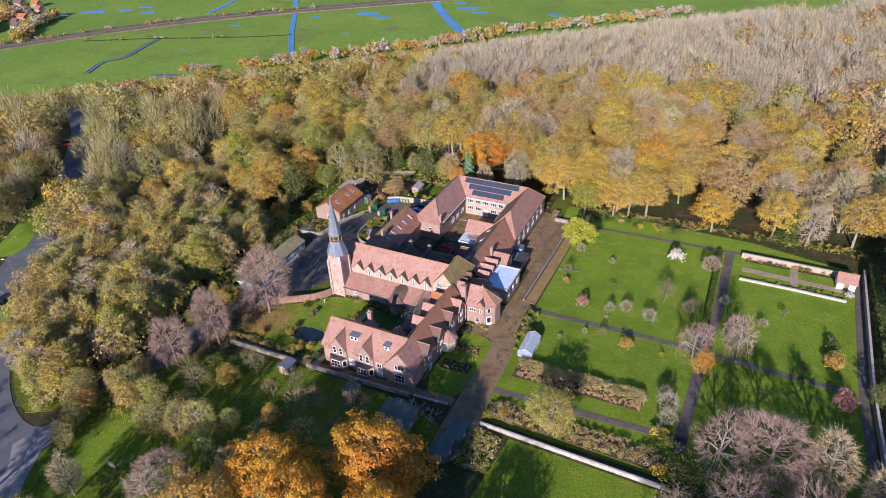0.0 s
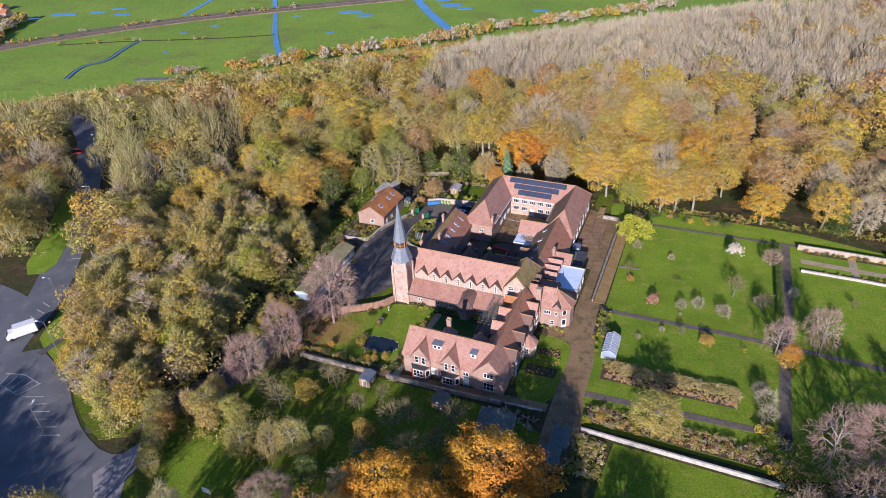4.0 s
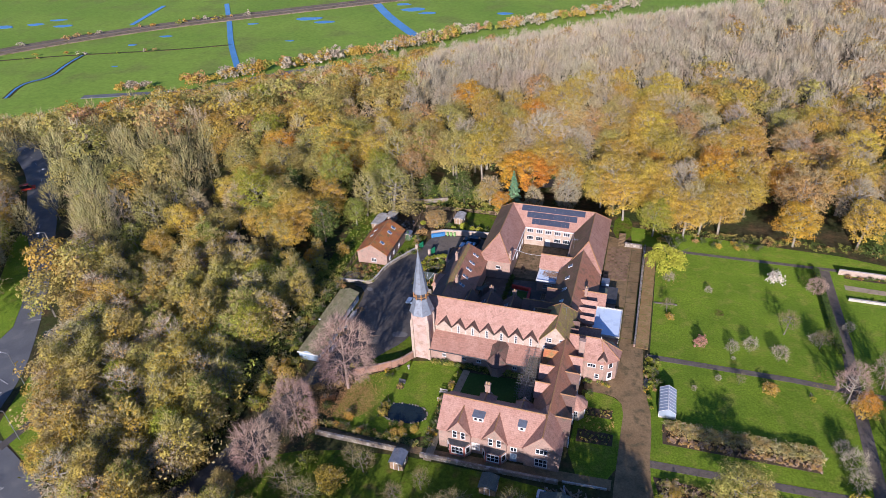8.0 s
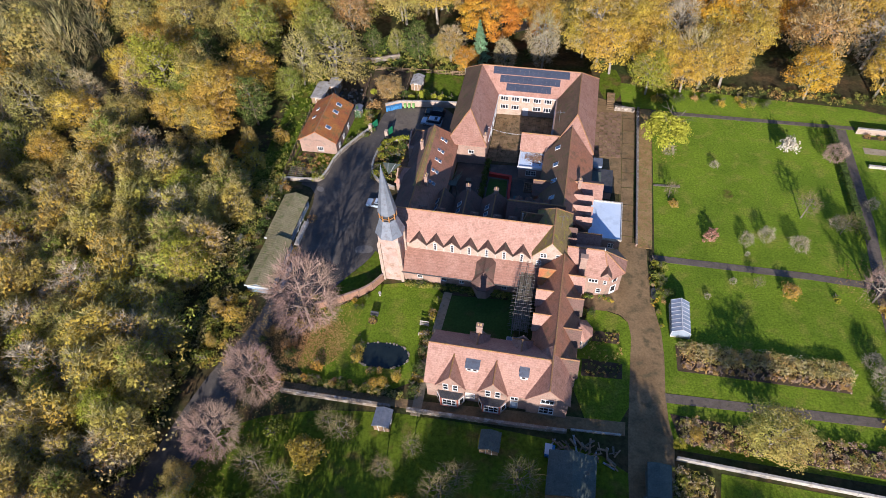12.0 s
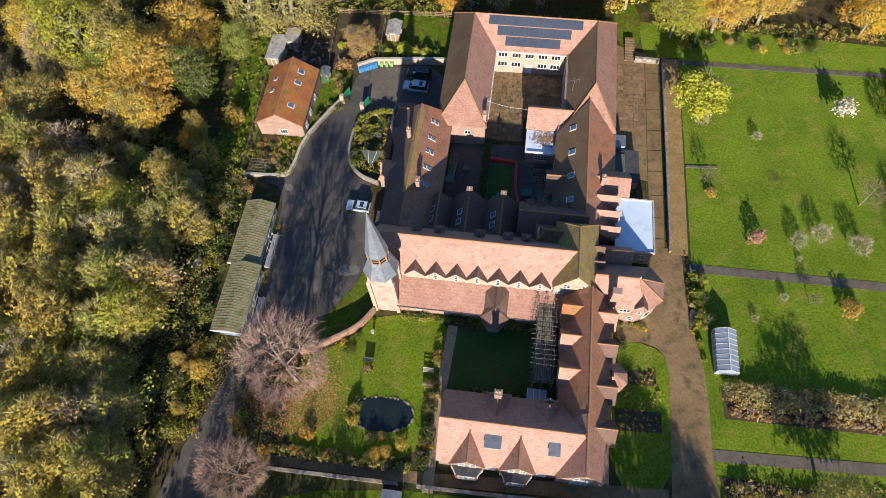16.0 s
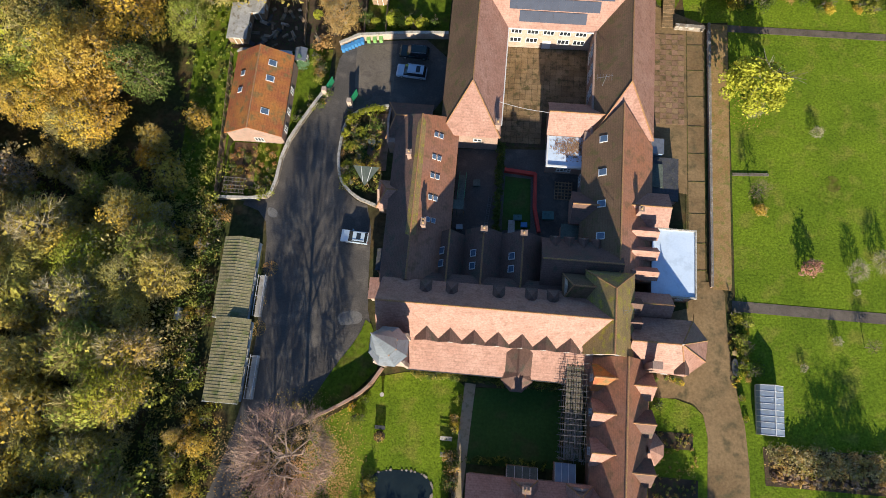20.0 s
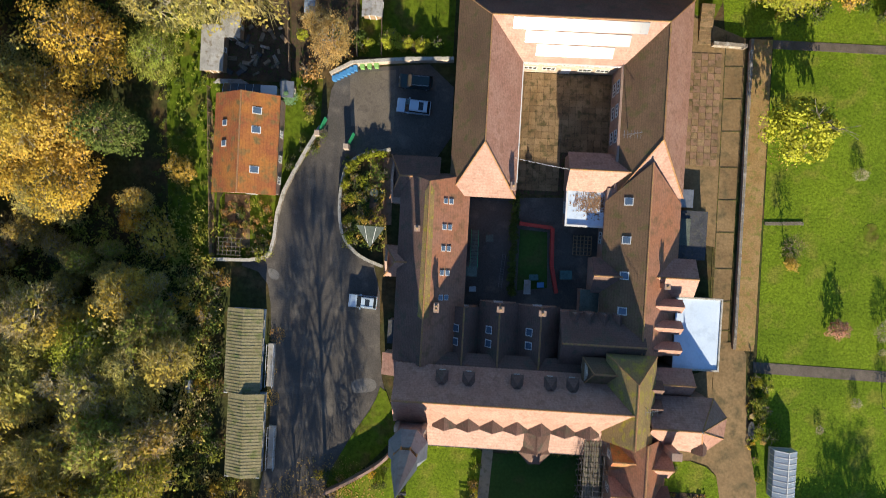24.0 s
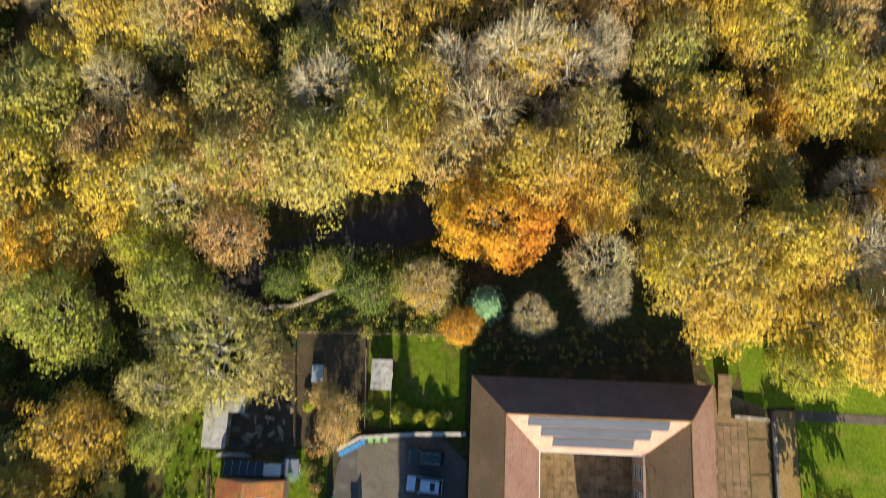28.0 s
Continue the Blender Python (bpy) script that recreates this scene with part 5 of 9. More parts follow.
def shed(x, y, w, d, h, roof, body, label, axis="y", rz=0.5, cat="shed", group=""):
    o = thing("garden_shed", x, y, G(x, y), label, cat, group)
    z = G(x, y)
    walls(o, x - w / 2, x + w / 2, y - d / 2, y + d / 2, z - 0.4, z + h, z + h + rz, axis, (1, 1), body)
    gable_roof(o, x - w / 2, x + w / 2, y - d / 2, y + d / 2, z + h, z + h + rz, axis, 0, 0, 0.15, roof, ridge=False)
    door(o, "S", x, y - d / 2, z, 0.8, min(1.85, h - 0.1), TIMBER)
    window(o, "E", y, x + w / 2, z + 0.9, 0.7, 0.6, 1, 1)
    return o


shed(-75.6, 74.6, 2.4, 2.6, 2.1, METAL, TIMBER, "grey garden summerhouse beside the orchard wall")
shed(-59.0, 73.8, 2.8, 2.6, 2.0, GREEN_FELT, TIMBER, "dark timber garden shed under felt roof")
shed(-47.0, 70.5, 6.5, 6.0, 2.4, GREEN_FELT, TIMBER, "broad workshop with green sheet roof in shade", rz=1.0)
shed(-35.0, 72.0, 3.0, 4.4, 2.2, GREEN_FELT, GREEN_FELT, "green-roofed store beside the drive", "y", 0.3)
shed(-35.6, 67.4, 2.8, 3.6, 2.1, GREEN_FELT, GREEN_FELT, "smaller green-roofed store beside the drive", "y", 0.3)
shed(-90.2, 162.6, 2.6, 3.6, 2.0, WORN_SHEET, TIMBER, "small timber allotment shed with a pale metal roof")
shed(-112.6, 155.2, 3.0, 6.0, 2.2, WORN_SHEET, TIMBER, "pale corrugated store behind the cottage", "y", 0.3)
shed(-110.2, 158.6, 2.6, 3.2, 2.2, WORN_SHEET, TIMBER, "small pale-roofed lean-to store", "y", 0.3)
shed(-101.6, 149.8, 1.6, 1.8, 2.0, METAL, TIMBER, "tiny shed at the cottage corner", "y", 0.3)
gp = thing("garden_pavilion", 31.0, 152.2, G(31, 152), "small white pavilion with red tiled roof", "pavilion")
walls(gp, 29.0, 33.0, 150.4, 153.8, G(31, 152) - 0.5, G(31, 152) + 2.3, G(31, 152) + 3.7, "x", (1, 1), WHITE)
gable_roof(gp, 29.0, 33.0, 150.4, 153.8, G(31, 152) + 2.3, G(31, 152) + 3.8, "x", 0, 0, 0.3, TILE)
door(gp, "S", 31, 150.4, G(31, 152), 1.0, 2.0, TIMBER)
pg = thing("garden_shelter", -88.3, 130.0, G(-88, 130), "small glazed garden shelter in the planted bed", "shelter")
z = G(-88, 130)
Geo().facet([(-90.6, 131.3, z + 2.3), (-88.6, 128.3, z + 2.0), (-86.6, 131.2, z + 2.4)], 0.08).make("roof", GREEN_FELT, pg, "dark weathered roof sheet")
for x_ in (-89.4, -87.8):
    Geo().tube((x_, 131.2, z + 2.4), (x_ * 0.4 - 88.6 * 0.6, 128.9, z + 2.1), 0.05, 0.05, 4).make("rib", WHITE, pg)
for x, y in ((-90.2, 131.0), (-88.2, 128.7), (-86.5, 130.8)):
    Geo().tube((x, y, z - 0.2), (x, y, z + 2.0), 0.06, 0.06, 6).make("post", TIMBER, pg)


# ---- boundary walls, rails and fences ----
def wall_run(name, pts, h, th, material, label, category="garden wall", coping=None, piers=0.0, kind=""):
    o = thing(name, pts[0][0], pts[0][1], G(*pts[0]), label, category, kind=kind)
    g, c, pr = Geo(), Geo(), []
    for p, q in zip(pts, pts[1:]):
        g.obox(p, q, th, G(*p) - 0.5, G(*p) + h, G(*q) - 0.5, G(*q) + h)
        if coping:
            c.obox(p, q, th + 0.12, G(*p) + h, G(*p) + h + 0.1, G(*q) + h, G(*q) + h + 0.1)
    g.make("wall_body", material, o)
    if coping:
        c.make("coping", coping, o)
    if piers:
        gone = 0.0
        for p, q in zip(pts, pts[1:]):
            L = math.hypot(q[0] - p[0], q[1] - p[1])
            n = int((gone + L) // piers)
            at = [(piers * (k + 1) - gone) / L for k in range(n)]
            gone = gone + L - piers * n
            for f in at:
                x, y = p[0] + (q[0] - p[0]) * f, p[1] + (q[1] - p[1]) * f
                Geo().box(x - th * 0.75, x + th * 0.75, y - th * 0.75, y + th * 0.75, G(x, y) - 0.4, G(x, y) + h + 0.16).make("pier", material, o)
    return o


wall_run("garden_wall", [(-93.4, 77.0), (-75.2, 77.2)], 1.0, 0.35, OLD_WALL, "old stone garden wall beside the lane", coping=OLD_WALL)
wall_run("garden_wall", [(-72.6, 77.2), (-60, 77.4), (-48, 77.8)], 0.9, 0.35, OLD_WALL, "old stone wall edging the lane before the house", coping=OLD_WALL)
wall_run("garden_wall", [(-32.2, 76.4), (-16, 75.8), (1.6, 75.2)], 0.9, 0.22, LIMEWASH, "long whitewashed wall with square piers", coping=LIMEWASH, piers=6.0)
wall_run("brick_wall", smooth([(-82.9, 102), (-84.8, 98.8), (-88.6, 96.2), (-93.2, 93.6)], 2, False), 1.8, 0.24, OLD_BRICK, "curved red-brick garden wall with brick piers", coping=BRICK, piers=2.8)
wall_run("car_park_wall", [(-95.7, 152.4), (-92.7, 154.1), (-85, 154.9), (-78.4, 155.2)], 1.6, 0.35, BRICK_PALE, "pale brick wall along the car park", coping=STONE)
wall_run("cottage_wall", smooth([(-96.8, 145), (-99.7, 139.6), (-102.2, 134), (-102.6, 127.2), (-104, 125.6), (-111.5, 125.3)], 1, False), 0.9, 0.35, OLD_WALL, "low stone wall round the cottage garden", coping=STONE)
wall_run("bed_wall", smooth([(-86.6, 142.2), (-91.2, 141.3), (-93.4, 138.8), (-93.4, 130.4), (-90.6, 127), (-86.8, 125.7)], 2, False), 0.9, 0.3, OLD_WALL, "curved low stone wall round the planted bed", coping=STONE)
wall_run("retaining_wall", [(-37.6, 159.8), (-37.9, 117.2)], 0.7, 0.3, BRICK, "low retaining wall beside the terrace", coping=OLD_WALL)
wall_run("terrace_wall", [(-42.9, 158.9), (-38.4, 158.7)], 1.1, 0.4, OLD_WALL, "pale stone terrace end wall", coping=OLD_WALL)
wall_run("border_wall", [(7.8, 157.2), (20, 156.6), (33.6, 155.8)], 1.4, 0.35, BRICK_PALE, "brick wall behind the sunken garden border", coping=STONE)
wall_run("border_wall", [(8, 146), (20, 145.6), (31, 144.8)], 0.6, 0.35, STONE, "low white stone edge of the sunken garden", coping=STONE)
wall_run("wood_wall", [(-112.4, 171), (-104, 171.6), (-97.6, 174.4)], 1.2, 0.35, OLD_WALL, "stone wall at the wood edge", coping=OLD_WALL)
wall_run("lane_kerb", [(-40.0, 78.8), (-47.4, 78.4)], 0.4, 0.25, STONE, "stone kerb at the drive corner")
wall_run("east_wall", [(35.2, 159), (33.8, 112), (34.4, 80)], 1.6, 0.35, BRICK, "brick wall along the east path", coping=STONE)
hr = thing("handrail", -38.2, 138, G(-38, 138), "long dark metal railing along the terrace edge", "railing")
for i in range(28):
    y = 158 - 1.45 * i
    Geo().tube((-38.0, y, G(-38, y) + 0.4), (-38.0, y, G(-38, y) + 1.5), 0.03, 0.03, 5).make("post", METAL, hr)
for k in (0.95, 1.5):
    Geo().tube((-38.0, 158, G(-38, 158) + k), (-38.0, 118.8, G(-38, 118.8) + k), 0.03, 0.03, 5).make("rail", METAL, hr)
st = thing("garden_steps", -43.8, 161.6, G(-43.8, 160), "flight of stone steps up to the wood edge", "steps")
for i in range(9):
    y = 159.0 + 0.6 * i
    z = G(-43.8, y) + 0.1 + 0.1 * i
    Geo().box(-44.7, -42.9, y, y + 0.58, z - 0.6, z + 0.06).make("step", PAVING, st)

# ---- pond ----
pd = smooth([(-82.6, 88.5), (-76.6, 89.0), (-74.4, 87.4), (-74.6, 85.4), (-76.4, 84.4), (-77.4, 83.9), (-82.2, 83.9), (-83.7, 86)], 2)
pond = sheet("water_pond", pd, 0.08, WATER, "dark still garden pond water", "pond")
rim = thing("pond_edging", -79, 86.4, G(-79, 86.4), "ring of rough stones edging the pond", "stone edging")
random.seed(5)
for i in range(len(pd) * 2):
    if random.random() < 0.4:
        continue
    a, b = pd[(i // 2) % len(pd)], pd[(i // 2 + 1) % len(pd)]
    x, y = (a if i % 2 == 0 else ((a[0] + b[0]) / 2, (a[1] + b[1]) / 2))
    r = random.uniform(0.1, 0.24)
    g = Geo()
    g.add([(x + r * math.cos(t) * random.uniform(0.8, 1.2), y + r * math.sin(t) * random.uniform(0.8, 1.2), G(x, y) + zz) for zz in (0, 0.16) for t in (0.3, 1.3, 2.4, 3.4, 4.6, 5.6)],
          [(0, 1, 7, 6), (1, 2, 8, 7), (2, 3, 9, 8), (3, 4, 10, 9), (4, 5, 11, 10), (5, 0, 6, 11), (6, 7, 8, 9, 10, 11)])
    g.make("stone", OLD_WALL, rim)

# ---- greenhouse ----
gh = thing("greenhouse", -31.0, 101, G(-31, 101), "white-framed glass greenhouse beside the drive", "greenhouse")
gx0, gx1, gy0, gy1 = -32.4, -29.4, 97.8, 104.2
gz0 = G(-31, 101)
# Pale blue base colour stands in for bright sky mirrored by the panes
GL = mat("greenhouse_glass", (0.5, 0.6, 0.72), (0.6, 0.7, 0.82), 0.6, 0.22, 3.0, fine_mix=0.1, bump=0.0, spec=0.6)
gb = GL.node_tree.nodes["Principled BSDF"]
gb.inputs["Transmission Weight"].default_value, gb.inputs["IOR"].default_value = 0.45, 1.1
for a0, a1, b0, b1 in ((gx0, gx0 + 0.15, gy0, gy1), (gx1 - 0.15, gx1, gy0, gy1), (gx0 + 0.15, gx1 - 0.15, gy0, gy0 + 0.15), (gx0 + 0.15, gx1 - 0.15, gy1 - 0.15, gy1)):
    Geo().box(a0, a1, b0, b1, gz0 - 0.3, gz0 + 0.5).make("base_wall", STONE, gh)
for a0, a1 in ((gx0 + 0.2, gx0 + 1.1), (gx1 - 1.1, gx1 - 0.2)):
    Geo().box(a0, a1, gy0 + 0.2, gy1 - 0.2, gz0 - 0.2, gz0 + 0.7).make("staging", SOIL, gh, "dark planting bench")
n = 8
for i in range(n + 1):
    y = gy0 + (gy1 - gy0) * i / n
    g = Geo().tube((gx0, y, gz0 + 0.4), (gx0, y, gz0 + 1.7), 0.05, 0.05, 4).tube((gx1, y, gz0 + 0.4), (gx1, y, gz0 + 1.7), 0.05, 0.05, 4)
    g.tube((gx0, y, gz0 + 1.7), (-30.9, y, gz0 + 2.6), 0.05, 0.05, 4).tube((gx1, y, gz0 + 1.7), (-30.9, y, gz0 + 2.6), 0.05, 0.05, 4)
    g.make("rib", WHITE, gh, "white glazing rib")
Geo().tube((-30.9, gy0, gz0 + 2.62), (-30.9, gy1, gz0 + 2.62), 0.07, 0.07, 6).make("ridge_bar", WHITE, gh)
for i in range(n):
    a, b = gy0 + (gy1 - gy0) * i / n + 0.05, gy0 + (gy1 - gy0) * (i + 1) / n - 0.05
    Geo().facet([(gx0, a, gz0 + 1.7), (-30.9, a, gz0 + 2.6), (-30.9, b, gz0 + 2.6), (gx0, b, gz0 + 1.7)][::-1], 0.02).make("pane", GL, gh)
    Geo().facet([(gx1, a, gz0 + 1.7), (gx1, b, gz0 + 1.7), (-30.9, b, gz0 + 2.6), (-30.9, a, gz0 + 2.6)][::1], 0.02).make("pane", GL, gh)
    for x in (gx0, gx1):
        Geo().box(x - 0.01, x + 0.01, a, b, gz0 + 0.5, gz0 + 1.66).make("pane", GL, gh)
for y in (gy0, gy1):
    Geo().add([(gx0, y, gz0 + 0.5), (gx1, y, gz0 + 0.5), (gx1, y, gz0 + 1.7), (-30.9, y, gz0 + 2.6), (gx0, y, gz0 + 1.7), (gx0, y + 0.02, gz0 + 0.5), (gx1, y + 0.02, gz0 + 0.5), (gx1, y + 0.02, gz0 + 1.7), (-30.9, y + 0.02, gz0 + 2.6), (gx0, y + 0.02, gz0 + 1.7)],
              [(0, 1, 2, 3, 4), (9, 8, 7, 6, 5), (0, 5, 6, 1), (1, 6, 7, 2), (2, 7, 8, 3), (3, 8, 9, 4), (4, 9, 5, 0)]).make("end_pane", GL, gh)


# ---- cars ----
def car(x, y, rz, L, W, H, paint, label, kind="car"):
    o = thing(kind, 0, 0, 0, label, kind)
    hl, hw = L / 2, W / 2
    prof = [(-hl, 0.35), (-hl, 0.85), (-hl + 0.15, 0.95), (hl - 0.25, 0.95 if kind == "car" else 1.1), (hl, 0.8), (hl, 0.35)]
    g = Geo()
    vs = [(a, -hw, b) for a, b in prof] + [(a, hw, b) for a, b in prof]
    m = len(prof)
    g.add(vs, [tuple(range(m)), tuple(range(2 * m - 1, m - 1, -1))] + [((i + 1) % m, i, m + i, m + (i + 1) % m) for i in range(m)])
    body = g.make("body", paint, o)
    a0, a1, b0, b1, w1 = -hl + 0.1, hl - 1.15, -hl + 0.45, hl - 1.9, hw - 0.18
    lo = [(a0, -hw + 0.05, 0.94), (a1, -hw + 0.05, 0.94), (a1, hw - 0.05, 0.94), (a0, hw - 0.05, 0.94)]
    hi = [(b0, -w1, H - 0.06), (b1, -w1, H - 0.06), (b1, w1, H - 0.06), (b0, w1, H - 0.06)]
    loft(Geo(), lo, hi).make("glasshouse", GLASS, o, "dark car windows")
    Geo().prism([(b0 - 0.05, -w1 - 0.02), (b1 + 0.05, -w1 - 0.02), (b1 + 0.05, w1 + 0.02), (b0 - 0.05, w1 + 0.02)], H - 0.07, H).make("roof", paint, o)
    if paint is CAR_SILVER:
        Geo().box(b0 + 0.5, b0 + 1.15, -w1 + 0.22, w1 - 0.22, H, H + 0.012).make("sunroof", GLASS, o, "dark glass sunroof")
    Geo().box(hl - 1.05, hl - 0.4, -hw + 0.25, hw - 0.25, 0.93, 0.97 if kind == "car" else 1.12).make("bonnet", paint, o)
    for s in (-1, 1):
        Geo().box(b1 + 0.1, b1 + 0.3, s * (hw + 0.1) - 0.1, s * (hw + 0.1) + 0.1, 0.95, 1.12).make("mirror", paint, o, "door mirror")
        Geo().tube((b0, s * (w1 - 0.1), H + 0.05), (b1, s * (w1 - 0.1), H + 0.05), 0.03, 0.03, 5).make("roof_rail", METAL, o)
        for a in (-hl + 0.8, hl - 0.85):
            w = Geo().tube((a, s * (hw - 0.2), 0.33), (a, s * (hw + 0.02), 0.33), 0.33, 0.33, 14).make("wheel", RUBBER, o)
            Geo().tube((a, s * (hw + 0.02), 0.33), (a, s * (hw + 0.035), 0.33), 0.2, 0.19, 10).make("rim", METAL, w)
        Geo().box(hl - 0.06, hl + 0.02, s * (hw - 0.4) - 0.18, s * (hw - 0.4) + 0.18, 0.62, 0.78).make("headlight", WHITE, o, "clear headlight")
        Geo().box(-hl - 0.02, -hl + 0.05, s * (hw - 0.2) - 0.12, s * (hw - 0.2) + 0.12, 0.62, 0.85).make("tail_light", RED_PAINT, o, "red tail light")
    o.matrix_basis = pose(x, y, G(x, y) + 0.06, 0, 0, rz)
    return o


car(-83.7, 148.4, 176, 4.75, 1.9, 1.75, CAR_SILVER, "silver estate car parked in the car park")
car(-83.6, 151.9, 178, 4.7, 1.85, 1.7, CAR_DARK, "dark green car parked in the shade of the building")
car(-89.3, 120.6, 177, 4.0, 1.75, 1.5, CAR_SILVER, "small silver hatchback parked in the yard")
car(-244.6, 151.3, 45, 4.9, 2.0, 2.1, RED_PAINT, "red van on the road under the trees")
car(-168, 88, 55, 4.2, 1.8, 1.5, CAR_DARK, "dark car on the public road")
van = thing("box_van", 0, 0, 0, "white box van on the public road", "van")
Geo().box(-3.2, 1.4, -1.1, 1.1, 0.7, 3.1).make("box_body", WHITE, van)
Geo().add([(1.4, -1.0, 0.5), (3.2, -1.0, 0.5), (3.2, -1.0, 1.3), (2.5, -1.0, 2.2), (1.4, -1.0, 2.2), (1.4, 1.0, 0.5), (3.2, 1.0, 0.5), (3.2, 1.0, 1.3), (2.5, 1.0, 2.2), (1.4, 1.0, 2.2)],
          [(0, 1, 2, 3, 4), (9, 8, 7, 6, 5), (0, 5, 6, 1), (1, 6, 7, 2), (2, 7, 8, 3), (3, 8, 9, 4), (4, 9, 5, 0)]).make("cab", WHITE, van)
Geo().facet([(2.56, -0.85, 2.15), (3.14, -0.85, 1.42), (3.14, 0.85, 1.42), (2.56, 0.85, 2.15)], 0.05).make("windscreen", GLASS, van)
for a in (-2.1, 2.3):
    for s in (-1, 1):
        Geo().tube((a, s * 0.8, 0.4), (a, s * 1.08, 0.4), 0.4, 0.4, 12).make("wheel", RUBBER, van)
van.matrix_basis = pose(-160.5, 61.5, G(-160, 62) + 0.07, 0, 0, -125)


# ---- trees ----
def rng_unit(r, n):
    v = r.normal(size=(n, 3))
    return v / np.linalg.norm(v, axis=1)[:, None]


def leaf_cards(r, c, nrm, size, jitter=1.0, long=1.0):
    """Small rhombic leaves or twigs at points c."""
    n = len(c)
    d = nrm + jitter * rng_unit(r, n)
    d /= np.linalg.norm(d, axis=1)[:, None]
    u = np.cross(d, rng_unit(r, n))
    u /= np.linalg.norm(u, axis=1)[:, None] + 1e-9
    v = np.cross(d, u)
    s = (size * r.uniform(0.6, 1.35, n))[:, None]
    a, b = u * s * long, v * s * 0.62
    return np.stack([c - a, c + b, c + a, c - b], 1).reshape(-1, 3)


def crown_points(r, n, rx, rz, zc, lobes=34, lobe=0.4):
    """Points on many overlapping lobes that make an uneven dome."""
    d = rng_unit(r, lobes)
    d[:, 2] = np.abs(d[:, 2]) * 1.15 - 0.3
    cen = d * np.array([rx, rx, rz]) * r.uniform(0.5, 0.86, (lobes, 1))
    rad = r.uniform(0.65, 1.3, lobes) * lobe * rx
    k = r.integers(0, lobes, n)
    q = rng_unit(r, n)
    q[:, 2] = np.where(q[:, 2] < -0.3, -q[:, 2], q[:, 2])
    p = cen[k] + q * (rad[k] * r.uniform(0.75, 1.08, n))[:, None] * np.array([1, 1, 0.85])
    p[:, 2] += zc
    return p, q


def quads_mesh(name, verts, material):
    me = bpy.data.meshes.new(name)
    n = len(verts) // 4
    me.vertices.add(len(verts))
    me.vertices.foreach_set("co", np.asarray(verts, np.float32).ravel())
    me.loops.add(4 * n)
    me.loops.foreach_set("vertex_index", np.arange(4 * n, dtype=np.int32))
    me.polygons.add(n)
    me.polygons.foreach_set("loop_start", np.arange(0, 4 * n, 4, dtype=np.int32))
    me.update(calc_edges=True)
    me.materials.append(material)
    return me


def limbs(seed, h, r, levels=3, spread=1.0, start=0.3, first=7, base=None):
    """A forking skeleton: trunk and limbs as (from, to, r0, r1) and the outer tips with their directions."""
    rnd = random.Random(seed)
    seg, tips = [], []
    tr = base or h * 0.014
    bend = Vector((rnd.uniform(-0.4, 0.4), rnd.uniform(-0.4, 0.4), 0))
    top = Vector((0, 0, h * 0.78)) + bend * 2
    mid = Vector((0, 0, h * 0.4)) + bend
    seg += [(Vector((0, 0, -0.3)), mid, tr * 1.2, tr * 0.8), (mid, top, tr * 0.8, tr * 0.3)]

    def grow(p, d, L, rr, lev):
        q = p + d * L
        seg.append((p, q, rr, rr * 0.45))
        if lev == 0:
            tips.append((p, q, d))
            return
        for _ in range(3 if lev > 1 else 4):
            f = rnd.uniform(0.35, 1.0)
            e = (d + Vector((rnd.uniform(-1, 1), rnd.uniform(-1, 1), rnd.uniform(-0.35, 0.75))) * 0.75).normalized()
            grow(p.lerp(q, f), e, L * rnd.uniform(0.5, 0.75), rr * 0.5, lev - 1)
    for i in range(first):
        t = start + (0.95 - start) * i / (first - 1)
        p = mid.lerp(top, (t * h - h * 0.4) / (h * 0.38)) if t > 0.4 else Vector((0, 0, 0)).lerp(mid, t / 0.4)
        a = i * 2.4 + rnd.uniform(-0.4, 0.4)
        d = Vector((math.cos(a) * spread, math.sin(a) * spread, rnd.uniform(0.5, 1.0) + t * 0.4)).normalized()
        grow(p, d, r * rnd.uniform(0.55, 0.8) * (1.1 - 0.45 * t), tr * 0.45, levels - 1)
    grow(top, Vector((bend.x * 0.2, bend.y * 0.2, 1)).normalized(), h * 0.2, tr * 0.3, levels - 1)
    return seg, tips


def skeleton_mesh(name, seg, material, thin=0.0, n=5):
    g = Geo()
    for p, q, a, b in seg:
        if a > thin:
            g.tube(p, q, max(a, 0.03), max(b, 0.02), n if a > 0.1 else 3)
    me = g.mesh(name)
    me.materials.append(material)
    return me


def leafy(seed, h, r, n, size, lobes=34, low=0.3, lobe=0.4):
    g = np.random.default_rng(seed)
    zc = h * (0.5 + low * 0.35)
    p, q = crown_points(g, n, r, h - zc - r * 0.25, zc, lobes, lobe)
    p[:, 2] = np.maximum(p[:, 2], 0.2)
    return leaf_cards(g, p, q, np.full(n, size))


def conifer(seed, h, r, n, size):
    g = np.random.default_rng(seed)
    t = g.uniform(0.04, 1, n) ** 0.7
    lay = np.round(t * 16) / 16
    a = g.uniform(0, 2 * math.pi, n)
    rad = r * (1.02 - lay) * (0.75 + 0.25 * np.sin(a * 5 + lay * 40)) * g.uniform(0.55, 1.05, n)
    p = np.stack([rad * np.cos(a), rad * np.sin(a), h * (lay * 0.96 + 0.03) - 0.25 * rad + g.uniform(-0.15, 0.15, n)], 1)
    nrm = np.stack([np.cos(a) * 0.5, np.sin(a) * 0.5, np.ones(n)], 1)
    return leaf_cards(g, p, nrm, np.full(n, size), 0.5)


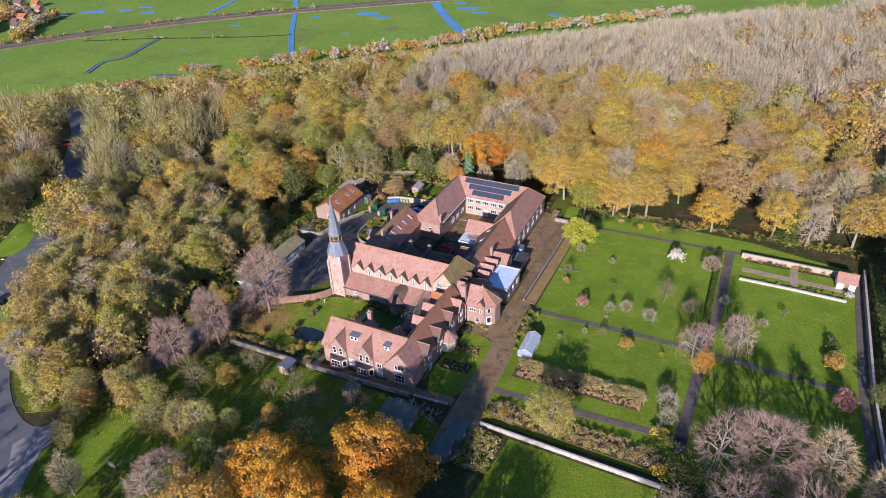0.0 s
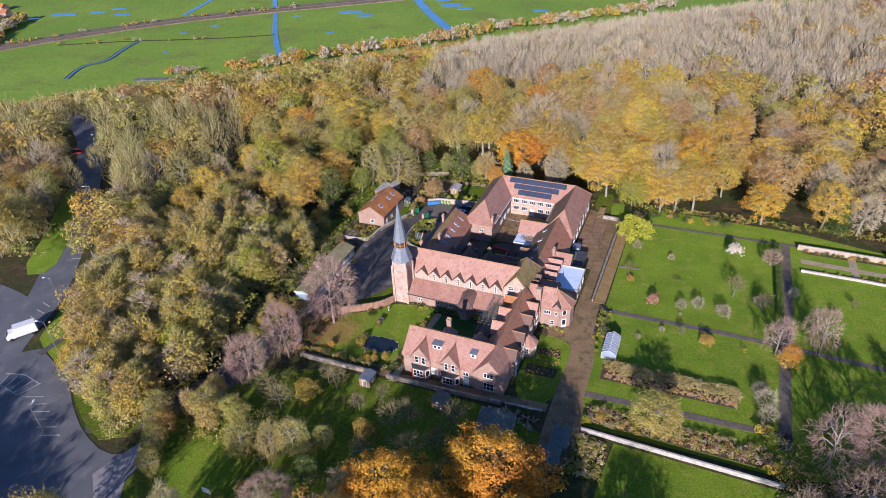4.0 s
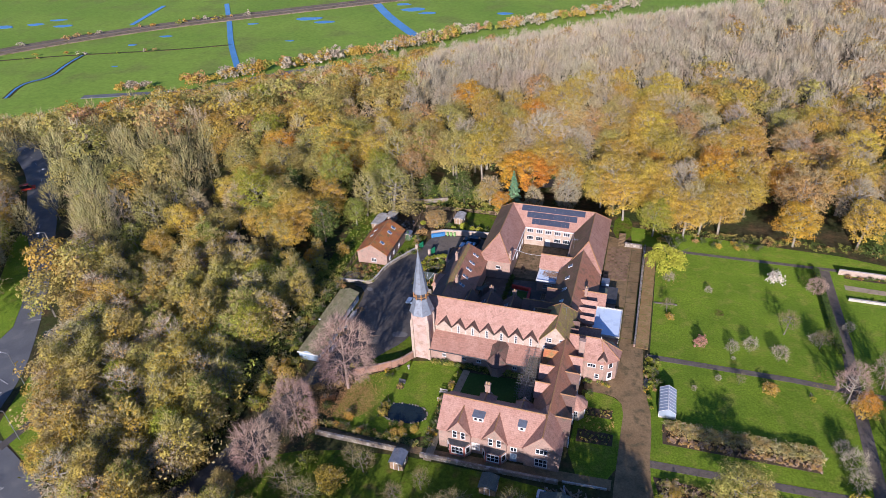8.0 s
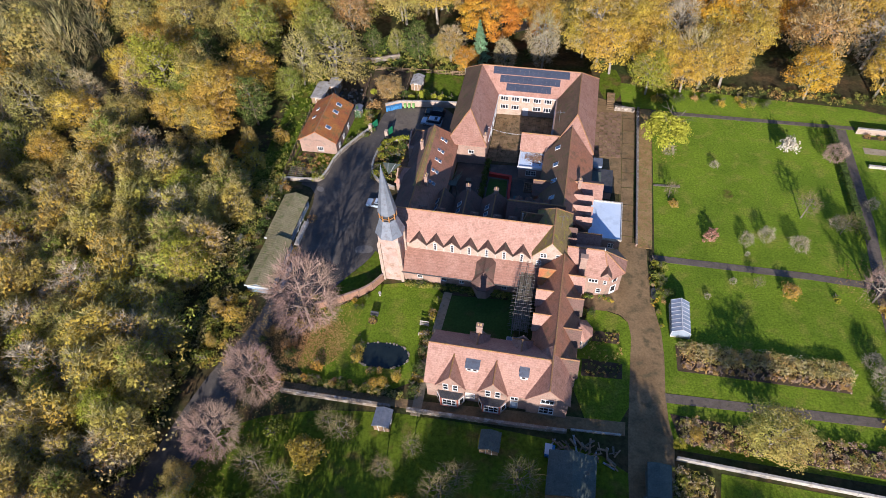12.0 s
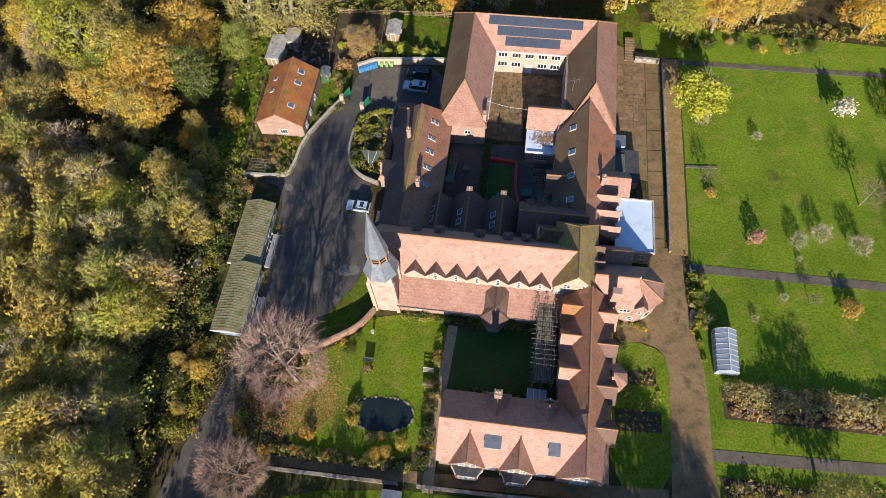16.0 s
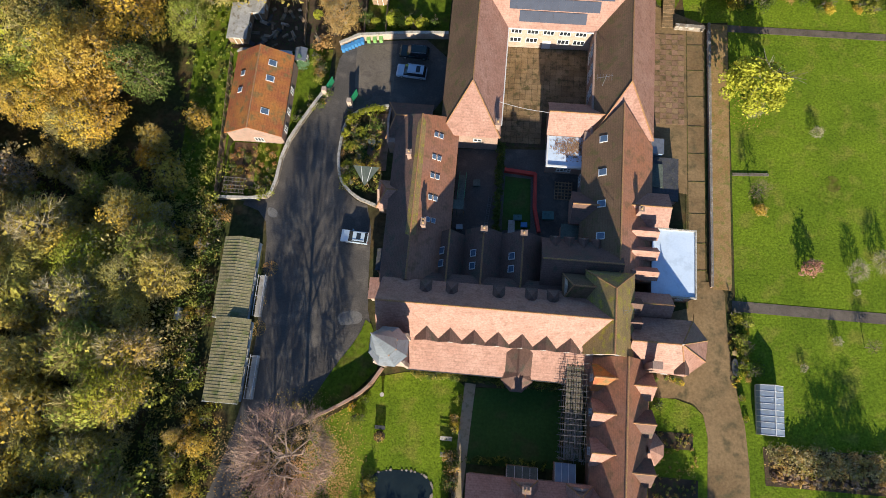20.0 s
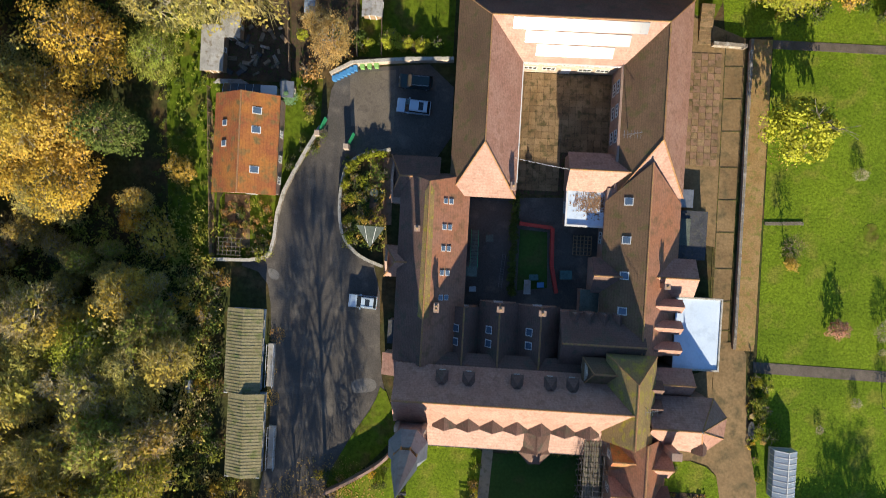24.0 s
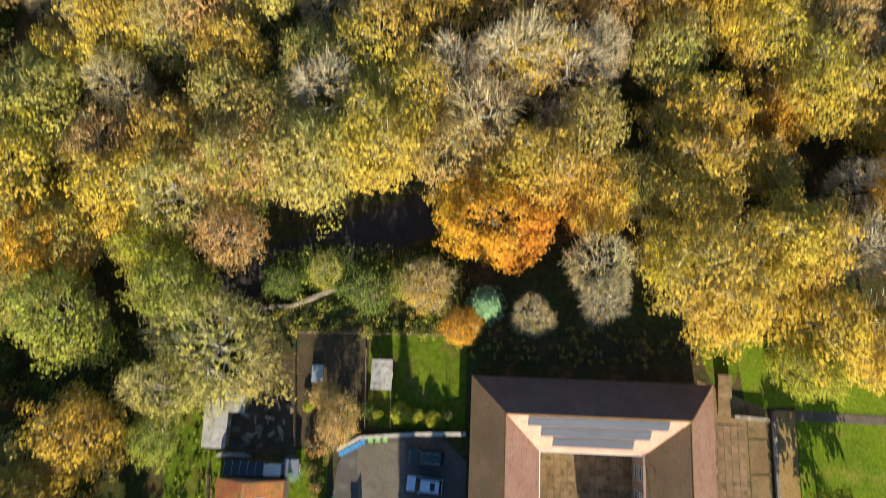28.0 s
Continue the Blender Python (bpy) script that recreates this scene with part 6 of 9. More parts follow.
def tris_mesh(name, groups):
    """groups: (triangle corners, material) pairs joined into one mesh."""
    me = bpy.data.meshes.new(name)
    v = np.concatenate([g[0] for g in groups])
    n = len(v) // 3
    me.vertices.add(3 * n)
    me.vertices.foreach_set("co", np.asarray(v, np.float32).ravel())
    me.loops.add(3 * n)
    me.loops.foreach_set("vertex_index", np.arange(3 * n, dtype=np.int32))
    me.polygons.add(n)
    me.polygons.foreach_set("loop_start", np.arange(0, 3 * n, 3, dtype=np.int32))
    me.update(calc_edges=True)
    for g in groups:
        me.materials.append(g[1])
    me.polygons.foreach_set("material_index", np.concatenate([np.full(len(g[0]) // 3, k, np.int32) for k, g in enumerate(groups)]))
    return me


def leaf_tris(r, c, nrm, size, jitter=1.0):
    n = len(c)
    d = nrm + jitter * rng_unit(r, n)
    d /= np.linalg.norm(d, axis=1)[:, None]
    u = np.cross(d, rng_unit(r, n))
    u /= np.linalg.norm(u, axis=1)[:, None] + 1e-9
    v = np.cross(d, u)
    s = (size * r.uniform(0.6, 1.4, n))[:, None]
    return np.stack([c - u * s - v * s * 0.5, c + u * s * 0.9 - v * s * 0.35, c + v * s * 0.9], 1).reshape(-1, 3)


def twig_tris(r, p, d, length, width):
    n = len(p)
    d = d / np.linalg.norm(d, axis=1)[:, None]
    L = (length * r.uniform(0.45, 1.4, n))[:, None]
    s = np.cross(d, rng_unit(r, n))
    s /= np.linalg.norm(s, axis=1)[:, None] + 1e-9
    return np.stack([p - s * width, p + s * width, p + d * L], 1).reshape(-1, 3)


def spread_dirs(r, n, zlo):
    """Directions spread evenly over the crown's dome, a little shaken."""
    k = np.arange(n) + 0.5
    z = zlo + (1 - zlo) * k / n
    a = k * 2.39996 + r.uniform(0, 6.28)
    d = np.stack([np.cos(a) * np.sqrt(1 - z * z), np.sin(a) * np.sqrt(1 - z * z), z], 1) + 0.5 / math.sqrt(n) * rng_unit(r, n)
    return d / np.linalg.norm(d, axis=1)[:, None]


def crown_tree(seed, h, r, zlo=-0.35, mid=0.5, billows=26, thin=1.0, rough=0.44, fine=170):
    """Limbs that fork three times out to a billowed dome. Returns segments, fine branches (from, to) and the dome's radius function."""
    g = np.random.default_rng(seed)
    zc = h * mid
    ax = np.array([r, r * g.uniform(0.86, 1.0), h - zc])
    cen = np.array([0, 0, zc])
    bil = spread_dirs(g, billows, zlo)
    bw = g.uniform(0.55, 1.15, billows)

    def reach(d):
        c = np.clip(d @ bil.T, -1, 1)
        return 1 - rough + rough * (bw * np.exp(-(np.arccos(c) / 0.42) ** 2)).max(1)

    trunk_top = np.array([g.uniform(-0.5, 0.5), g.uniform(-0.5, 0.5), h * 0.66])
    tr = h * 0.017
    seg = [((0, 0, -0.4), trunk_top, tr * 1.2, tr * 0.55)]
    d1, d2, d3 = spread_dirs(g, 9, max(zlo, -0.1)), spread_dirs(g, 40, zlo), spread_dirs(g, fine, zlo)
    p1 = cen + d1 * ax * 0.42 * g.uniform(0.8, 1.2, (9, 1))
    p2 = cen + d2 * ax * (reach(d2) * g.uniform(0.62, 0.8, 40))[:, None]
    p3 = cen + d3 * ax * (reach(d3) * g.uniform(0.84, 1.0, fine))[:, None]
    for d, p in zip(d1, p1):
        f = 0.42 + 0.5 * max(d[2], 0)
        seg.append((trunk_top * f, p, tr * 0.5 * thin, tr * 0.27 * thin))
    for p in p2:
        k = np.argmin(((p1 - p) ** 2).sum(1))
        seg.append((p1[k], p, tr * 0.26 * thin, tr * 0.1 * thin))
    k3 = np.array([np.argmin(((p2 - p) ** 2).sum(1)) for p in p3])
    q3 = p1[[np.argmin(((p1 - p2[k]) ** 2).sum(1)) for k in k3]]
    f = g.uniform(0.55, 1.0, (fine, 1))
    start = q3 * (1 - f) + p2[k3] * f
    return seg, start, p3, d3, cen, ax, reach


def crown_cloud(seed, tree, n_twig, wt, lt, n_leaf, sl, depth=0.14, shake=0.75, stout=1.7, up=0.25):
    """Twigs along the fine branches and leaves in billows on the dome."""
    g = np.random.default_rng(seed + 500)
    seg, a, b, d3, cen, ax, reach = tree
    tw = [twig_tris(g, a, b - a, np.linalg.norm(b - a, axis=1), wt * stout)]
    k = g.integers(0, len(a), n_twig)
    f = g.uniform(0.25, 1.0, (n_twig, 1))
    way = 0.55 * (b[k] - a[k]) / np.linalg.norm(b[k] - a[k], axis=1)[:, None] + 0.45 * d3[k] + 0.8 * rng_unit(g, n_twig) + np.array([0, 0, up])
    tw.append(twig_tris(g, a[k] * (1 - f) + b[k] * f, way, np.full(n_twig, lt), wt))
    lf = None
    if n_leaf:
        bunch = g.uniform(0.08, 1.0, len(b))
        k = g.choice(len(b), n_leaf, p=bunch / bunch.sum())
        out = g.uniform(1.0 - depth * 1.5, 1.07, len(b))
        knot = cen + d3 * ax * (reach(d3) * out)[:, None]
        wide = 1.15 * math.sqrt(2 * math.pi * (1 - d3[:, 2].min()) / 2 / len(b)) * ax[0] * (0.6 + 0.6 * bunch)
        q = rng_unit(g, n_leaf)
        q[:, 2] = np.where(q[:, 2] < -0.25, -q[:, 2], q[:, 2])
        c = knot[k] + q * (wide[k] * g.uniform(0.35, 1.0, n_leaf))[:, None] * np.array([1, 1, 0.62])
        lf = leaf_tris(g, c, q + 0.5 * d3[k] + np.array([0, 0, 0.3]), np.full(n_leaf, sl), shake)
    return np.concatenate(tw), lf


PROTO = {}


def tree_proto(key, kind, name, label, category, leafkey, bark, h, r, seed, n=1300, size=0.36, twigs=0, twigkey="twig", wt=0.03, lt=1.1, **kw):
    """Meshes of one kind of tree, shared by all trees of that kind."""
    if kind == "leafy":
        seg, tips = limbs(seed, h * 0.85, r, 2)
        sk = skeleton_mesh("trunk", seg, bark)
        cr = quads_mesh("crown", leafy(seed, h, r, n, size, **kw), LEAVES[leafkey])
    elif kind == "crown":
        tree = crown_tree(seed, h, r, **kw)
        sk = skeleton_mesh("trunk", [(Vector(p), Vector(q), a, b) for p, q, a, b in tree[0]], bark)
        tw, lf = crown_cloud(seed, tree, twigs, wt, lt, n, size, depth=0.22 if h < 12 or h > 15.9 else 0.16, up=0.25, stout=1.9 if n < 1000 else 1.7)
        cr = tris_mesh("crown", [(tw, LEAVES[twigkey])] + ([(lf, LEAVES[leafkey])] if n else []))
    elif kind == "conifer":
        sk = skeleton_mesh("trunk", [(Vector((0, 0, -0.3)), Vector((0, 0, h * 0.9)), h * 0.018, 0.03)], bark)
        cr = quads_mesh("crown", conifer(seed, h, r, n, size), LEAVES[leafkey])
    PROTO[key] = (name, sk, cr, label, category)


def plant(key, x, y, s=1.0, rz=None, label=None, group="", z=None, sz=None):
    name, sk, cr, lab, cat = PROTO[key]
    o = new(name)
    o.empty_display_size = 0.3
    tagged(o, label or lab, cat, group)
    for n_, me in (("trunk", sk), ("crown", cr)):
        c = new(n_, me)
        c.parent = o
    rz = random.uniform(0, 360) if rz is None else rz
    u = random.uniform(0.88, 1.14)
    o.matrix_basis = pose(x, y, land(x, y) if z is None else z, random.uniform(-4, 4), random.uniform(-4, 4), rz) @ Matrix.Diagonal((s * u, s / u, sz or s * random.uniform(0.92, 1.1), 1))
    return o


for i, (lk, nm, n, tk) in enumerate([("ochre", "ochre", 4400, "twig"), ("ochre", "ochre", 3000, "twig"), ("olive", "olive-brown", 3900, "moss_twig"), ("olive", "olive-brown", 2900, "moss_twig"), ("orange", "orange", 4300, "twig"), ("green", "yellow-green", 4000, "moss_twig"), ("gold", "golden", 4400, "twig"), ("brown", "russet-brown", 2900, "twig"), ("moss_green", "mossy green", 4200, "moss_twig")]):
    tree_proto("wood_%s_%d" % (lk, i), "crown", "oak_tree", "tall woodland oak in thinning %s autumn leaf" % nm, "tree", lk, PALE_BARK, 16.0, 7.0, 40 + i, int(n * 1.55), 0.185, 1500, tk, 0.03, 1.2, zlo=-0.6, billows=10 + i, thin=1.3, fine=150)
for i, lk in enumerate(["twig", "grey_twig", "moss_twig", "moss_twig", "grey_twig", "twig"]):
    tree_proto("bare_%s_%d" % (lk, i), "crown", "bare_tree", "tall leafless woodland tree with pale grey-tan twigs" if "moss" not in lk else "twiggy woodland tree tinged with moss and lichen", "tree", ("olive" if i == 2 else "green") if "moss" in lk else "brown", PALE_BARK, 15.5, 4.9 + 0.25 * i, 70 + i, 1900 if "moss" in lk else 260, 0.17, 2800, lk, 0.034, 1.2, zlo=-0.85 if "moss" in lk else -0.6, mid=0.42, billows=6 + i, thin=1.35, rough=0.34, fine=230)
for i, (lk, tk) in enumerate([("willow", "sallow_twig"), ("moss_green", "sallow_twig"), ("willow", "twig"), ("ochre", "sallow_twig"), ("brown", "grey_twig")]):
    tree_proto("young_%d" % i, "crown", "young_tree", "young mossy tree in the dense thicket", "tree", lk, PALE_BARK, 11.5, 3.4 + 0.2 * i, 110 + i, (1500, 2300, 1200, 2100, 250)[i], 0.19, 2300, tk, 0.042, 1.15, zlo=-0.85, mid=0.42, billows=6 + i, thin=1.7, fine=90, rough=0.4)
tree_proto("ivy", "crown", "ivy_clad_tree", "ivy-clad dark green tree at the wood edge", "tree", "dark", BARK, 12.0, 3.7, 90, 4200, 0.14, 300, "moss_twig", 0.03, 0.7, zlo=-0.85, mid=0.45, billows=12, rough=0.3)
tree_proto("purple", "crown", "bare_tree", "spreading leafless tree with reddish twigs beside the lane", "tree", "brown", PINK_BARK, 14.5, 7.4, 21, 0, 0.2, 7600, "purple_twig", 0.022, 1.3, zlo=-0.7, mid=0.46, billows=12, rough=0.3, fine=380)
tree_proto("sparse", "crown", "bare_tree", "spreading leafless garden tree with open pale limbs", "tree", "brown", PALE_BARK, 14.5, 7.4, 24, 0, 0.2, 2300, "purple_twig", 0.024, 1.4, zlo=-0.45, mid=0.42, billows=9, thin=1.3, rough=0.4, fine=210)
tree_proto("bigoak", "crown", "oak_tree", "broad oak in dense orange-gold autumn leaf", "tree", "orange", BARK, 13.0, 6.8, 31, 14000, 0.165, 700, "twig", 0.03, 1.0, billows=34, mid=0.45)
tree_proto("goldround", "leafy", "ornamental_tree", "round-headed tree in bright yellow-green leaf", "tree", "lime", BARK, 8.0, 4.0, 32, 5200, 0.17, lobes=46, low=-0.3, lobe=0.27)
tree_proto("conifer", "conifer", "conifer_tree", "slender bluish-green conifer behind the quadrangle", "tree", "bluegreen", BARK, 13.0, 2.6, 33, 2600, 0.2)
tree_proto("cedar", "conifer", "conifer_tree", "dark spreading cedar-like conifer", "tree", "dark", BARK, 11.0, 5.0, 34, 3000, 0.26)
tree_proto("apple", "crown", "fruit_tree", "small leafless fruit tree on the lawn", "fruit tree", "brown", BARK, 4.6, 1.9, 35, 0, 0.1, 520, "dark_twig", 0.013, 0.65, zlo=-0.05, mid=0.4, billows=7, fine=120)
tree_proto("shrub_green", "leafy", "shrub", "rounded green garden shrub", "shrub", "moss_green", BARK, 2.2, 1.3, 36, 300, 0.155, low=-0.6)
tree_proto("shrub_dark", "leafy", "shrub", "dark evergreen garden shrub", "shrub", "dark", BARK, 2.4, 1.4, 37, 300, 0.155, low=-0.6)
tree_proto("shrub_brown", "leafy", "shrub", "brownish autumn garden shrub", "shrub", "brown", BARK, 2.0, 1.3, 38, 280, 0.145, low=-0.6)
tree_proto("shrub_gold", "leafy", "shrub", "golden autumn garden shrub", "shrub", "gold", BARK, 2.0, 1.2, 39, 280, 0.145, low=-0.6)
tree_proto("bush_pale", "crown", "shrub", "pale leafless garden bush of fine twigs", "shrub", "brown", BARK, 4.0, 2.1, 51, 0, 0.1, 1000, "grey_twig", 0.016, 0.7, zlo=-0.3, mid=0.3, billows=9)
tree_proto("bush_pink", "crown", "shrub", "rounded pinkish-red autumn bush on the lawn", "shrub", "pink", BARK, 3.4, 1.7, 52, 1000, 0.1, 500, "purple_twig", 0.016, 0.4, zlo=-0.4, mid=0.3, billows=12)
tree_proto("bush_orange", "crown", "shrub", "low orange-olive autumn bush on the lawn", "shrub", "ochre", BARK, 2.6, 2.2, 53, 1000, 0.12, 300, "twig", 0.016, 0.4, zlo=-0.3, mid=0.3, billows=9)
tree_proto("ball", "leafy", "topiary_ball", "clipped round yellow-green topiary ball", "topiary", "green", BARK, 2.0, 1.05, 54, 900, 0.08, low=-0.6, lobes=60, lobe=0.2)
tree_proto("pampas", "leafy", "pampas_grass", "clump of pampas grass with white plumes", "pampas grass", "white", BARK, 2.8, 1.5, 30, 520, 0.16, low=-0.4)
random.seed(11)

# prominent trees
plant("purple", -92.6, 89.8, 1.02, sz=1.38)
plant("purple", -95.4, 75.6, 0.66, sz=1.22)
plant("purple", -98.6, 66.2, 0.64, sz=1.05)
# The last two oaks are added to shade the drive and front lawn
for x, y, s, sz in ((-57.2, 48.2, 1.02, 1.15), (-42.0, 56.6, 1.25, 1.2), (-34.5, 46, 1.0, 1.3), (-49, 43, 1.0, 1.3)):
    plant("bigoak", x, y, s, sz=sz)
plant("goldround", -32.4, 147.0, 1.3)
plant("conifer", -76.2, 172.8, 1.4, sz=1.05)
plant("bigoak", -75.2, 184.4, 1.2, label="round orange oak behind the quadrangle")
plant("wood_orange_4", -79.5, 169.5, 0.5, label="small orange autumn tree behind the quadrangle")
plant("cedar", 17.5, 169, 1.0)
plant("bare_twig_0", -69.8, 171.4, 0.78)
plant("bare_grey_twig_1", -61.0, 173.6, 0.85)
plant("ivy", -92.2, 173.6, 1.05)
# Two small trees added south of the wood lane to shade it
plant("ivy", -104.5, 174.6, 0.75)
plant("bare_moss_twig_3", -98.6, 176.4, 0.55)
plant("wood_olive_2", -101.5, 193, 1.0, label="tall tree leaning over the shaded wood lane")
plant("bare_moss_twig_3", -110.5, 190.5, 1.2, label="tall tree leaning over the shaded wood lane")
plant("wood_ochre_0", -92, 200, 1.0, label="tall tree leaning over the shaded wood lane")
plant("bare_twig_5", -84.2, 174.4, 0.8)
plant("bare_moss_twig_3", -87.6, 175.0, 0.5)
for x, y, k, s in ((-106.5, 198, "wood_olive_3", 1.05), (-95, 197, "bare_moss_twig_2", 1.2), (-86, 201, "wood_ochre_1", 1.0), (-119, 185, "bare_moss_twig_2", 1.25), (-137, 179, "bigoak", 1.15), (-127, 186, "wood_gold_6", 1.1), (-74, 204, "bare_grey_twig_1", 1.45), (-66, 205, "bare_grey_twig_4", 1.3), (-62, 186, "wood_orange_4", 0.7)):
    plant(k, x, y, s, label="tall tree leaning over the shaded wood lane")
plant("wood_green_5", -36, 166, 0.8)
plant("wood_gold_6", -28, 168, 0.85)
plant("wood_brown_7", -95.4, 156.6, 0.55, sz=0.42, label="russet autumn tree beside the car park wall")
plant("wood_brown_7", -97.6, 159.4, 0.36, sz=0.3, label="small russet tree in the allotment")
plant("shrub_brown", -98.4, 152.4, 1.3)
plant("wood_orange_4", -122.5, 130.5, 0.32, label="small orange shrub in the shaded clearing")
plant("bush_orange", -116.4, 138.0, 1.3)
for x_, y_, s_ in ((-87.3, 157.6, 0.44), (-85.2, 157.2, 0.3), (-83.0, 157.0, 0.34), (-90.6, 157.2, 0.22), (-100.2, 158.0, 0.25)):
    plant("goldround", x_, y_, s_, label="round yellow-green garden bush behind the car park wall")
for x, y, s, sz in ((1.2, 110.4, 0.5, 0.75), (2.4, 114.0, 0.4, 0.62), (9.6, 113.4, 0.48, 1.0), (8.2, 116.2, 0.36, 0.8)):
    plant("sparse", x, y, s * 1.15, sz=sz, label="leafless garden tree with reddish twigs on the lawn")
plant("wood_orange_4", 3.6, 108.4, 0.36, label="small orange autumn tree at the path crossing")
for x, y, s in ((8.5, 83, 0.95), (16, 84.5, 1.0), (25, 85.5, 1.05), (32, 82, 0.9), (12, 72, 0.95), (22, 73, 0.95), (33, 70, 0.9), (3, 64, 0.9), (14, 60, 0.9), (27, 60, 0.9)):
    plant(random.choice(["sparse", "purple", "bare_twig_0"]), x, y, s, label="leafless tree in the belt behind the garden")
plant("wood_olive_2", -20.0, 79.6, 0.8, sz=0.7, label="small thin-leaved tree in the kitchen garden border")
# Trees added below the camera's view to throw shade over the workshop
for x, y, s in ((-48, 38, 1.0), (-34, 40, 1.05), (-27, 34, 1.0), (-41, 32, 1.0), (-62, 36, 1.0), (-20, 40, 0.9)):
    plant(random.choice(["wood_ochre_0", "wood_olive_2"]), x, y, s, label="tall tree shading the workshop from the south")
plant("bare_moss_twig_3", -104.0, 46, 0.5)
plant("bare_moss_twig_3", -99.5, 55, 0.65)
plant("bare_twig_5", -64, 46, 0.75)
plant("bare_grey_twig_4", -75, 38, 0.7)
plant("bare_twig_0", -90, 34, 0.7)
plant("wood_brown_7", -62, 45.5, 0.55)
# Row added mostly out of view, only for its shadows on the orchard
for x, y in ((-68, 28), (-55, 30), (-47, 34), (-84, 22), (-36, 40), (-28, 30), (-104, 24), (-40, 26), (-16, 34)):
    plant(random.choice(["bare_moss_twig_2", "bare_twig_0", "wood_olive_3"]), x, y, 0.95, label="tall tree shading the orchard from the south")
# Two rows of unseen trees, added so that shadow covers the junction
for x, y in ((-97, 5), (-104, 1), (-90, 8), (-110, 2), (-160, 6), (-151, 3), (-143, 7), (-135, 2), (-128, 5), (-121, 3), (-114, -4), (-168, 8)):
    plant(random.choice(["wood_ochre_0", "wood_olive_2", "ivy"]), x, y, 1.0, label="tall tree shading the road junction from the south")
for x, y in ((-164, 14), (-155, 12), (-147, 15), (-139, 13), (-131, 12.5), (-124, 10), (-117, 8), (-160, 20), (-144, 22), (-134, 20)):
    plant(random.choice(["ivy", "wood_olive_2"]), x, y, 0.78, label="tree shading the road junction from the south")
plant("bare_moss_twig_2", -112.6, 165.4, 1.95, sz=0.95, label="big mossy leafless tree beside the allotments")
plant("wood_ochre_1", -84.5, 174.5, 0.6)
plant("wood_olive_3", -101.5, 60.0, 0.45)
for k, x, y, s in (("bush_pale", -31.4, 144.9, 0.8), ("bush_pale", -22.4, 141.8, 0.55), ("bush_orange", -30.9, 129.2, 0.6), ("apple", -31.6, 131.5, 1.1), ("bush_pink", -24.6, 121.0, 0.95), ("bush_pale", -18.2, 121, 0.85), ("bush_pale", -14.8, 122.4, 0.95), ("bush_pale", -9.3, 120.8, 1.0),
                   ("apple", -7.4, 129.2, 1.7), ("bush_pale", -1.7, 127.6, 0.85), ("apple", -1.0, 126.0, 1.3), ("purple", 0.9, 146.6, 0.36), ("bush_pale", 5.6, 133.8, 0.8), ("apple", 9.0, 112.5, 1.5), ("bush_orange", -12.2, 110.0, 1.0), ("apple", -17.6, 110.6, 0.7), ("bush_pale", -21.4, 111.0, 0.4), ("ball", -4.7, 109.6, 0.7)):
    plant(k, x, y, s)
for k, x, y, s in (("bush_pale", -1.2, 93.8, 1.3), ("bush_pale", -0.6, 90.6, 1.1), ("bush_pale", -2.0, 97.2, 0.9), ("shrub_gold", -1.4, 86.8, 1.3), ("shrub_green", -0.2, 84.8, 1.2), ("ball", -31.6, 78.6, 1.1), ("ball", -34.7, 113.0, 0.9), ("shrub_green", -34.3, 110.2, 0.8), ("bush_orange", -29.2, 80.6, 0.7),
                   ("bush_pale", -18.2, 118, 0.3), ("bush_pale", -26, 107, 0.35), ("apple", 18, 133, 0.7), ("bush_orange", 27.5, 121, 1.1), ("shrub_dark", 22, 115, 0.8), ("bush_pale", 14, 128, 0.7), ("shrub_dark", -32.4, 106.2, 0.9), ("shrub_green", -33.2, 112.6, 0.8), ("shrub_dark", -33.6, 109.5, 0.6)):
    plant(k, x, y, s)
for k, x, y, s in (("bare_moss_twig_2", -79.3, 54.0, 0.72), ("bare_moss_twig_3", -75.2, 57, 0.42), ("bush_orange", -84.9, 67.0, 1.5), ("apple", -81.0, 71.3, 1.5), ("bush_orange", -69.8, 62, 1.3), ("apple", -65.1, 64.6, 1.8), ("apple", -63.0, 67, 1.7), ("apple", -54.0, 68, 2.0), ("apple", -55.0, 62, 1.6), ("apple", -73.4, 67, 1.2), ("apple", -83.4, 72.0, 1.3),
                   ("apple", -58.6, 58.5, 2.2), ("apple", -66, 55.5, 1.7), ("apple", -88, 62, 1.8), ("shrub_green", -91.5, 70.5, 1.4), ("apple", -92, 64, 1.8), ("apple", -47.5, 62.5, 1.7), ("apple", -51, 56, 2.0), ("apple", -70, 70.5, 1.2), ("bush_orange", -42.6, 66.4, 1.2)):
    plant(k, x, y, s)
for x, y in ((-83.2, 86.6), (-83.0, 85.0), (-77.5, 81.2), (-79.0, 80.8), (-75.6, 82.6)):
    plant("bush_orange", x, y, 0.6, label="ochre shrub hanging over the pond edge")
plant("shrub_gold", -89.0, 82.2, 0.9)
plant("shrub_brown", -82.4, 92.8, 0.6, label="reddish shrub in a small bed in the lawn")
for x, y, k, s in ((-44.5, 173.5, "wood_gold_6", 1.0), (-34.0, 170.5, "wood_gold_6", 1.05), (-51.5, 180.0, "wood_gold_6", 0.85), (-24, 170, "wood_ochre_1", 1.0), (-49.5, 186, "wood_ochre_0", 1.0), (-39, 181, "wood_ochre_0", 1.1)):
    plant(k, x, y, s, label="spreading golden oak at the wood edge")
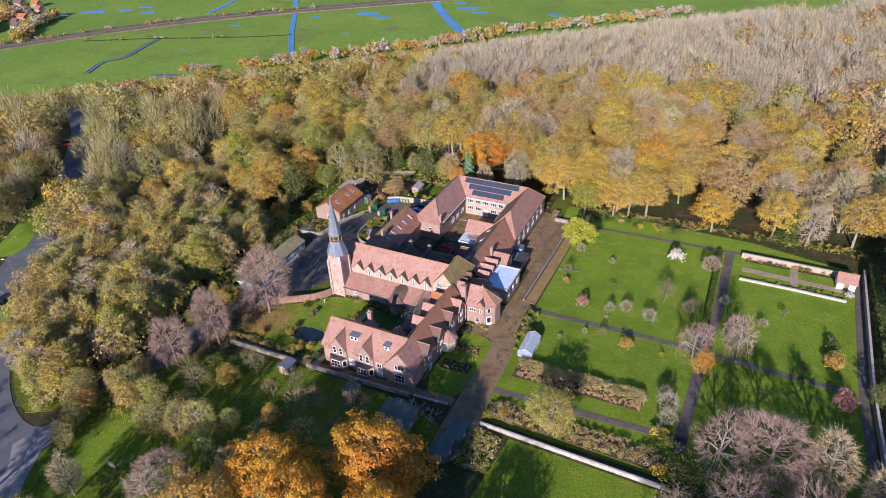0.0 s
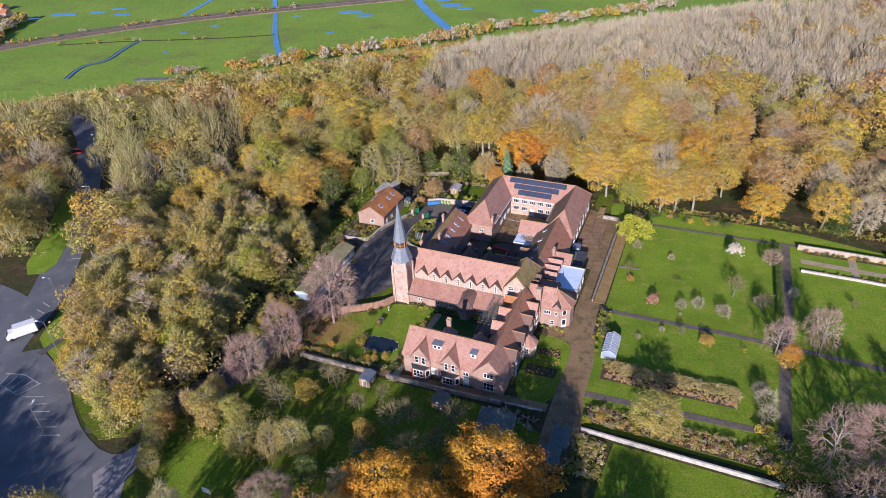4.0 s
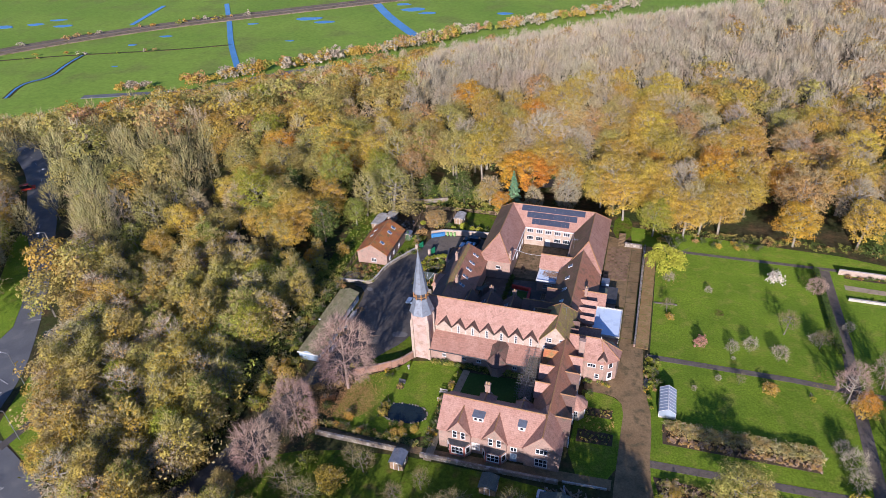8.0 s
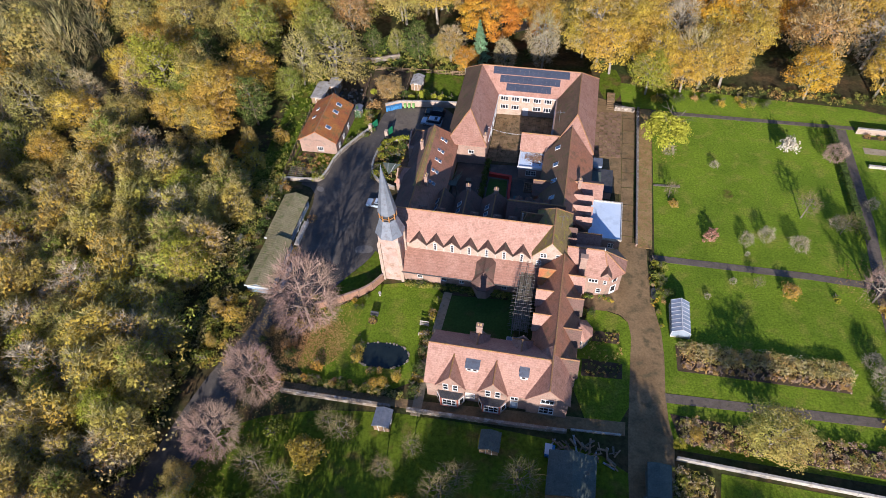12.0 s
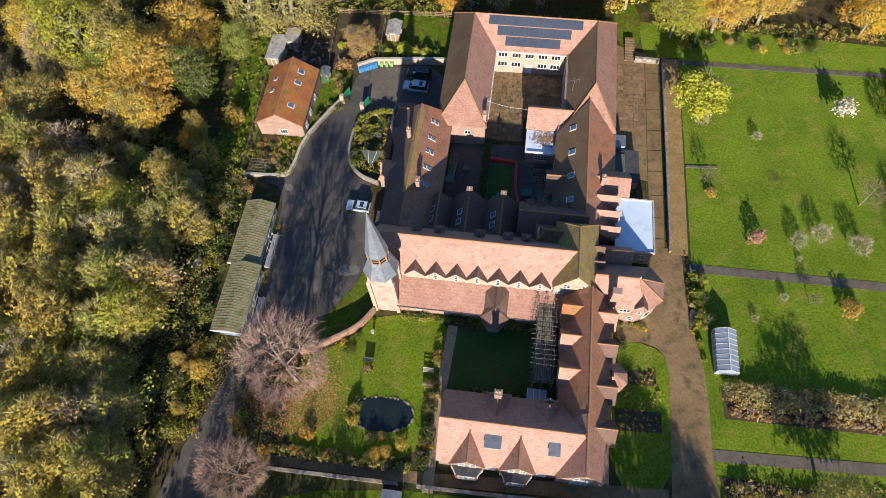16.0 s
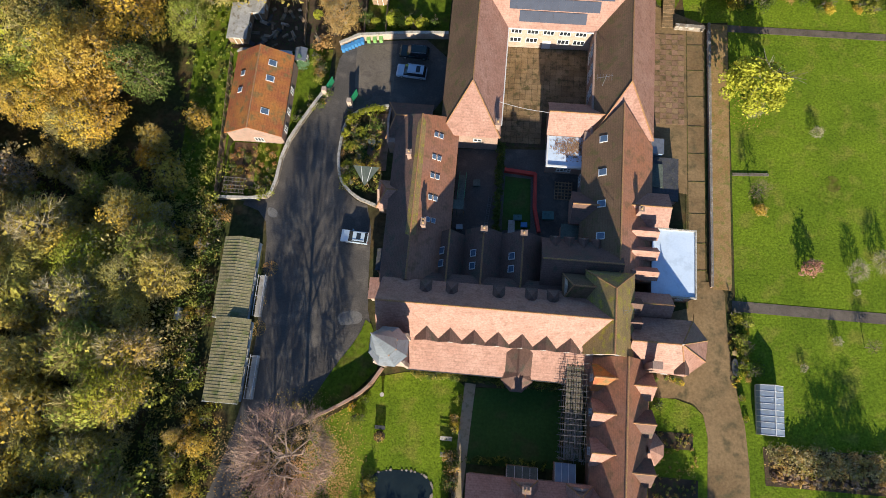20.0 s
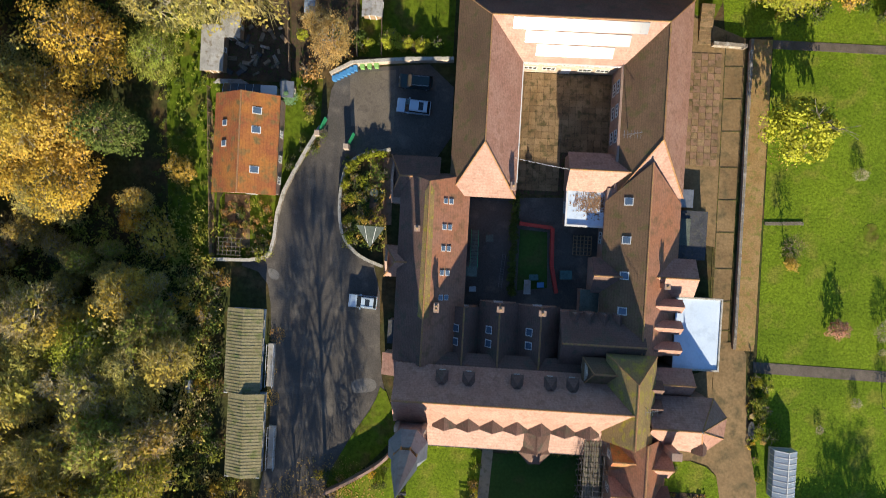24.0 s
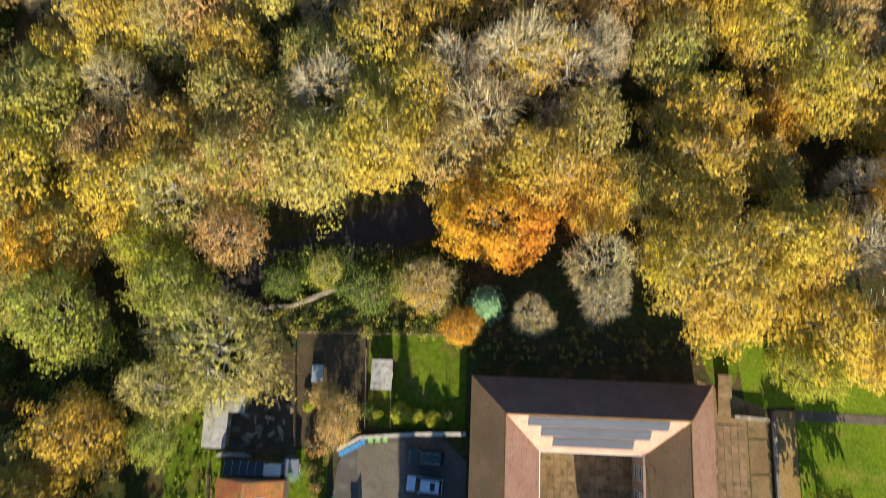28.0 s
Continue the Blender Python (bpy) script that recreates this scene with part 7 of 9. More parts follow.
for x, y, k, s in ((-83.5, 52.0, "bare_moss_twig_2", 0.62), (-88.5, 50.0, "bare_moss_twig_3", 0.6), (-108.0, 50.0, "bare_moss_twig_2", 0.55), (-101.2, 41.0, "bare_moss_twig_3", 0.45), (-72.8, 48.6, "ivy", 0.75), (-76.0, 41.5, "purple", 0.7), (-98.5, 53.5, "young_0", 0.8), (-104, 55, "young_2", 0.7), (-93.5, 56, "young_1", 0.8), (-86.5, 68, "bush_orange", 1.3), (-83.7, 43.7, "bush_orange", 0.8), (28.5, 107, "bush_pink", 1.5), (22.2, 111.4, "shrub_green", 0.7), (27.7, 119.6, "bush_orange", 1.3), (27.5, 125.4, "shrub_dark", 1.1), (34.0, 110, "ivy", 0.5), (0.0, 78.2, "shrub_gold", 1.3), (3.2, 108.2, "bush_orange", 1.4)):
    plant(k, x, y, s)
# Trees added beyond the belt, kept out of view, to shade the east lawn
for x, y in ((17, 55), (26, 57), (35, 62), (11, 48), (22, 48), (32, 50), (38, 56), (16, 40), (28, 42)):
    plant(random.choice(["wood_olive_2", "wood_olive_3", "wood_ochre_1"]), x, y, 1.15, label="tall tree added behind the garden belt to shade the lawn")
# The three young trees around (-117, 116) are added to shade the clearing
for x, y, k, s in ((-119.5, 153.5, "wood_moss_green_8", 0.6), (-117.2, 116, "young_1", 1.2), (-114.6, 111.5, "young_0", 1.15), (-120.5, 120.5, "young_3", 1.05), (-131, 142.5, "wood_ochre_0", 1.15), (-128, 153.5, "wood_gold_6", 1.0), (-138, 147, "wood_olive_2", 1.05), (-137, 118, "young_1", 0.7), (-131, 121, "young_0", 0.65), (-126, 117.5, "young_3", 0.7), (-121.5, 121, "young_0", 0.55), (-133, 126, "young_2", 0.6), (-125, 126, "young_1", 0.5), (-118, 117, "young_3", 0.6), (-141, 124, "young_0", 0.7), (-116.5, 126, "shrub_green", 1.4), (-118, 112, "young_1", 0.7), (-114, 114, "shrub_green", 1.3), (-122, 113, "young_0", 0.7),
                   (-108.5, 92.5, "shrub_gold", 1.2), (-107.5, 89.5, "bush_orange", 1.2), (-109.5, 86.5, "shrub_green", 1.4), (-108.2, 83.5, "young_3", 0.32), (-110.5, 90.5, "young_0", 0.4), (-106.8, 93.6, "shrub_green", 1.0), (-109.0, 80.5, "shrub_green", 1.3), (-110.8, 77.5, "young_1", 0.4)):
    plant(k, x, y, s)
plant("pampas", -7.4, 148.4, 1.35, sz=1.7)
plant("pampas", 31.5, 147.0, 0.8)

# shrubs in beds, borders and round the pond
beds = [(-72.6, 79.5, -71.9, 101, 26, 0.7), (-83.6, 83.6, -82.6, 88, 6, 0.6), (-92, 79.6, -76, 80.6, 18, 0.6), (-81.5, 82.8, -78, 83.4, 4, 0.6), (-79, 102.6, -59, 101.6, 22, 0.55), (-93, 129, -87.5, 140, 26, 0.7), (-104.6, 127, -103.2, 133, 6, 0.5), (-110, 126.4, -107.5, 132.5, 9, 0.5), (-101.4, 138.5, -100.4, 141, 4, 0.5)]
beds += [(-99.5, 141, -96.5, 150, 12, 0.7), (-97, 156, -80, 158, 14, 0.8), (-46.6, 99.8, -45, 101, 4, 0.5), (-34.2, 104, -33.2, 114, 7, 0.5), (8.5, 155.6, 31, 156.2, 20, 0.5), (8.5, 146.4, 29, 147, 16, 0.35), (-112.4, 96, -109, 124, 26, 1.0), (-36.6, 163, -8, 166, 20, 0.9),
        (-94.6, 94.8, -84.4, 98.4, 8, 0.6), (-100, 78.5, -94, 92, 12, 0.9), (-47, 103.2, -42, 104.0, 7, 0.35)]
for x0, y0, x1, y1, n, s in beds:
    for _ in range(n):
        plant(random.choice(["shrub_green", "shrub_dark", "shrub_dark", "shrub_brown", "shrub_gold"]), random.uniform(x0, x1), random.uniform(y0, y1), s * random.uniform(0.6, 1.25))

# ---- woods ----

def inside(x, y, poly):
    c = False
    for i in range(len(poly)):
        (ax, ay), (bx, by) = poly[i - 1], poly[i]
        if (ay > y) != (by > y) and x < (bx - ax) * (y - ay) / (by - ay) + ax:
            c = not c
    return c


CLEAR = [(-114, 84), (-113.5, 96), (-113, 120), (-120, 126), (-120.5, 150), (-117, 160), (-122, 169), (-110, 178), (-97, 183.5), (-80, 190), (-74, 186), (-62, 177), (-50, 175), (-40, 172), (-10, 169), (15, 167), (37, 163), (38, 70), (60, 20), (60, -300), (-400, -300), (-400, 30), (-150, 40), (-136, 44), (-121, 45), (-113, 48), (-110.5, 66)]
ROADBAND = strip([q for q in road if q[1] < 124], 16)
DARKZONE = [(-148, 130), (-136, 121), (-127, 115), (-104, 114), (-104, 121), (-113, 146), (-116, 152), (-122, 152), (-122, 167), (-138, 170), (-144, 154), (-126, 148), (-120, 142), (-126, 134), (-136, 130), (-146, 136)]
VERGE = [(-112, 44), (-116, 45.5), (-119, 46.5), (-138, 58.5), (-146, 67), (-153, 76), (-166, 87), (-176, 80), (-156, 40), (-130, 40)]
FARBAND = strip([q for q in road if 120 < q[1] < 175], 11)
SIDE = [(-140, 40), (-140, 58), (-152, 70), (-163, 86), (-180, 88), (-196, 80), (-400, 68), (-400, 30)]


def eastfield(x, y):
    """Open pasture beyond the wood's eastern end, and a paddock inside it."""
    return (y > 430 + 3 * (x - 33) and y > 616 - 2.6 * (x + 39)) or (x > 30 and 210 < y < 232)


def wooded(x, y):
    return not inside(x, y, CLEAR) and not inside(x, y, ROADBAND) and not inside(x, y, FARBAND) and not inside(x, y, SIDE) and not inside(x, y, VERGE) and not inside(x, y, DARKZONE) and away(x, y) < 402 and x < 52 + 0.16 * (y - 190) and x > -195 - 1.34 * (y - 60) and not eastfield(x, y)


def plantation(x, y):
    """The even stand of bare grey poles beyond the oaks."""
    return x > -132 - 0.27 * (y - 225) and y > 286 + 0.95 * min(0, x + 68) + 24 * noise.noise(Vector((x * 0.03, y * 0.03, 1.7)))


near, far = [], []
random.seed(23)
y = 30.0
while y < 590:
    x = -560.0
    step = 10.2 if y < 250 else 8.2
    while x < 140:
        px, py = x + random.uniform(-3.2, 3.2), y + random.uniform(-3.2, 3.2)
        if wooded(px, py) and not (py < 128 and -152 < px < -104):
            far.append((px, py))
        if y < 430 and plantation(px, py) and wooded(px + 3.2, py + 3.0):
            far.append((px + 3.2, py + 3.0))
        x += step
    y += step * 0.92
# the dense young wood between road and huts
y = 42.0
while y < 128:
    x = -152.0
    while x < -104:
        px, py = x + random.uniform(-1.9, 1.9), y + random.uniform(-1.9, 1.9)
        if wooded(px, py):
            far.append((px, py))
        x += 4.9
    y += 4.7
far.sort(key=lambda q: math.hypot(q[0] + 55, q[1] - 138))
west = [q for q in far if q[1] < 128 and -152 < q[0] < -104]
far = [q for q in far if not (q[1] < 128 and -152 < q[0] < -104)]
near, far = far[:190], far[190:]


def pick(px, py):
    """Which tree stands where: mossy thicket to the south-west, golden oaks north, bare grey trees beyond."""
    u = random.random()
    if py < 108 and px < -100:
        mix = (("bare_moss_twig_2", 0.3), ("bare_moss_twig_3", 0.27), ("bare_twig_0", 0.13), ("wood_olive_2", 0.14), ("wood_ochre_0", 0.12), ("wood_brown_7", 0.04))
    elif plantation(px, py):
        mix = (("bare_grey_twig_1", 0.86), ("bare_twig_5", 0.1), ("wood_ochre_1", 0.02), ("wood_brown_7", 0.02))
    elif px < -105:
        mix = (("wood_ochre_0", 0.3), ("wood_olive_3", 0.13), ("wood_brown_7", 0.15), ("wood_olive_2", 0.1), ("bare_moss_twig_2", 0.09), ("bare_twig_0", 0.12), ("wood_orange_4", 0.06), ("wood_gold_6", 0.03), ("wood_green_5", 0.01), ("ivy", 0.01))
    else:
        mix = (("wood_ochre_0", 0.17), ("wood_ochre_1", 0.14), ("wood_gold_6", 0.05), ("wood_olive_3", 0.14), ("wood_brown_7", 0.1), ("wood_orange_4", 0.03), ("bare_twig_5", 0.2), ("bare_grey_twig_1", 0.17))
    if px < -165 and py < 190:
        mix = (("bare_moss_twig_2", 0.36), ("bare_moss_twig_3", 0.34), ("wood_olive_3", 0.14), ("bare_grey_twig_1", 0.1), ("wood_ochre_0", 0.06))
    if px > -52 and py < 205:
        mix = (("wood_gold_6", 0.16), ("wood_ochre_0", 0.24), ("wood_ochre_1", 0.14), ("wood_brown_7", 0.16), ("wood_orange_4", 0.05), ("bare_twig_5", 0.15), ("bare_grey_twig_1", 0.1))
    if px > -150 and 118 < py < 178 and px < -100:
        mix = (("wood_moss_green_8", 0.34), ("wood_green_5", 0.18), ("wood_olive_3", 0.12), ("bare_moss_twig_2", 0.1), ("ivy", 0.2), ("wood_ochre_0", 0.06))
    for k, w in mix:
        u -= w
        if u < 0:
            return k
    return mix[0][0]


for px, py in near:
    plant(pick(px, py), px, py, random.uniform(0.82, 1.3) if py > 122 else random.uniform(0.6, 0.85), group="woodland trees")

for px, py in west:
    u = random.random()
    if u < 0.13:
        plant(random.choice(["wood_olive_2", "wood_ochre_1", "wood_green_5", "bare_moss_twig_2"]), px, py, random.uniform(0.62, 0.82), group="thicket trees")
    else:
        plant(random.choice(["young_0", "young_0", "young_0", "young_1", "young_1", "young_2", "young_2", "young_3", "young_3", "young_4"]), px, py, random.uniform(0.95, 1.35), group="thicket trees")

# the wood's edge at the junction and the trees across the road
for x, y, k, s in ((-119, 48.5, "young_1", 1.0), (-124, 51.5, "young_0", 0.9), (-129, 54.8, "young_2", 0.95), (-134, 57.8, "young_0", 1.0), (-138.5, 61.5, "young_3", 0.9), (-115.5, 50.5, "young_2", 0.85), (-114.5, 55, "young_0", 1.0), (-126, 57, "bare_moss_twig_2", 0.7), (-108.4, 51.5, "bare_moss_twig_3", 0.62), (-104.6, 48.5, "wood_ochre_1", 0.42),
                   (-149, 72.5, "young_2", 1.1), (-156, 82, "young_4", 1.2), (-163, 91.5, "young_0", 1.2), (-170.5, 101, "young_2", 1.25), (-178.5, 111, "young_4", 1.3), (-146, 80, "young_0", 1.15), (-153, 89, "young_2", 1.25), (-160.5, 98.5, "young_4", 1.2), (-168, 108, "young_0", 1.3), (-176, 118.5, "bare_moss_twig_2", 0.95), (-186, 119.5, "bare_twig_0", 0.9), (-195, 129, "bare_moss_twig_3", 0.95), (-205, 139, "young_4", 1.3), (-155, 97, "young_3", 1.3), (-162, 106, "bare_moss_twig_2", 0.9),
                   (-199.5, 97, "bare_moss_twig_2", 1.0), (-205, 104.5, "bare_twig_0", 1.0), (-212.5, 113, "bare_moss_twig_3", 1.05), (-220.5, 121.5, "wood_ochre_1", 0.9), (-230, 131, "bare_twig_5", 1.05), (-206.5, 94, "wood_olive_3", 0.85), (-213.5, 101, "bare_moss_twig_2", 1.0), (-221, 110, "wood_ochre_0", 0.9), (-230, 119, "wood_brown_7", 1.0), (-214, 89, "bare_twig_0", 0.9), (-222.5, 94.5, "bare_moss_twig_3", 1.0), (-239, 139.5, "wood_olive_2", 0.9)):
    plant(k, x, y, s, group="woodland trees")
# trees filling the gaps north of the quadrangle and west of the cottage
for x, y, k, s in ((-52, 208, "wood_olive_3", 1.0), (-50.5, 198.5, "wood_ochre_1", 0.85), (-56, 190, "wood_olive_2", 0.75), (-40, 213, "wood_gold_6", 0.95), (-24, 199, "wood_ochre_0", 0.9), (-131, 134.5, "wood_gold_6", 0.85), (-140, 137, "wood_ochre_0", 0.95),
                   (-119, 128.2, "bush_orange", 2.0), (-124, 122.5, "young_0", 0.75), (-129, 124.5, "young_1", 0.7), (-118.5, 121.5, "young_2", 0.55), (-121.5, 133, "young_3", 0.6), (-136, 128, "young_0", 0.8), (-115.5, 119, "shrub_gold", 1.6)):
    plant(k, x, y, s)

# the far woods: one mesh, leaf and twig clumps on short stems
kinds = {}
for px, py in far:
    k = pick(px, py)
    lk = "dark" if k == "ivy" else k.split("_", 1)[1].rsplit("_", 1)[0]
    kinds.setdefault(lk, []).append((px, py))
gen = np.random.default_rng(77)
vs, keys = {}, sorted(kinds)
TWIG_OF = {"moss_green": "moss_twig", "ochre": "twig", "olive": "moss_twig", "orange": "twig", "green": "moss_twig", "gold": "twig", "brown": "purple_twig", "dark": "moss_twig"}
for lk in keys:
    base = {}
    bare = "twig" in lk
    for q in range(4):
        tree = crown_tree(300 + q, 16.0, 3.9 if bare else 6.9, zlo=-0.7 if bare else -0.45, mid=0.5, billows=9 + q, rough=0.25 if bare else 0.4, fine=120 if bare else 110)
        for lod, (nt, wt, nl, sl) in enumerate(((560, 0.052, 0, 0.3), (210, 0.088, 0, 0.4)) if bare else ((120, 0.05, 1250, 0.33), (40, 0.1, 430, 0.54))):
            base[q, lod] = crown_cloud(300 + q, tree, nt, wt, 2.5 if bare else 1.8, nl, sl, shake=0.5, up=2.0 if bare else 0.25)
    for px, py in kinds[lk]:
        tw, lf = base[int(gen.integers(0, 4)), 0 if math.hypot(px + 60, py - 120) < 168 else 1]
        a, s = gen.uniform(0, 6.28), gen.uniform(0.85, 1.35) if py < 245 else gen.uniform(0.75, 1.15)
        rot = np.array([[math.cos(a), math.sin(a), 0], [-math.sin(a), math.cos(a), 0], [0, 0, 1]]) * s
        at = np.array([px, py, land(px, py)])
        vs.setdefault(lk if bare else TWIG_OF[lk], []).append(tw @ rot + at)
        if lf is not None:
            vs.setdefault(lk, []).append(lf @ rot + at)
tagged(part("far_woods", tris_mesh("far_woods", [(np.concatenate(vs[k]), LEAVES[k]) for k in sorted(vs)]), None), "mixed autumn woodland of orange, olive and bare grey trees", "woodland", kind="stuff")
# stems of the far woods
g = Geo()
for px, py in far[::2]:
    z = land(px, py)
    g.tube((px, py, z - 0.3), (px, py, z + 11), 0.25, 0.1, 3)
tagged(part("far_stems", g.mesh("far_stems"), PALE_BARK), "pale trunks standing in the far woods", "trunks", kind="stuff")
# undergrowth
us = []
gen = np.random.default_rng(78)
um_kind = []
for px, py in near + west + [p for p in far if p[1] < 240]:
    west_side = px < -104 and py < 126
    if -126 < px < -108 and 112 < py < 170:
        continue
    for _ in range(3 if west_side else 1):
        if west_side or gen.uniform() < 0.75:
            r_ = gen.uniform(2.2, 3.8) if west_side else 2.2
            p, q = crown_points(gen, 110, r_, r_ * gen.uniform(0.6, 1.3), gen.uniform(1.5, 5.5) if west_side else 0.6, 12, 0.45)
            us.append(leaf_cards(gen, p, q, np.full(110, 0.28)) + np.array([px + gen.uniform(-3.5, 3.5), py + gen.uniform(-3.5, 3.5), land(px, py)]))
            um_kind.append(gen.choice([1, 2, 2, 2, 3]) if west_side else gen.choice([0, 0, 1]))
um = quads_mesh("undergrowth", np.concatenate(us), LEAVES["dark"])
um.materials.append(LEAVES["willow"])
um.materials.append(LEAVES["sallow_twig"])
um.materials.append(LEAVES["moss_green"])
um.polygons.foreach_set("material_index", np.repeat(np.array(um_kind, np.int32), 110))
tagged(part("undergrowth", um, None), "ivy, bramble and holly undergrowth in the wood", "undergrowth", kind="stuff")

# ---- marsh ----
flood = lambda x, y: MARSH


def ditch(name, line, w, label, cat="ditch", m=None, up=0.3):
    return sheet(name, strip(smooth(line, 2, False), w), up, m or MARSH_WATER, label, cat, flood, 1.0)


ditch("water_ditch_1", [(-498, 634), (-440, 552), (-401, 494), (-352, 430)], 5, "straight blue drainage ditch across the pasture")
ditch("water_ditch_2", [(-350, 690), (-302, 617), (-264, 568), (-240, 540)], 9, "winding blue river channel across the marsh", "river")
ditch("water_ditch_3", [(-514, 443), (-506, 412), (-492, 382), (-503, 365), (-487, 336)], 1.8, "narrow winding marsh creek", "creek")
ditch("water_ditch_4", [(-543, 536), (-566, 615)], 5, "blue drainage ditch beyond the railway")
ditch("bank_2", [(-514, 443), (-506, 412), (-492, 382), (-503, 365), (-487, 336)], 5.0, "reedy brown banks of the marsh creek", "bank", LITTER, 0.15)
ditch("bank_1", [(-580, 408), (-527, 435), (-443, 466), (-398, 491)], 2.5, "dark overgrown ditch line between pastures", "bank", LITTER)
bank = sheet("railway_bank", strip(smooth([(-690, 300), (-634, 374), (-595, 436), (-545, 498), (-492, 549), (-430, 597), (-340, 665), (-200, 770)], 2, False), 24), 0.9, BANK, "low brown railway embankment across the marsh", "railway embankment", flood, 2.0)
sheet("railway_track", strip(smooth([(-690, 300), (-634, 374), (-595, 436), (-545, 498), (-492, 549), (-430, 597), (-340, 665), (-200, 770)], 2, False), 3.5), 1.5, GRAVEL, "grey ballasted railway line", "railway", flood, 0.3)
random.seed(41)
for i, (x, y, r) in enumerate([(-680, 503, 16), (-650, 520, 10), (-615, 520, 11), (-460, 417, 3), (-478, 505, 6), (-491, 474, 5), (-372, 588, 14), (-350, 578, 10), (-280, 640, 16), (-262, 628, 10), (-186, 637, 9), (-352, 512, 4), (-640, 540, 9), (-420, 560, 6), (-300, 660, 10), (-700, 480, 8)]):
    pts = [(x + r * random.uniform(0.5, 1.2) * math.cos(a) - 0.3 * r * math.sin(a), y + r * 0.42 * random.uniform(0.5, 1.2) * math.sin(a) + 0.35 * r * math.cos(a)) for a in [k * 2 * math.pi / 9 for k in range(9)]]
    sheet("water_pool_%d" % (i + 1), smooth(pts, 2), 0.25, MARSH_WATER, "shallow blue flood pool in the pasture", "pool", flood, 0.6)
VALLEY = smooth([(-430, 350), (-387, 367), (-352, 379), (-329, 411), (-290, 448), (-240, 470)], 2, False)
sheet("road_valley", strip(VALLEY, 6.5), 0.4, ROAD, "narrow valley road below the wood", "road", flood, 1.0)
for x, y, m_ in ((-359.3, 376.6, RED_PAINT), (-372.0, 372.0, WHITE)):
    o = thing("distant_car", x, y, MARSH + 0.4, "small car on the valley road below the wood", "car")
    Geo().obox((x - 2, y - 0.6), (x + 2, y + 0.6), 1.8, MARSH + 0.7, MARSH + 1.35).make("body", m_, o)
    Geo().obox((x - 1.1, y - 0.33), (x + 0.8, y + 0.24), 1.6, MARSH + 1.35, MARSH + 1.95).make("cabin", GLASS, o)
    for k_ in (-1.3, 1.3):
        Geo().obox((x + k_ - 0.35, y + k_ * 0.3), (x + k_ + 0.35, y + k_ * 0.3 + 0.2), 1.85, MARSH + 0.4, MARSH + 1.0).make("wheel", RUBBER, o)
gen = np.random.default_rng(91)
hv = []
for line, n, r in (([(-580, 408), (-527, 435), (-443, 466)], 12, 2), ([(-700, 310), (-640, 380), (-600, 440), (-545, 505), (-480, 560), (-400, 620)], 40, 3.2), ([(-322, 428), (-290, 462), (-250, 495), (-222, 530), (-205, 556)], 70, 6.5), ([(-210, 558), (-160, 592), (-117, 632), (-60, 680)], 60, 6), ([(-640, 385), (-668, 412), (-690, 440), (-700, 470)], 70, 6), ([(-730, 430), (-745, 455), (-790, 470), (-840, 500)], 60, 7), ([(-700, 390), (-740, 410), (-780, 425)], 50, 8), ([(-420, 366), (-385, 378)], 12, 4), ([(-372, 390), (-345, 412), (-330, 432)], 30, 5.5)):
    for k in range(n):
        t = gen.uniform(0, len(line) - 1.001)
        a, b = line[int(t)], line[int(t) + 1]
        f = t - int(t)
        p, q = crown_points(gen, 130, r * gen.uniform(0.4, 1.4), r * gen.uniform(0.5, 1.3), r * 0.6, 14, 0.4)
        hv.append(leaf_cards(gen, p, q, np.full(130, 0.16 * r)) + np.array([a[0] + (b[0] - a[0]) * f + gen.uniform(-7, 7), a[1] + (b[1] - a[1]) * f + gen.uniform(-5, 5), land(a[0], a[1])]))
hm = quads_mesh("marsh_hedges", np.concatenate(hv), LEAVES["grey_twig"])
hm.materials.append(LEAVES["moss_green"])
hm.materials.append(LEAVES["ochre"])
hm.materials.append(LEAVES["brown"])
hm.polygons.foreach_set("material_index", np.repeat(np.random.default_rng(4).choice([0, 0, 0, 1, 2, 2, 3], size=len(hv)).astype(np.int32), 130))
tagged(part("marsh_hedges", hm, None), "brown autumn hedgerows and thorn bushes along the marsh", "hedgerow", kind="stuff")
for i, (x, y, w) in enumerate([(-800, 498, 14), (-760, 472, 22), (-775, 502, 12), (-735, 462, 10), (-722, 448, 12), (-752, 440, 16), (-708, 430, 9), (-770, 450, 14), (-742, 482, 9), (-690, 418, 10)]):
    o = thing("village_house", x, y, MARSH, "distant red-roofed village house at the marsh edge", "house", "village houses")
    walls(o, x - w / 2, x + w / 2, y - 4, y + 4, MARSH - 0.5, MARSH + 4.8, MARSH + 8, "x", (1, 1), RENDERED if i % 2 else BRICK)
    gable_roof(o, x - w / 2, x + w / 2, y - 4, y + 4, MARSH + 4.8, MARSH + 8, "x", 0, 0, 0.4, TILE_ORANGE if i % 3 else TILE_DARK, ridge=False)
    for u in (-0.25, 0.25):
        window(o, "S", x + u * w, y - 4, MARSH + 3, 1.4, 1.3)
        window(o, "S", x + u * w, y - 4, MARSH + 0.8, 1.4, 1.3)

# ---- street things ----
for k, s in enumerate(range(4, len(road) - 4)):
    a, b = Vector(road[s]), Vector(road[s + 1])
    L = (b - a).length
    for j in range(int(L // 6)):
        p = a + (b - a) * ((j + 0.2) * 6 / L)
        q = p + (b - a).normalized() * 2.6
        g = Geo().obox(p, q, 0.16, G(*p) + 0.055, G(*p) + 0.075, G(*q) + 0.055, G(*q) + 0.075)
        tagged(g.make("road_marking", METAL), "white dashed centre line paint on the road", "road marking", kind="structure")
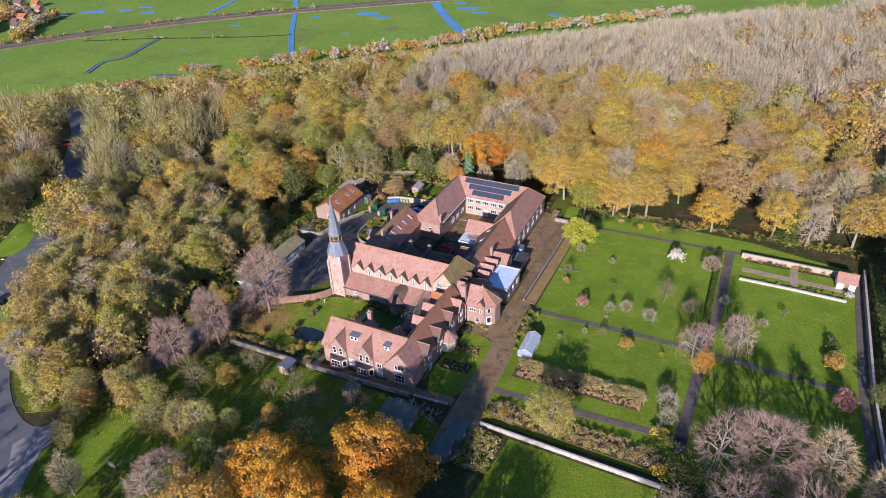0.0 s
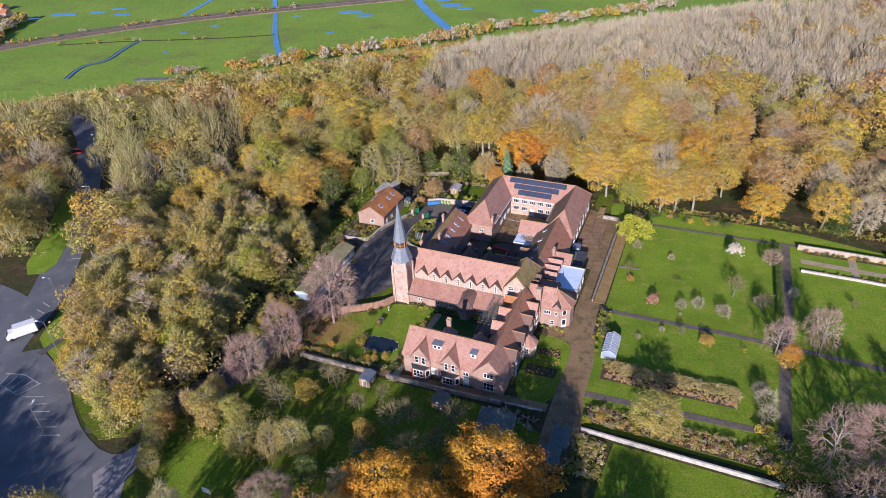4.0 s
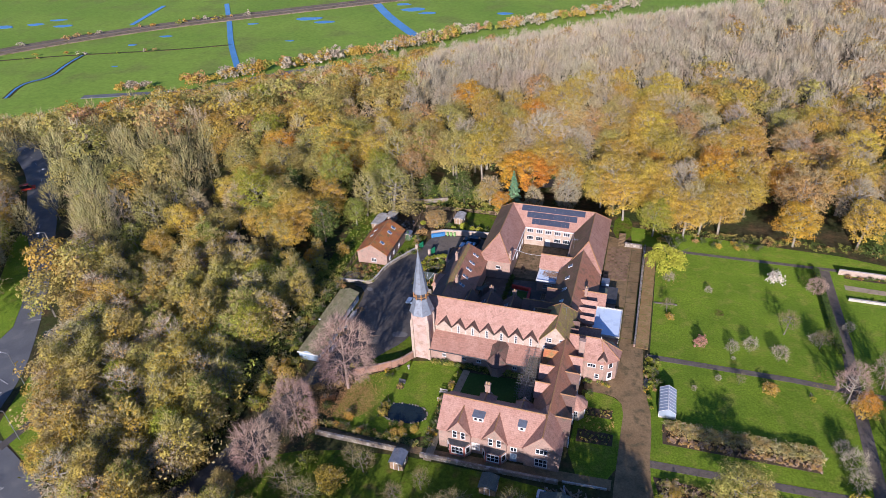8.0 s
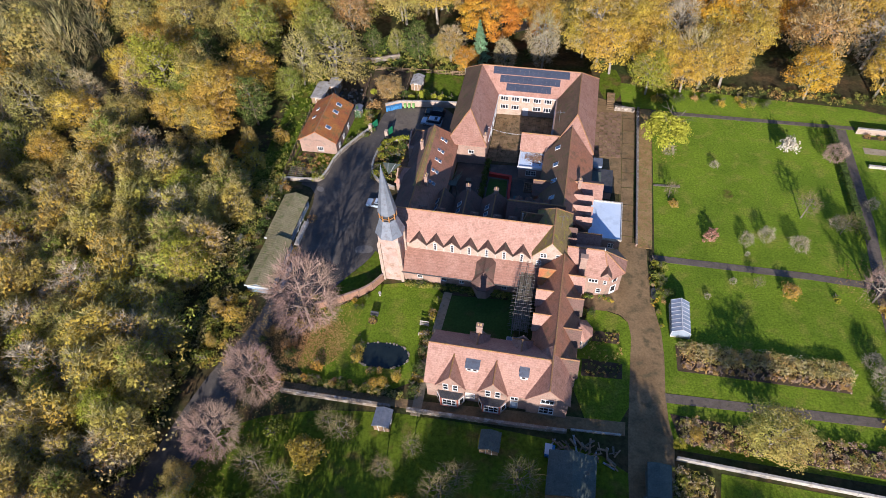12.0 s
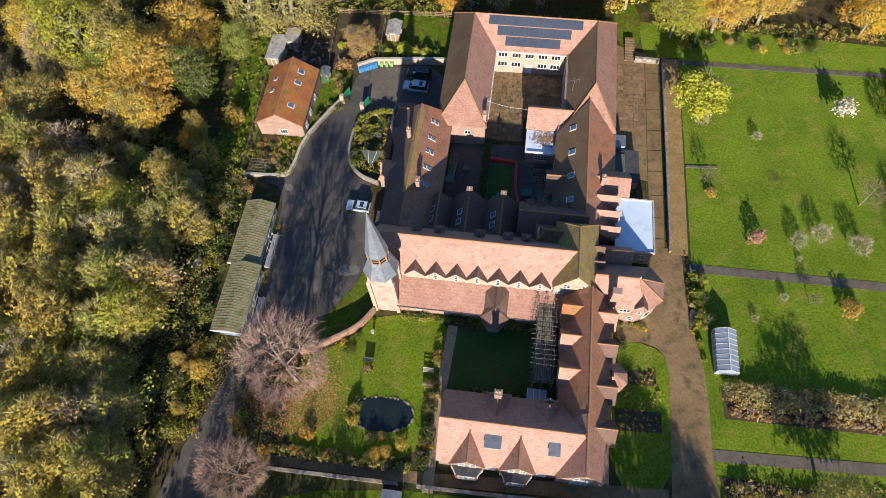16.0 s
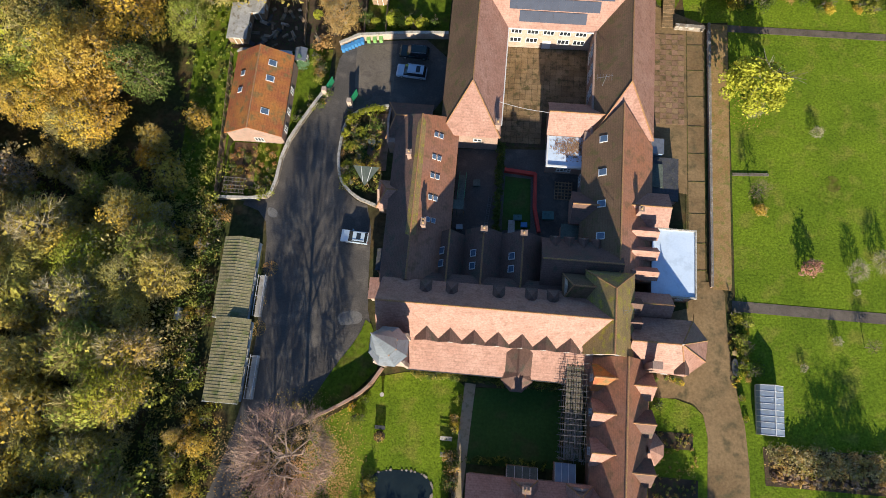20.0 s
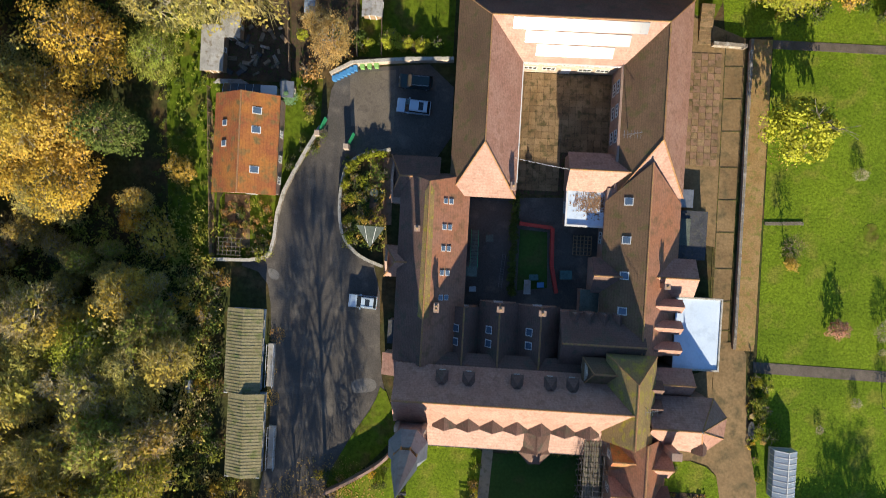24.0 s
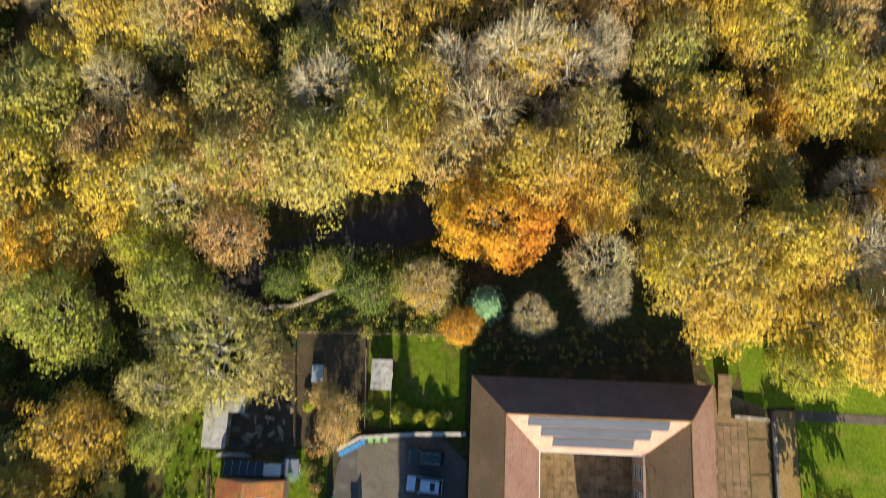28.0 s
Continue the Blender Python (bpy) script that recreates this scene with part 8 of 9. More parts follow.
PAINT = mat("worn_road_paint", (0.42, 0.42, 0.4), (0.52, 0.52, 0.5), 0.8, 0.7, 6.0, (0.25, 0.25, 0.25), 0.05, fine_mix=0.2)
MARKS = [((-149.9 + 1.7 * i, 47.6 - 0.2 * i), (-151.0 + 2.3 * i, 50.6 + 0.1 * i)) for i in range(5)]
MARKS += [((-151.9, 50.6), (-147.5, 51.7)), ((-147.5, 51.7), (-141.9, 50.7)), ((-149.9, 47.5), (-143.2, 46.6))]
MARKS += [((-141.3 + 2.5 * i, 46.8 - 1.3 * i), (-137.6 + 2.5 * i, 48.2 - 1.3 * i)) for i in range(6)]
MARKS += [((-165.7, 67.5), (-162.2, 66.5)), ((-166.5, 70.0), (-163.5, 69.5)), ((-167.9, 72.8), (-164.5, 72.0)), ((-178.9, 91.3), (-176.5, 92.1)), ((-180.8, 93.8), (-178.7, 94.4))]
for a, b in MARKS:
    tagged(Geo().obox(a, b, 0.2, G(*a) + 0.08, G(*a) + 0.1, G(*b) + 0.08, G(*b) + 0.1).make("road_marking", PAINT), "worn white painted line on the asphalt", "road marking", kind="structure")
for x, y, h, rz in ((-161, 73, 9, 200), (-148.5, 60.5, 8, 200), (-128.5, 41, 7, 120), (-196, 116, 9, 220), (-232, 152, 9, 220)):
    o = thing("street_lamp", 0, 0, 0, "tall grey street lamp beside the road", "street lamp", "street lamps")
    Geo().tube((0, 0, -0.3), (0, 0, h), 0.1, 0.06, 8).make("pole", METAL, o)
    Geo().tube((0, 0, h - 0.1), (1.3, 0, h + 0.25), 0.05, 0.04, 6).make("arm", METAL, o)
    Geo().box(1.2, 1.9, -0.16, 0.16, h + 0.16, h + 0.32).make("lamp_head", WHITE, o, "pale lamp head")
    o.matrix_basis = pose(x, y, G(x, y), 0, 0, rz)

# ---- scaffold along the cloister wing ----
sc = thing("scaffold", -56.6, 99, G(-56.6, 99), "galvanised tube scaffold along the cloister wing wall", "scaffolding")
z0 = G(-57, 99)
random.seed(71)
for x in (-58.3, -57.0, -55.7):
    for i in range(9):
        y = 92.6 + 1.5 * i
        Geo().tube((x, y, z0 - 0.3), (x, y, 6.6 + random.uniform(0, 1.0)), 0.03, 0.03, 5).make("standard", GALVANISED, sc)
    for z in (z0 + 1.9, z0 + 3.8, 6.4):
        Geo().tube((x, 92.2 - random.uniform(0, 0.4), z), (x, 104.8 + random.uniform(0, 0.4), z), 0.03, 0.03, 5).make("ledger", GALVANISED, sc)
for i in range(18):
    y = 92.6 + 0.71 * i
    for z in (z0 + 3.85, 6.45):
        Geo().tube((-58.8 - random.uniform(0, 0.4), y, z), (-55.3 + random.uniform(0, 0.4), y + random.uniform(-0.15, 0.15), z), 0.026, 0.026, 5).make("transom", GALVANISED, sc)
for i in range(7):
    Geo().box(-58.1 + 0.33 * i, -57.83 + 0.33 * i, 92.4 + 0.2 * (i % 3), 104.6 - 0.3 * (i % 2), z0 + 3.9, z0 + 3.95).make("board", BARK, sc, "worn scaffold board")
for i in range(4):
    y = 93 + 2.9 * i
    Geo().tube((-58.35, y, z0), (-58.35, y + 2.8, z0 + 3.8), 0.026, 0.026, 5).make("brace", GALVANISED, sc)
    Geo().tube((-55.6, y + 2.8, z0 + 1.9), (-55.6, y, 6.4), 0.026, 0.026, 5).make("brace", GALVANISED, sc)
ln = thing("roof_lantern", -57.6, 90.6, 4.0, "white-framed glazed lean-to roof in the court corner", "glazed roof")
walls(ln, -58.8, -56.4, 89.5, 91.8, z0 - 0.5, 3.6, material=BRICK)
Geo().facet([(-58.9, 89.4, 4.4), (-56.3, 89.4, 4.4), (-56.3, 91.9, 3.7), (-58.9, 91.9, 3.7)], 0.08).make("glazing", GL, ln)
for i in range(4):
    x = -58.9 + 2.6 * i / 3
    Geo().tube((x, 89.4, 4.42), (x, 91.9, 3.72), 0.05, 0.05, 4).make("bar", WHITE, ln)

# mossy joints of the concrete terrace and drive
jt = bpy.data.objects["pavement_terrace_base"]
ORIGIN[jt.name] = (0, 0, 0)
WEED = mat("weedy_joint", (0.14, 0.13, 0.03), (0.08, 0.065, 0.035), 0.6, 0.95, 6.0, (0.22, 0.2, 0.05), 0.3)
for a, b in [((-40.9, 160.5), (-40.9, 118)), ((-41.2, 131), (-41.1, 114))] + [((-40.9, y), (-38.4, y + 0.1)) for y in (156, 151.5, 147, 142, 137.5, 133, 128, 123.5, 119.5)]:
    Geo().obox(a, b, 0.1, G(*a) + 0.05, G(*a) + 0.1, G(*b) + 0.05, G(*b) + 0.1).make("joint", WEED, jt)

# ---- yard behind the church ----
sheet("pavement_court", [(-69.3, 137), (-62.2, 137), (-62.2, 142.4), (-56.3, 142.4), (-56.3, 154.1), (-69.3, 154.1)], 0.02, SOIL, "mortar bed under the court paving", "pavement")
sheet("pavement_yard", [(-75.2, 121), (-57, 121), (-57, 137), (-75.2, 136)], 0.03, ASPHALT, "shaded asphalt kitchen yard", "yard")
rf_ = thing("red_barrier", -64, 129, G(-64, 129), "red plastic site barrier bent round the yard bed", "barrier")
for p, q in zip([(-68, 132.8), (-63.4, 132.4), (-63.2, 127), (-62.4, 123.4)], [(-63.4, 132.4), (-63.2, 127), (-62.4, 123.4)]):
    Geo().obox(p, q, 0.5, G(*p) + 0.05, G(*p) + 1.0).make("panel", RED_PAINT, rf_)
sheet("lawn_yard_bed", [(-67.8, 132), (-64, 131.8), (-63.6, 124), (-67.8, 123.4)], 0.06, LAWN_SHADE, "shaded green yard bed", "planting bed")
hr_, hq = np.random.default_rng(67), []
for _ in range(230):
    x_, y_ = -68.7 + hr_.normal(0, 0.22), hr_.uniform(122.8, 137.2)
    c_, n_ = crown_points(hr_, 30, 0.35, 0.4, hr_.uniform(0.4, 1.2), 6, 0.5)
    hq.append(leaf_cards(hr_, c_, n_, np.full(30, 0.11), 0.9) + np.array([x_, y_, G(x_, y_)]))
tagged(part("yard_hedge", quads_mesh("yard_hedge", np.concatenate(hq), LEAVES["dark"]), None), "loose dark hedge across the kitchen yard", "hedge", kind="stuff")
TARP = mat("teal_tarpaulin", (0.05, 0.13, 0.13), (0.07, 0.17, 0.16), 0.8, 0.5, 5.0, (0.04, 0.09, 0.1), 0.1, fine_mix=0.2)
for n_, (x_, y_, w_, d_, h_, m_, lb) in enumerate(((-65.6, 125.4, 1.2, 0.8, 0.75, TARP, "teal covered crate in the kitchen yard"), (-66.4, 124.0, 0.9, 2.0, 0.4, WORN_SHEET, "pale board lying in the kitchen yard"), (-64.6, 124.4, 0.9, 0.7, 0.6, BIN_BLUE, "blue plastic tub in the kitchen yard"), (-72.0, 130.5, 1.0, 1.0, 0.5, GREEN_FELT, "round dark cover in the kitchen yard"), (-61.2, 126.0, 1.6, 1.2, 0.9, TARP, "teal tarpaulin heap in the kitchen yard"), (-74.0, 123.3, 0.9, 0.7, 0.9, METAL, "grey metal cabinet in the kitchen yard"))):
    o = thing("yard_crate", x_, y_, G(x_, y_), lb, "crate")
    k_ = 0.08
    Geo().prism([(x_ - w_ / 2, y_ - d_ / 2), (x_ + w_ / 2, y_ - d_ / 2 + k_), (x_ + w_ / 2 - k_, y_ + d_ / 2), (x_ - w_ / 2, y_ + d_ / 2 - k_)], G(x_, y_) - 0.1, G(x_, y_) + h_).make("body", m_, o)
    Geo().prism([(x_ - w_ / 2 - 0.05, y_ - d_ / 2 - 0.05), (x_ + w_ / 2 + 0.05, y_ - d_ / 2 + k_ - 0.05), (x_ + w_ / 2 - k_ + 0.05, y_ + d_ / 2 + 0.05), (x_ - w_ / 2 - 0.05, y_ + d_ / 2 - k_ + 0.05)], G(x_, y_) + h_, G(x_, y_) + h_ + 0.06).make("cover", m_, o)
ld = thing("ladder", -70.2, 126, G(-70.2, 126), "pale aluminium ladder lying in the kitchen yard", "ladder")
for dx in (-0.22, 0.22):
    Geo().obox((-70.2 + dx, 123.6), (-69.8 + dx, 128.6), 0.07, G(-70, 126) + 0.05, G(-70, 126) + 0.14).make("rail", GALVANISED, ld)
for i in range(14):
    Geo().obox((-70.4 + 0.028 * i, 123.8 + 0.35 * i), (-69.98 + 0.028 * i, 123.8 + 0.35 * i), 0.05, G(-70, 126) + 0.07, G(-70, 126) + 0.12).make("rung", GALVANISED, ld)
fe = thing("fire_escape", -74.4, 128, G(-74, 128), "green metal fire escape stair in the yard", "stair")
Geo().box(-78.0, -73.6, 125.2, 126.6, 3.2, 3.3).make("landing", GREEN_FELT, fe)
for i in range(10):
    Geo().box(-74.6, -73.6, 126.6 + 0.5 * i, 127.0 + 0.5 * i, 3.0 - 0.3 * i, 3.06 - 0.3 * i).make("tread", GREEN_FELT, fe)
for x in (-74.6, -73.6):
    Geo().tube((x, 126.5, 4.2), (x, 131.6, 1.2), 0.04, 0.04, 5).make("handrail", GREEN_PAINT, fe)
    Geo().tube((x, 125.3, G(x, 125)), (x, 125.3, 3.2), 0.06, 0.06, 5).make("post", GREEN_FELT, fe)
tre = thing("trellis", -58, 127, G(-58, 129), "timber lattice panel lying over paved yard squares", "trellis")
for i in range(6):
    Geo().box(-60.4 + 0.5 * i, -60.3 + 0.5 * i, 128.8, 131.6, G(-58, 130) + 0.03, G(-58, 130) + 0.3).make("bar", TIMBER, tre)
    Geo().box(-60.4, -57.8, 128.8 + 0.52 * i, 128.9 + 0.52 * i, G(-58, 130) + 0.03, G(-58, 130) + 0.28).make("bar", TIMBER, tre)

# ---- bins, gates, benches, clutter ----
for i in range(7):
    t = i / 6
    x, y = -95.2 + 2.9 * t, 151.9 + 1.6 * t
    o = thing("wheelie_bin", x, y, G(x, y) + 0.06, "blue recycling wheelie bin against the wall", "bin", "bins by the wall")
    Geo().prism([(x - 0.26, y - 0.3), (x + 0.26, y - 0.3), (x + 0.29, y + 0.3), (x - 0.29, y + 0.3)], G(x, y) + 0.02, G(x, y) + 1.0).make("body", BIN_BLUE, o)
    Geo().facet([(x - 0.31, y - 0.34, G(x, y) + 1.06), (x + 0.31, y - 0.34, G(x, y) + 1.06), (x + 0.31, y + 0.34, G(x, y) + 1.14), (x - 0.31, y + 0.34, G(x, y) + 1.14)], 0.06).make("lid", BIN_BLUE, o)
for i in range(3):
    x, y = -91.3 + 1.0 * i, 153.8 + 0.1 * i
    o = thing("wheelie_bin", x, y, G(x, y) + 0.06, "lime-green wheelie bin against the wall", "bin", "bins by the wall")
    Geo().prism([(x - 0.26, y - 0.3), (x + 0.26, y - 0.3), (x + 0.29, y + 0.3), (x - 0.29, y + 0.3)], G(x, y) + 0.02, G(x, y) + 1.0).make("body", BIN_GREEN, o)
    Geo().facet([(x - 0.31, y - 0.34, G(x, y) + 1.06), (x + 0.31, y - 0.34, G(x, y) + 1.06), (x + 0.31, y + 0.34, G(x, y) + 1.14), (x - 0.31, y + 0.34, G(x, y) + 1.14)], 0.06).make("lid", BIN_GREEN, o)
for (x, y, x2, y2) in ((-97.0, 143.9, -96.0, 146.2), (-92.8, 142.2, -91.9, 144.2)):
    o = thing("yard_gate", x, y, G(x, y), "green boarded gate standing open", "gate", "yard gates")
    for i_ in range(8):
        a_, b_ = Vector((x, y)).lerp(Vector((x2, y2)), i_ / 8 + 0.004), Vector((x, y)).lerp(Vector((x2, y2)), (i_ + 1) / 8 - 0.004)
        Geo().obox(a_, b_, 0.06, G(x, y) + 0.1, G(x, y) + 1.9).make("board", GREEN_PAINT, o)
    for z_ in (0.4, 1.5):
        Geo().obox((x, y), (x2, y2), 0.13, G(x, y) + z_, G(x, y) + z_ + 0.14).make("rail", GREEN_PAINT, o)
    Geo().box(x - 0.35, x + 0.35, y - 0.35, y + 0.35, G(x, y) - 0.2, G(x, y) + 2.1).make("pier", BRICK_PALE, o, "brick gate pier")


sb = thing("stone_bench", -82.4, 94.0, G(-82.4, 94), "small dark stone bench on the pond lawn", "bench")
Geo().box(-83.1, -81.7, 93.8, 94.3, G(-82, 94) + 0.4, G(-82, 94) + 0.52).make("seat", DARK_LEAD, sb)
for x in (-82.9, -81.9):
    Geo().box(x - 0.12, x + 0.12, 93.85, 94.25, G(-82, 94) - 0.1, G(-82, 94) + 0.4).make("leg", OLD_WALL, sb)
Geo().box(-83.1, -81.7, 94.22, 94.3, G(-82, 94) + 0.52, G(-82, 94) + 1.0).make("backrest", DARK_LEAD, sb)


def bench(x, y, rz, label):
    o = thing("garden_bench", 0, 0, 0, label, "bench", "garden benches")
    for i in range(3):
        Geo().box(-0.8, 0.8, -0.25 + 0.17 * i, -0.11 + 0.17 * i, 0.42, 0.46).make("slat", STONE, o)
    for i in range(2):
        Geo().box(-0.8, 0.8, 0.26, 0.3, 0.6 + 0.2 * i, 0.72 + 0.2 * i).make("back_slat", STONE, o)
    for s in (-0.7, 0.7):
        for yy in (-0.2, 0.25):
            Geo().box(s - 0.04, s + 0.04, yy - 0.04, yy + 0.04, -0.05, 0.42 if yy < 0 else 0.95).make("leg", STONE, o)
    o.matrix_basis = pose(x, y, G(x, y) + 0.05, 0, 0, rz)


bench(-73.3, 93.4, 0, "pale wooden bench on the lawn edge")
bench(-73.1, 91.4, 180, "pale wooden bench facing its twin")
sheet("bed_lawn", smooth([(-83.4, 92.4), (-82.2, 92.0), (-81.4, 93), (-82.6, 93.8)], 1), 0.09, SOIL, "small dug bed in the pond lawn", "planting bed")
sd = thing("sundial", -82.6, 98.4, G(-82.6, 98.4), "small stone sundial on the lawn", "sundial")
Geo().tube((-82.6, 98.4, G(-82.6, 98.4) - 0.1), (-82.6, 98.4, G(-82.6, 98.4) + 0.9), 0.18, 0.13, 8).make("pedestal", STONE, sd)
Geo().tube((-82.6, 98.4, G(-82.6, 98.4) + 0.9), (-82.6, 98.4, G(-82.6, 98.4) + 0.98), 0.3, 0.3, 10).make("plate", STONE, sd)
random.seed(17)
pile = thing("timber_heap", -45, 75, G(-45, 75), "untidy heap of old timber and sheets by the lane", "timber heap")
for i in range(46):
    x, y, a, L = random.uniform(-50, -40.5), random.uniform(73.6, 76.4), random.uniform(0, 3.14), random.uniform(0.8, 2.6)
    p, q = (x - L / 2 * math.cos(a), y - L / 2 * math.sin(a)), (x + L / 2 * math.cos(a), y + L / 2 * math.sin(a))
    z = G(x, y) + random.uniform(0.0, 0.35)
    Geo().obox(p, q, random.uniform(0.08, 0.3), z, z + 0.12, z + random.uniform(0, 0.25), z + 0.3).make("plank", random.choice([TIMBER, TIMBER, METAL, BARK]), pile)
wb = thing("garden_cart", -50.2, 74.2, G(-50, 74), "blue and white covered garden cart", "cart")
Geo().box(-50.9, -49.5, 73.4, 75.2, G(-50, 74) + 0.25, G(-50, 74) + 0.9).make("tray", BIN_BLUE, wb)
Geo().box(-50.95, -49.9, 73.6, 75.25, G(-50, 74) + 0.9, G(-50, 74) + 1.0).make("cover", WHITE, wb)
for s in (-0.75, 0.75):
    Geo().tube((-50.2 + s, 74.2, G(-50, 74) + 0.25), (-50.2 + s * 1.15, 74.2, G(-50, 74) + 0.25), 0.25, 0.25, 10).make("wheel", RUBBER, wb)
wt = thing("water_tank", -113.6, 107, G(-113.6, 107), "small pale tank beside the huts", "tank")
Geo().tube((-113.6, 106.2, G(-113.6, 107) + 0.7), (-113.6, 108.0, G(-113.6, 107) + 0.7), 0.55, 0.55, 10).make("barrel", METAL, wt)
Geo().box(-114.0, -113.2, 106.4, 107.8, G(-113.6, 107) - 0.1, G(-113.6, 107) + 0.25).make("cradle", TIMBER, wt)
sk = thing("waste_skip", -102.3, 60.5, G(-102.3, 60.5), "green metal waste container beside the lane", "skip")
Geo().prism([(-103.8, 59.4), (-100.9, 59.4), (-100.9, 61.6), (-103.8, 61.6)], G(-102, 60) - 0.05, G(-102, 60) + 1.4).make("body", GREEN_PAINT, sk)
Geo().box(-103.9, -100.8, 59.3, 61.7, G(-102, 60) + 1.4, G(-102, 60) + 1.52).make("lid", GREEN_FELT, sk)
sg = thing("notice_board", -88.4, 40.6, G(-88.4, 40.6), "white notice board on posts in the grass", "sign")
Geo().box(-89.3, -87.6, 40.55, 40.65, G(-88, 40) + 0.8, G(-88, 40) + 2.0).make("board", WHITE, sg)
for x in (-89.1, -87.8):
    Geo().tube((x, 40.6, G(-88, 40) - 0.2), (x, 40.6, G(-88, 40) + 0.8), 0.05, 0.05, 6).make("post", TIMBER, sg)
for i, (x, y, s) in enumerate([(-46.2, 104.0, 0.35), (-45.4, 103.8, 0.28), (-44.2, 104.0, 0.32), (-43.4, 104.2, 0.3), (-46.8, 103.4, 0.4), (-35.0, 108.2, 0.45), (-34.8, 105.4, 0.4), (-34.3, 102.4, 0.38), (-35.0, 112.4, 0.4), (-34.6, 110.4, 0.35)]):
    o = thing("plant_pot", x, y, G(x, y) + 0.07, "round garden pot with a small plant", "plant pot", "pots along the drive")
    Geo().tube((x, y, G(x, y) + 0.05), (x, y, G(x, y) + 0.07 + s), s * 0.55, s * 0.8, 10).make("pot", POT if i % 2 else DARK_LEAD, o)
    gen = np.random.default_rng(500 + i)
    p, q = crown_points(gen, 60, s * 1.2, s, 0.1, 8, 0.5)
    part("foliage", quads_mesh("foliage", leaf_cards(gen, p, q, np.full(60, 0.09)) + np.array([0, 0, s]), LEAVES["moss_green" if i % 3 else "dark"]), None, o)

# clipped balls, hedge and patio inside the curved bed wall
for x, y, k in ((-92.2, 135.1, "ball"), (-90.4, 135.2, "bush_orange"), (-92.1, 131.8, "ball"), (-90.3, 132.3, "bush_orange"), (-91.5, 129.2, "ball"), (-90.6, 137.6, "ball")):
    plant(k, x, y, 0.62 if k == "bush_orange" else 1.0)
hl_ = smooth([(-92.9, 136.5), (-92.7, 139.2), (-90.8, 141.0), (-87.2, 141.7)], 2, False)
hr_, hq = np.random.default_rng(66), []
for p_, q_ in zip(hl_, hl_[1:]):
    for _ in range(int(9 * math.dist(p_, q_)) + 1):
        f_ = hr_.uniform()
        x_, y_ = p_[0] + (q_[0] - p_[0]) * f_ + hr_.normal(0, 0.2), p_[1] + (q_[1] - p_[1]) * f_ + hr_.normal(0, 0.2)
        c_, n_ = crown_points(hr_, 40, 0.4, 0.45, hr_.uniform(0.6, 1.3), 6, 0.5)
        hq.append(leaf_cards(hr_, c_, n_, np.full(40, 0.11), 0.9) + np.array([x_, y_, G(x_, y_)]))
tagged(part("bed_hedge", quads_mesh("bed_hedge", np.concatenate(hq), LEAVES["green"]), None), "loose yellow-green hedge along the curved wall", "hedge", kind="stuff")
sheet("pavement_patio", [(-89.6, 141.0), (-86.3, 141.2), (-86.0, 131.6), (-89.2, 131.5)], 0.08, PAVING_RED, "dark brick patio inside the walled bed", "patio")
gt = thing("garden_table", -88.6, 136.0, G(-88.6, 136) + 0.1, "dark green metal garden table on the patio", "table")
Geo().tube((-88.6, 136, G(-88.6, 136) + 0.8), (-88.6, 136, G(-88.6, 136) + 0.85), 0.6, 0.6, 12).make("tabletop", GREEN_FELT, gt)
Geo().tube((-88.6, 136, G(-88.6, 136) + 0.06), (-88.6, 136, G(-88.6, 136) + 0.8), 0.06, 0.06, 6).make("leg", METAL, gt)
for dx, dy in ((1.0, 0.2), (-0.9, 0.5), (0.2, -1.1)):
    x, y = -88.6 + dx, 136 + dy
    o = thing("garden_chair", x, y, G(x, y) + 0.08, "dark metal garden chair beside the table", "chair", "patio chairs")
    Geo().box(x - 0.22, x + 0.22, y - 0.22, y + 0.22, G(x, y) + 0.44, G(x, y) + 0.48).make("seat", GREEN_FELT, o)
    Geo().box(x + 0.18 * (1 if dx > 0 else -1) - 0.03, x + 0.18 * (1 if dx > 0 else -1) + 0.03, y - 0.22, y + 0.22, G(x, y) + 0.48, G(x, y) + 0.9).make("backrest", GREEN_FELT, o)
    for a in (-0.18, 0.18):
        for b in (-0.18, 0.18):
            Geo().tube((x + a, y + b, G(x, y) + 0.06), (x + a, y + b, G(x, y) + 0.44), 0.02, 0.02, 4).make("leg", METAL, o)
# fences and clutter behind the cottage
for pts in ([(-102.8, 165), (-101.7, 152.7)], [(-92.7, 166), (-92.2, 155.4)], [(-89.0, 162.0), (-88.7, 155.6)], [(-111.6, 126), (-113.4, 150)], [(-102.6, 168), (-79, 168.4)]):
    (ax, ay), (bx, by) = pts
    o = thing("timber_fence", ax, ay, G(ax, ay), "weathered timber post and rail fence", "fence", "garden fences")
    n = max(2, int(math.hypot(bx - ax, by - ay) / 1.8))
    for i in range(n + 1):
        x, y = ax + (bx - ax) * i / n, ay + (by - ay) * i / n
        Geo().box(x - 0.06, x + 0.06, y - 0.06, y + 0.06, G(x, y) - 0.3, G(x, y) + 1.3).make("post", TIMBER, o)
    for k in (0.35, 0.75, 1.15):
        Geo().obox(pts[0], pts[1], 0.05, G(ax, ay) + k, G(ax, ay) + k + 0.14, G(bx, by) + k, G(bx, by) + k + 0.14).make("rail", TIMBER, o)
random.seed(29)
jk = thing("scrap_heap", -106, 157, G(-106, 157), "scattered boards and sheets in the back yard", "scrap heap")
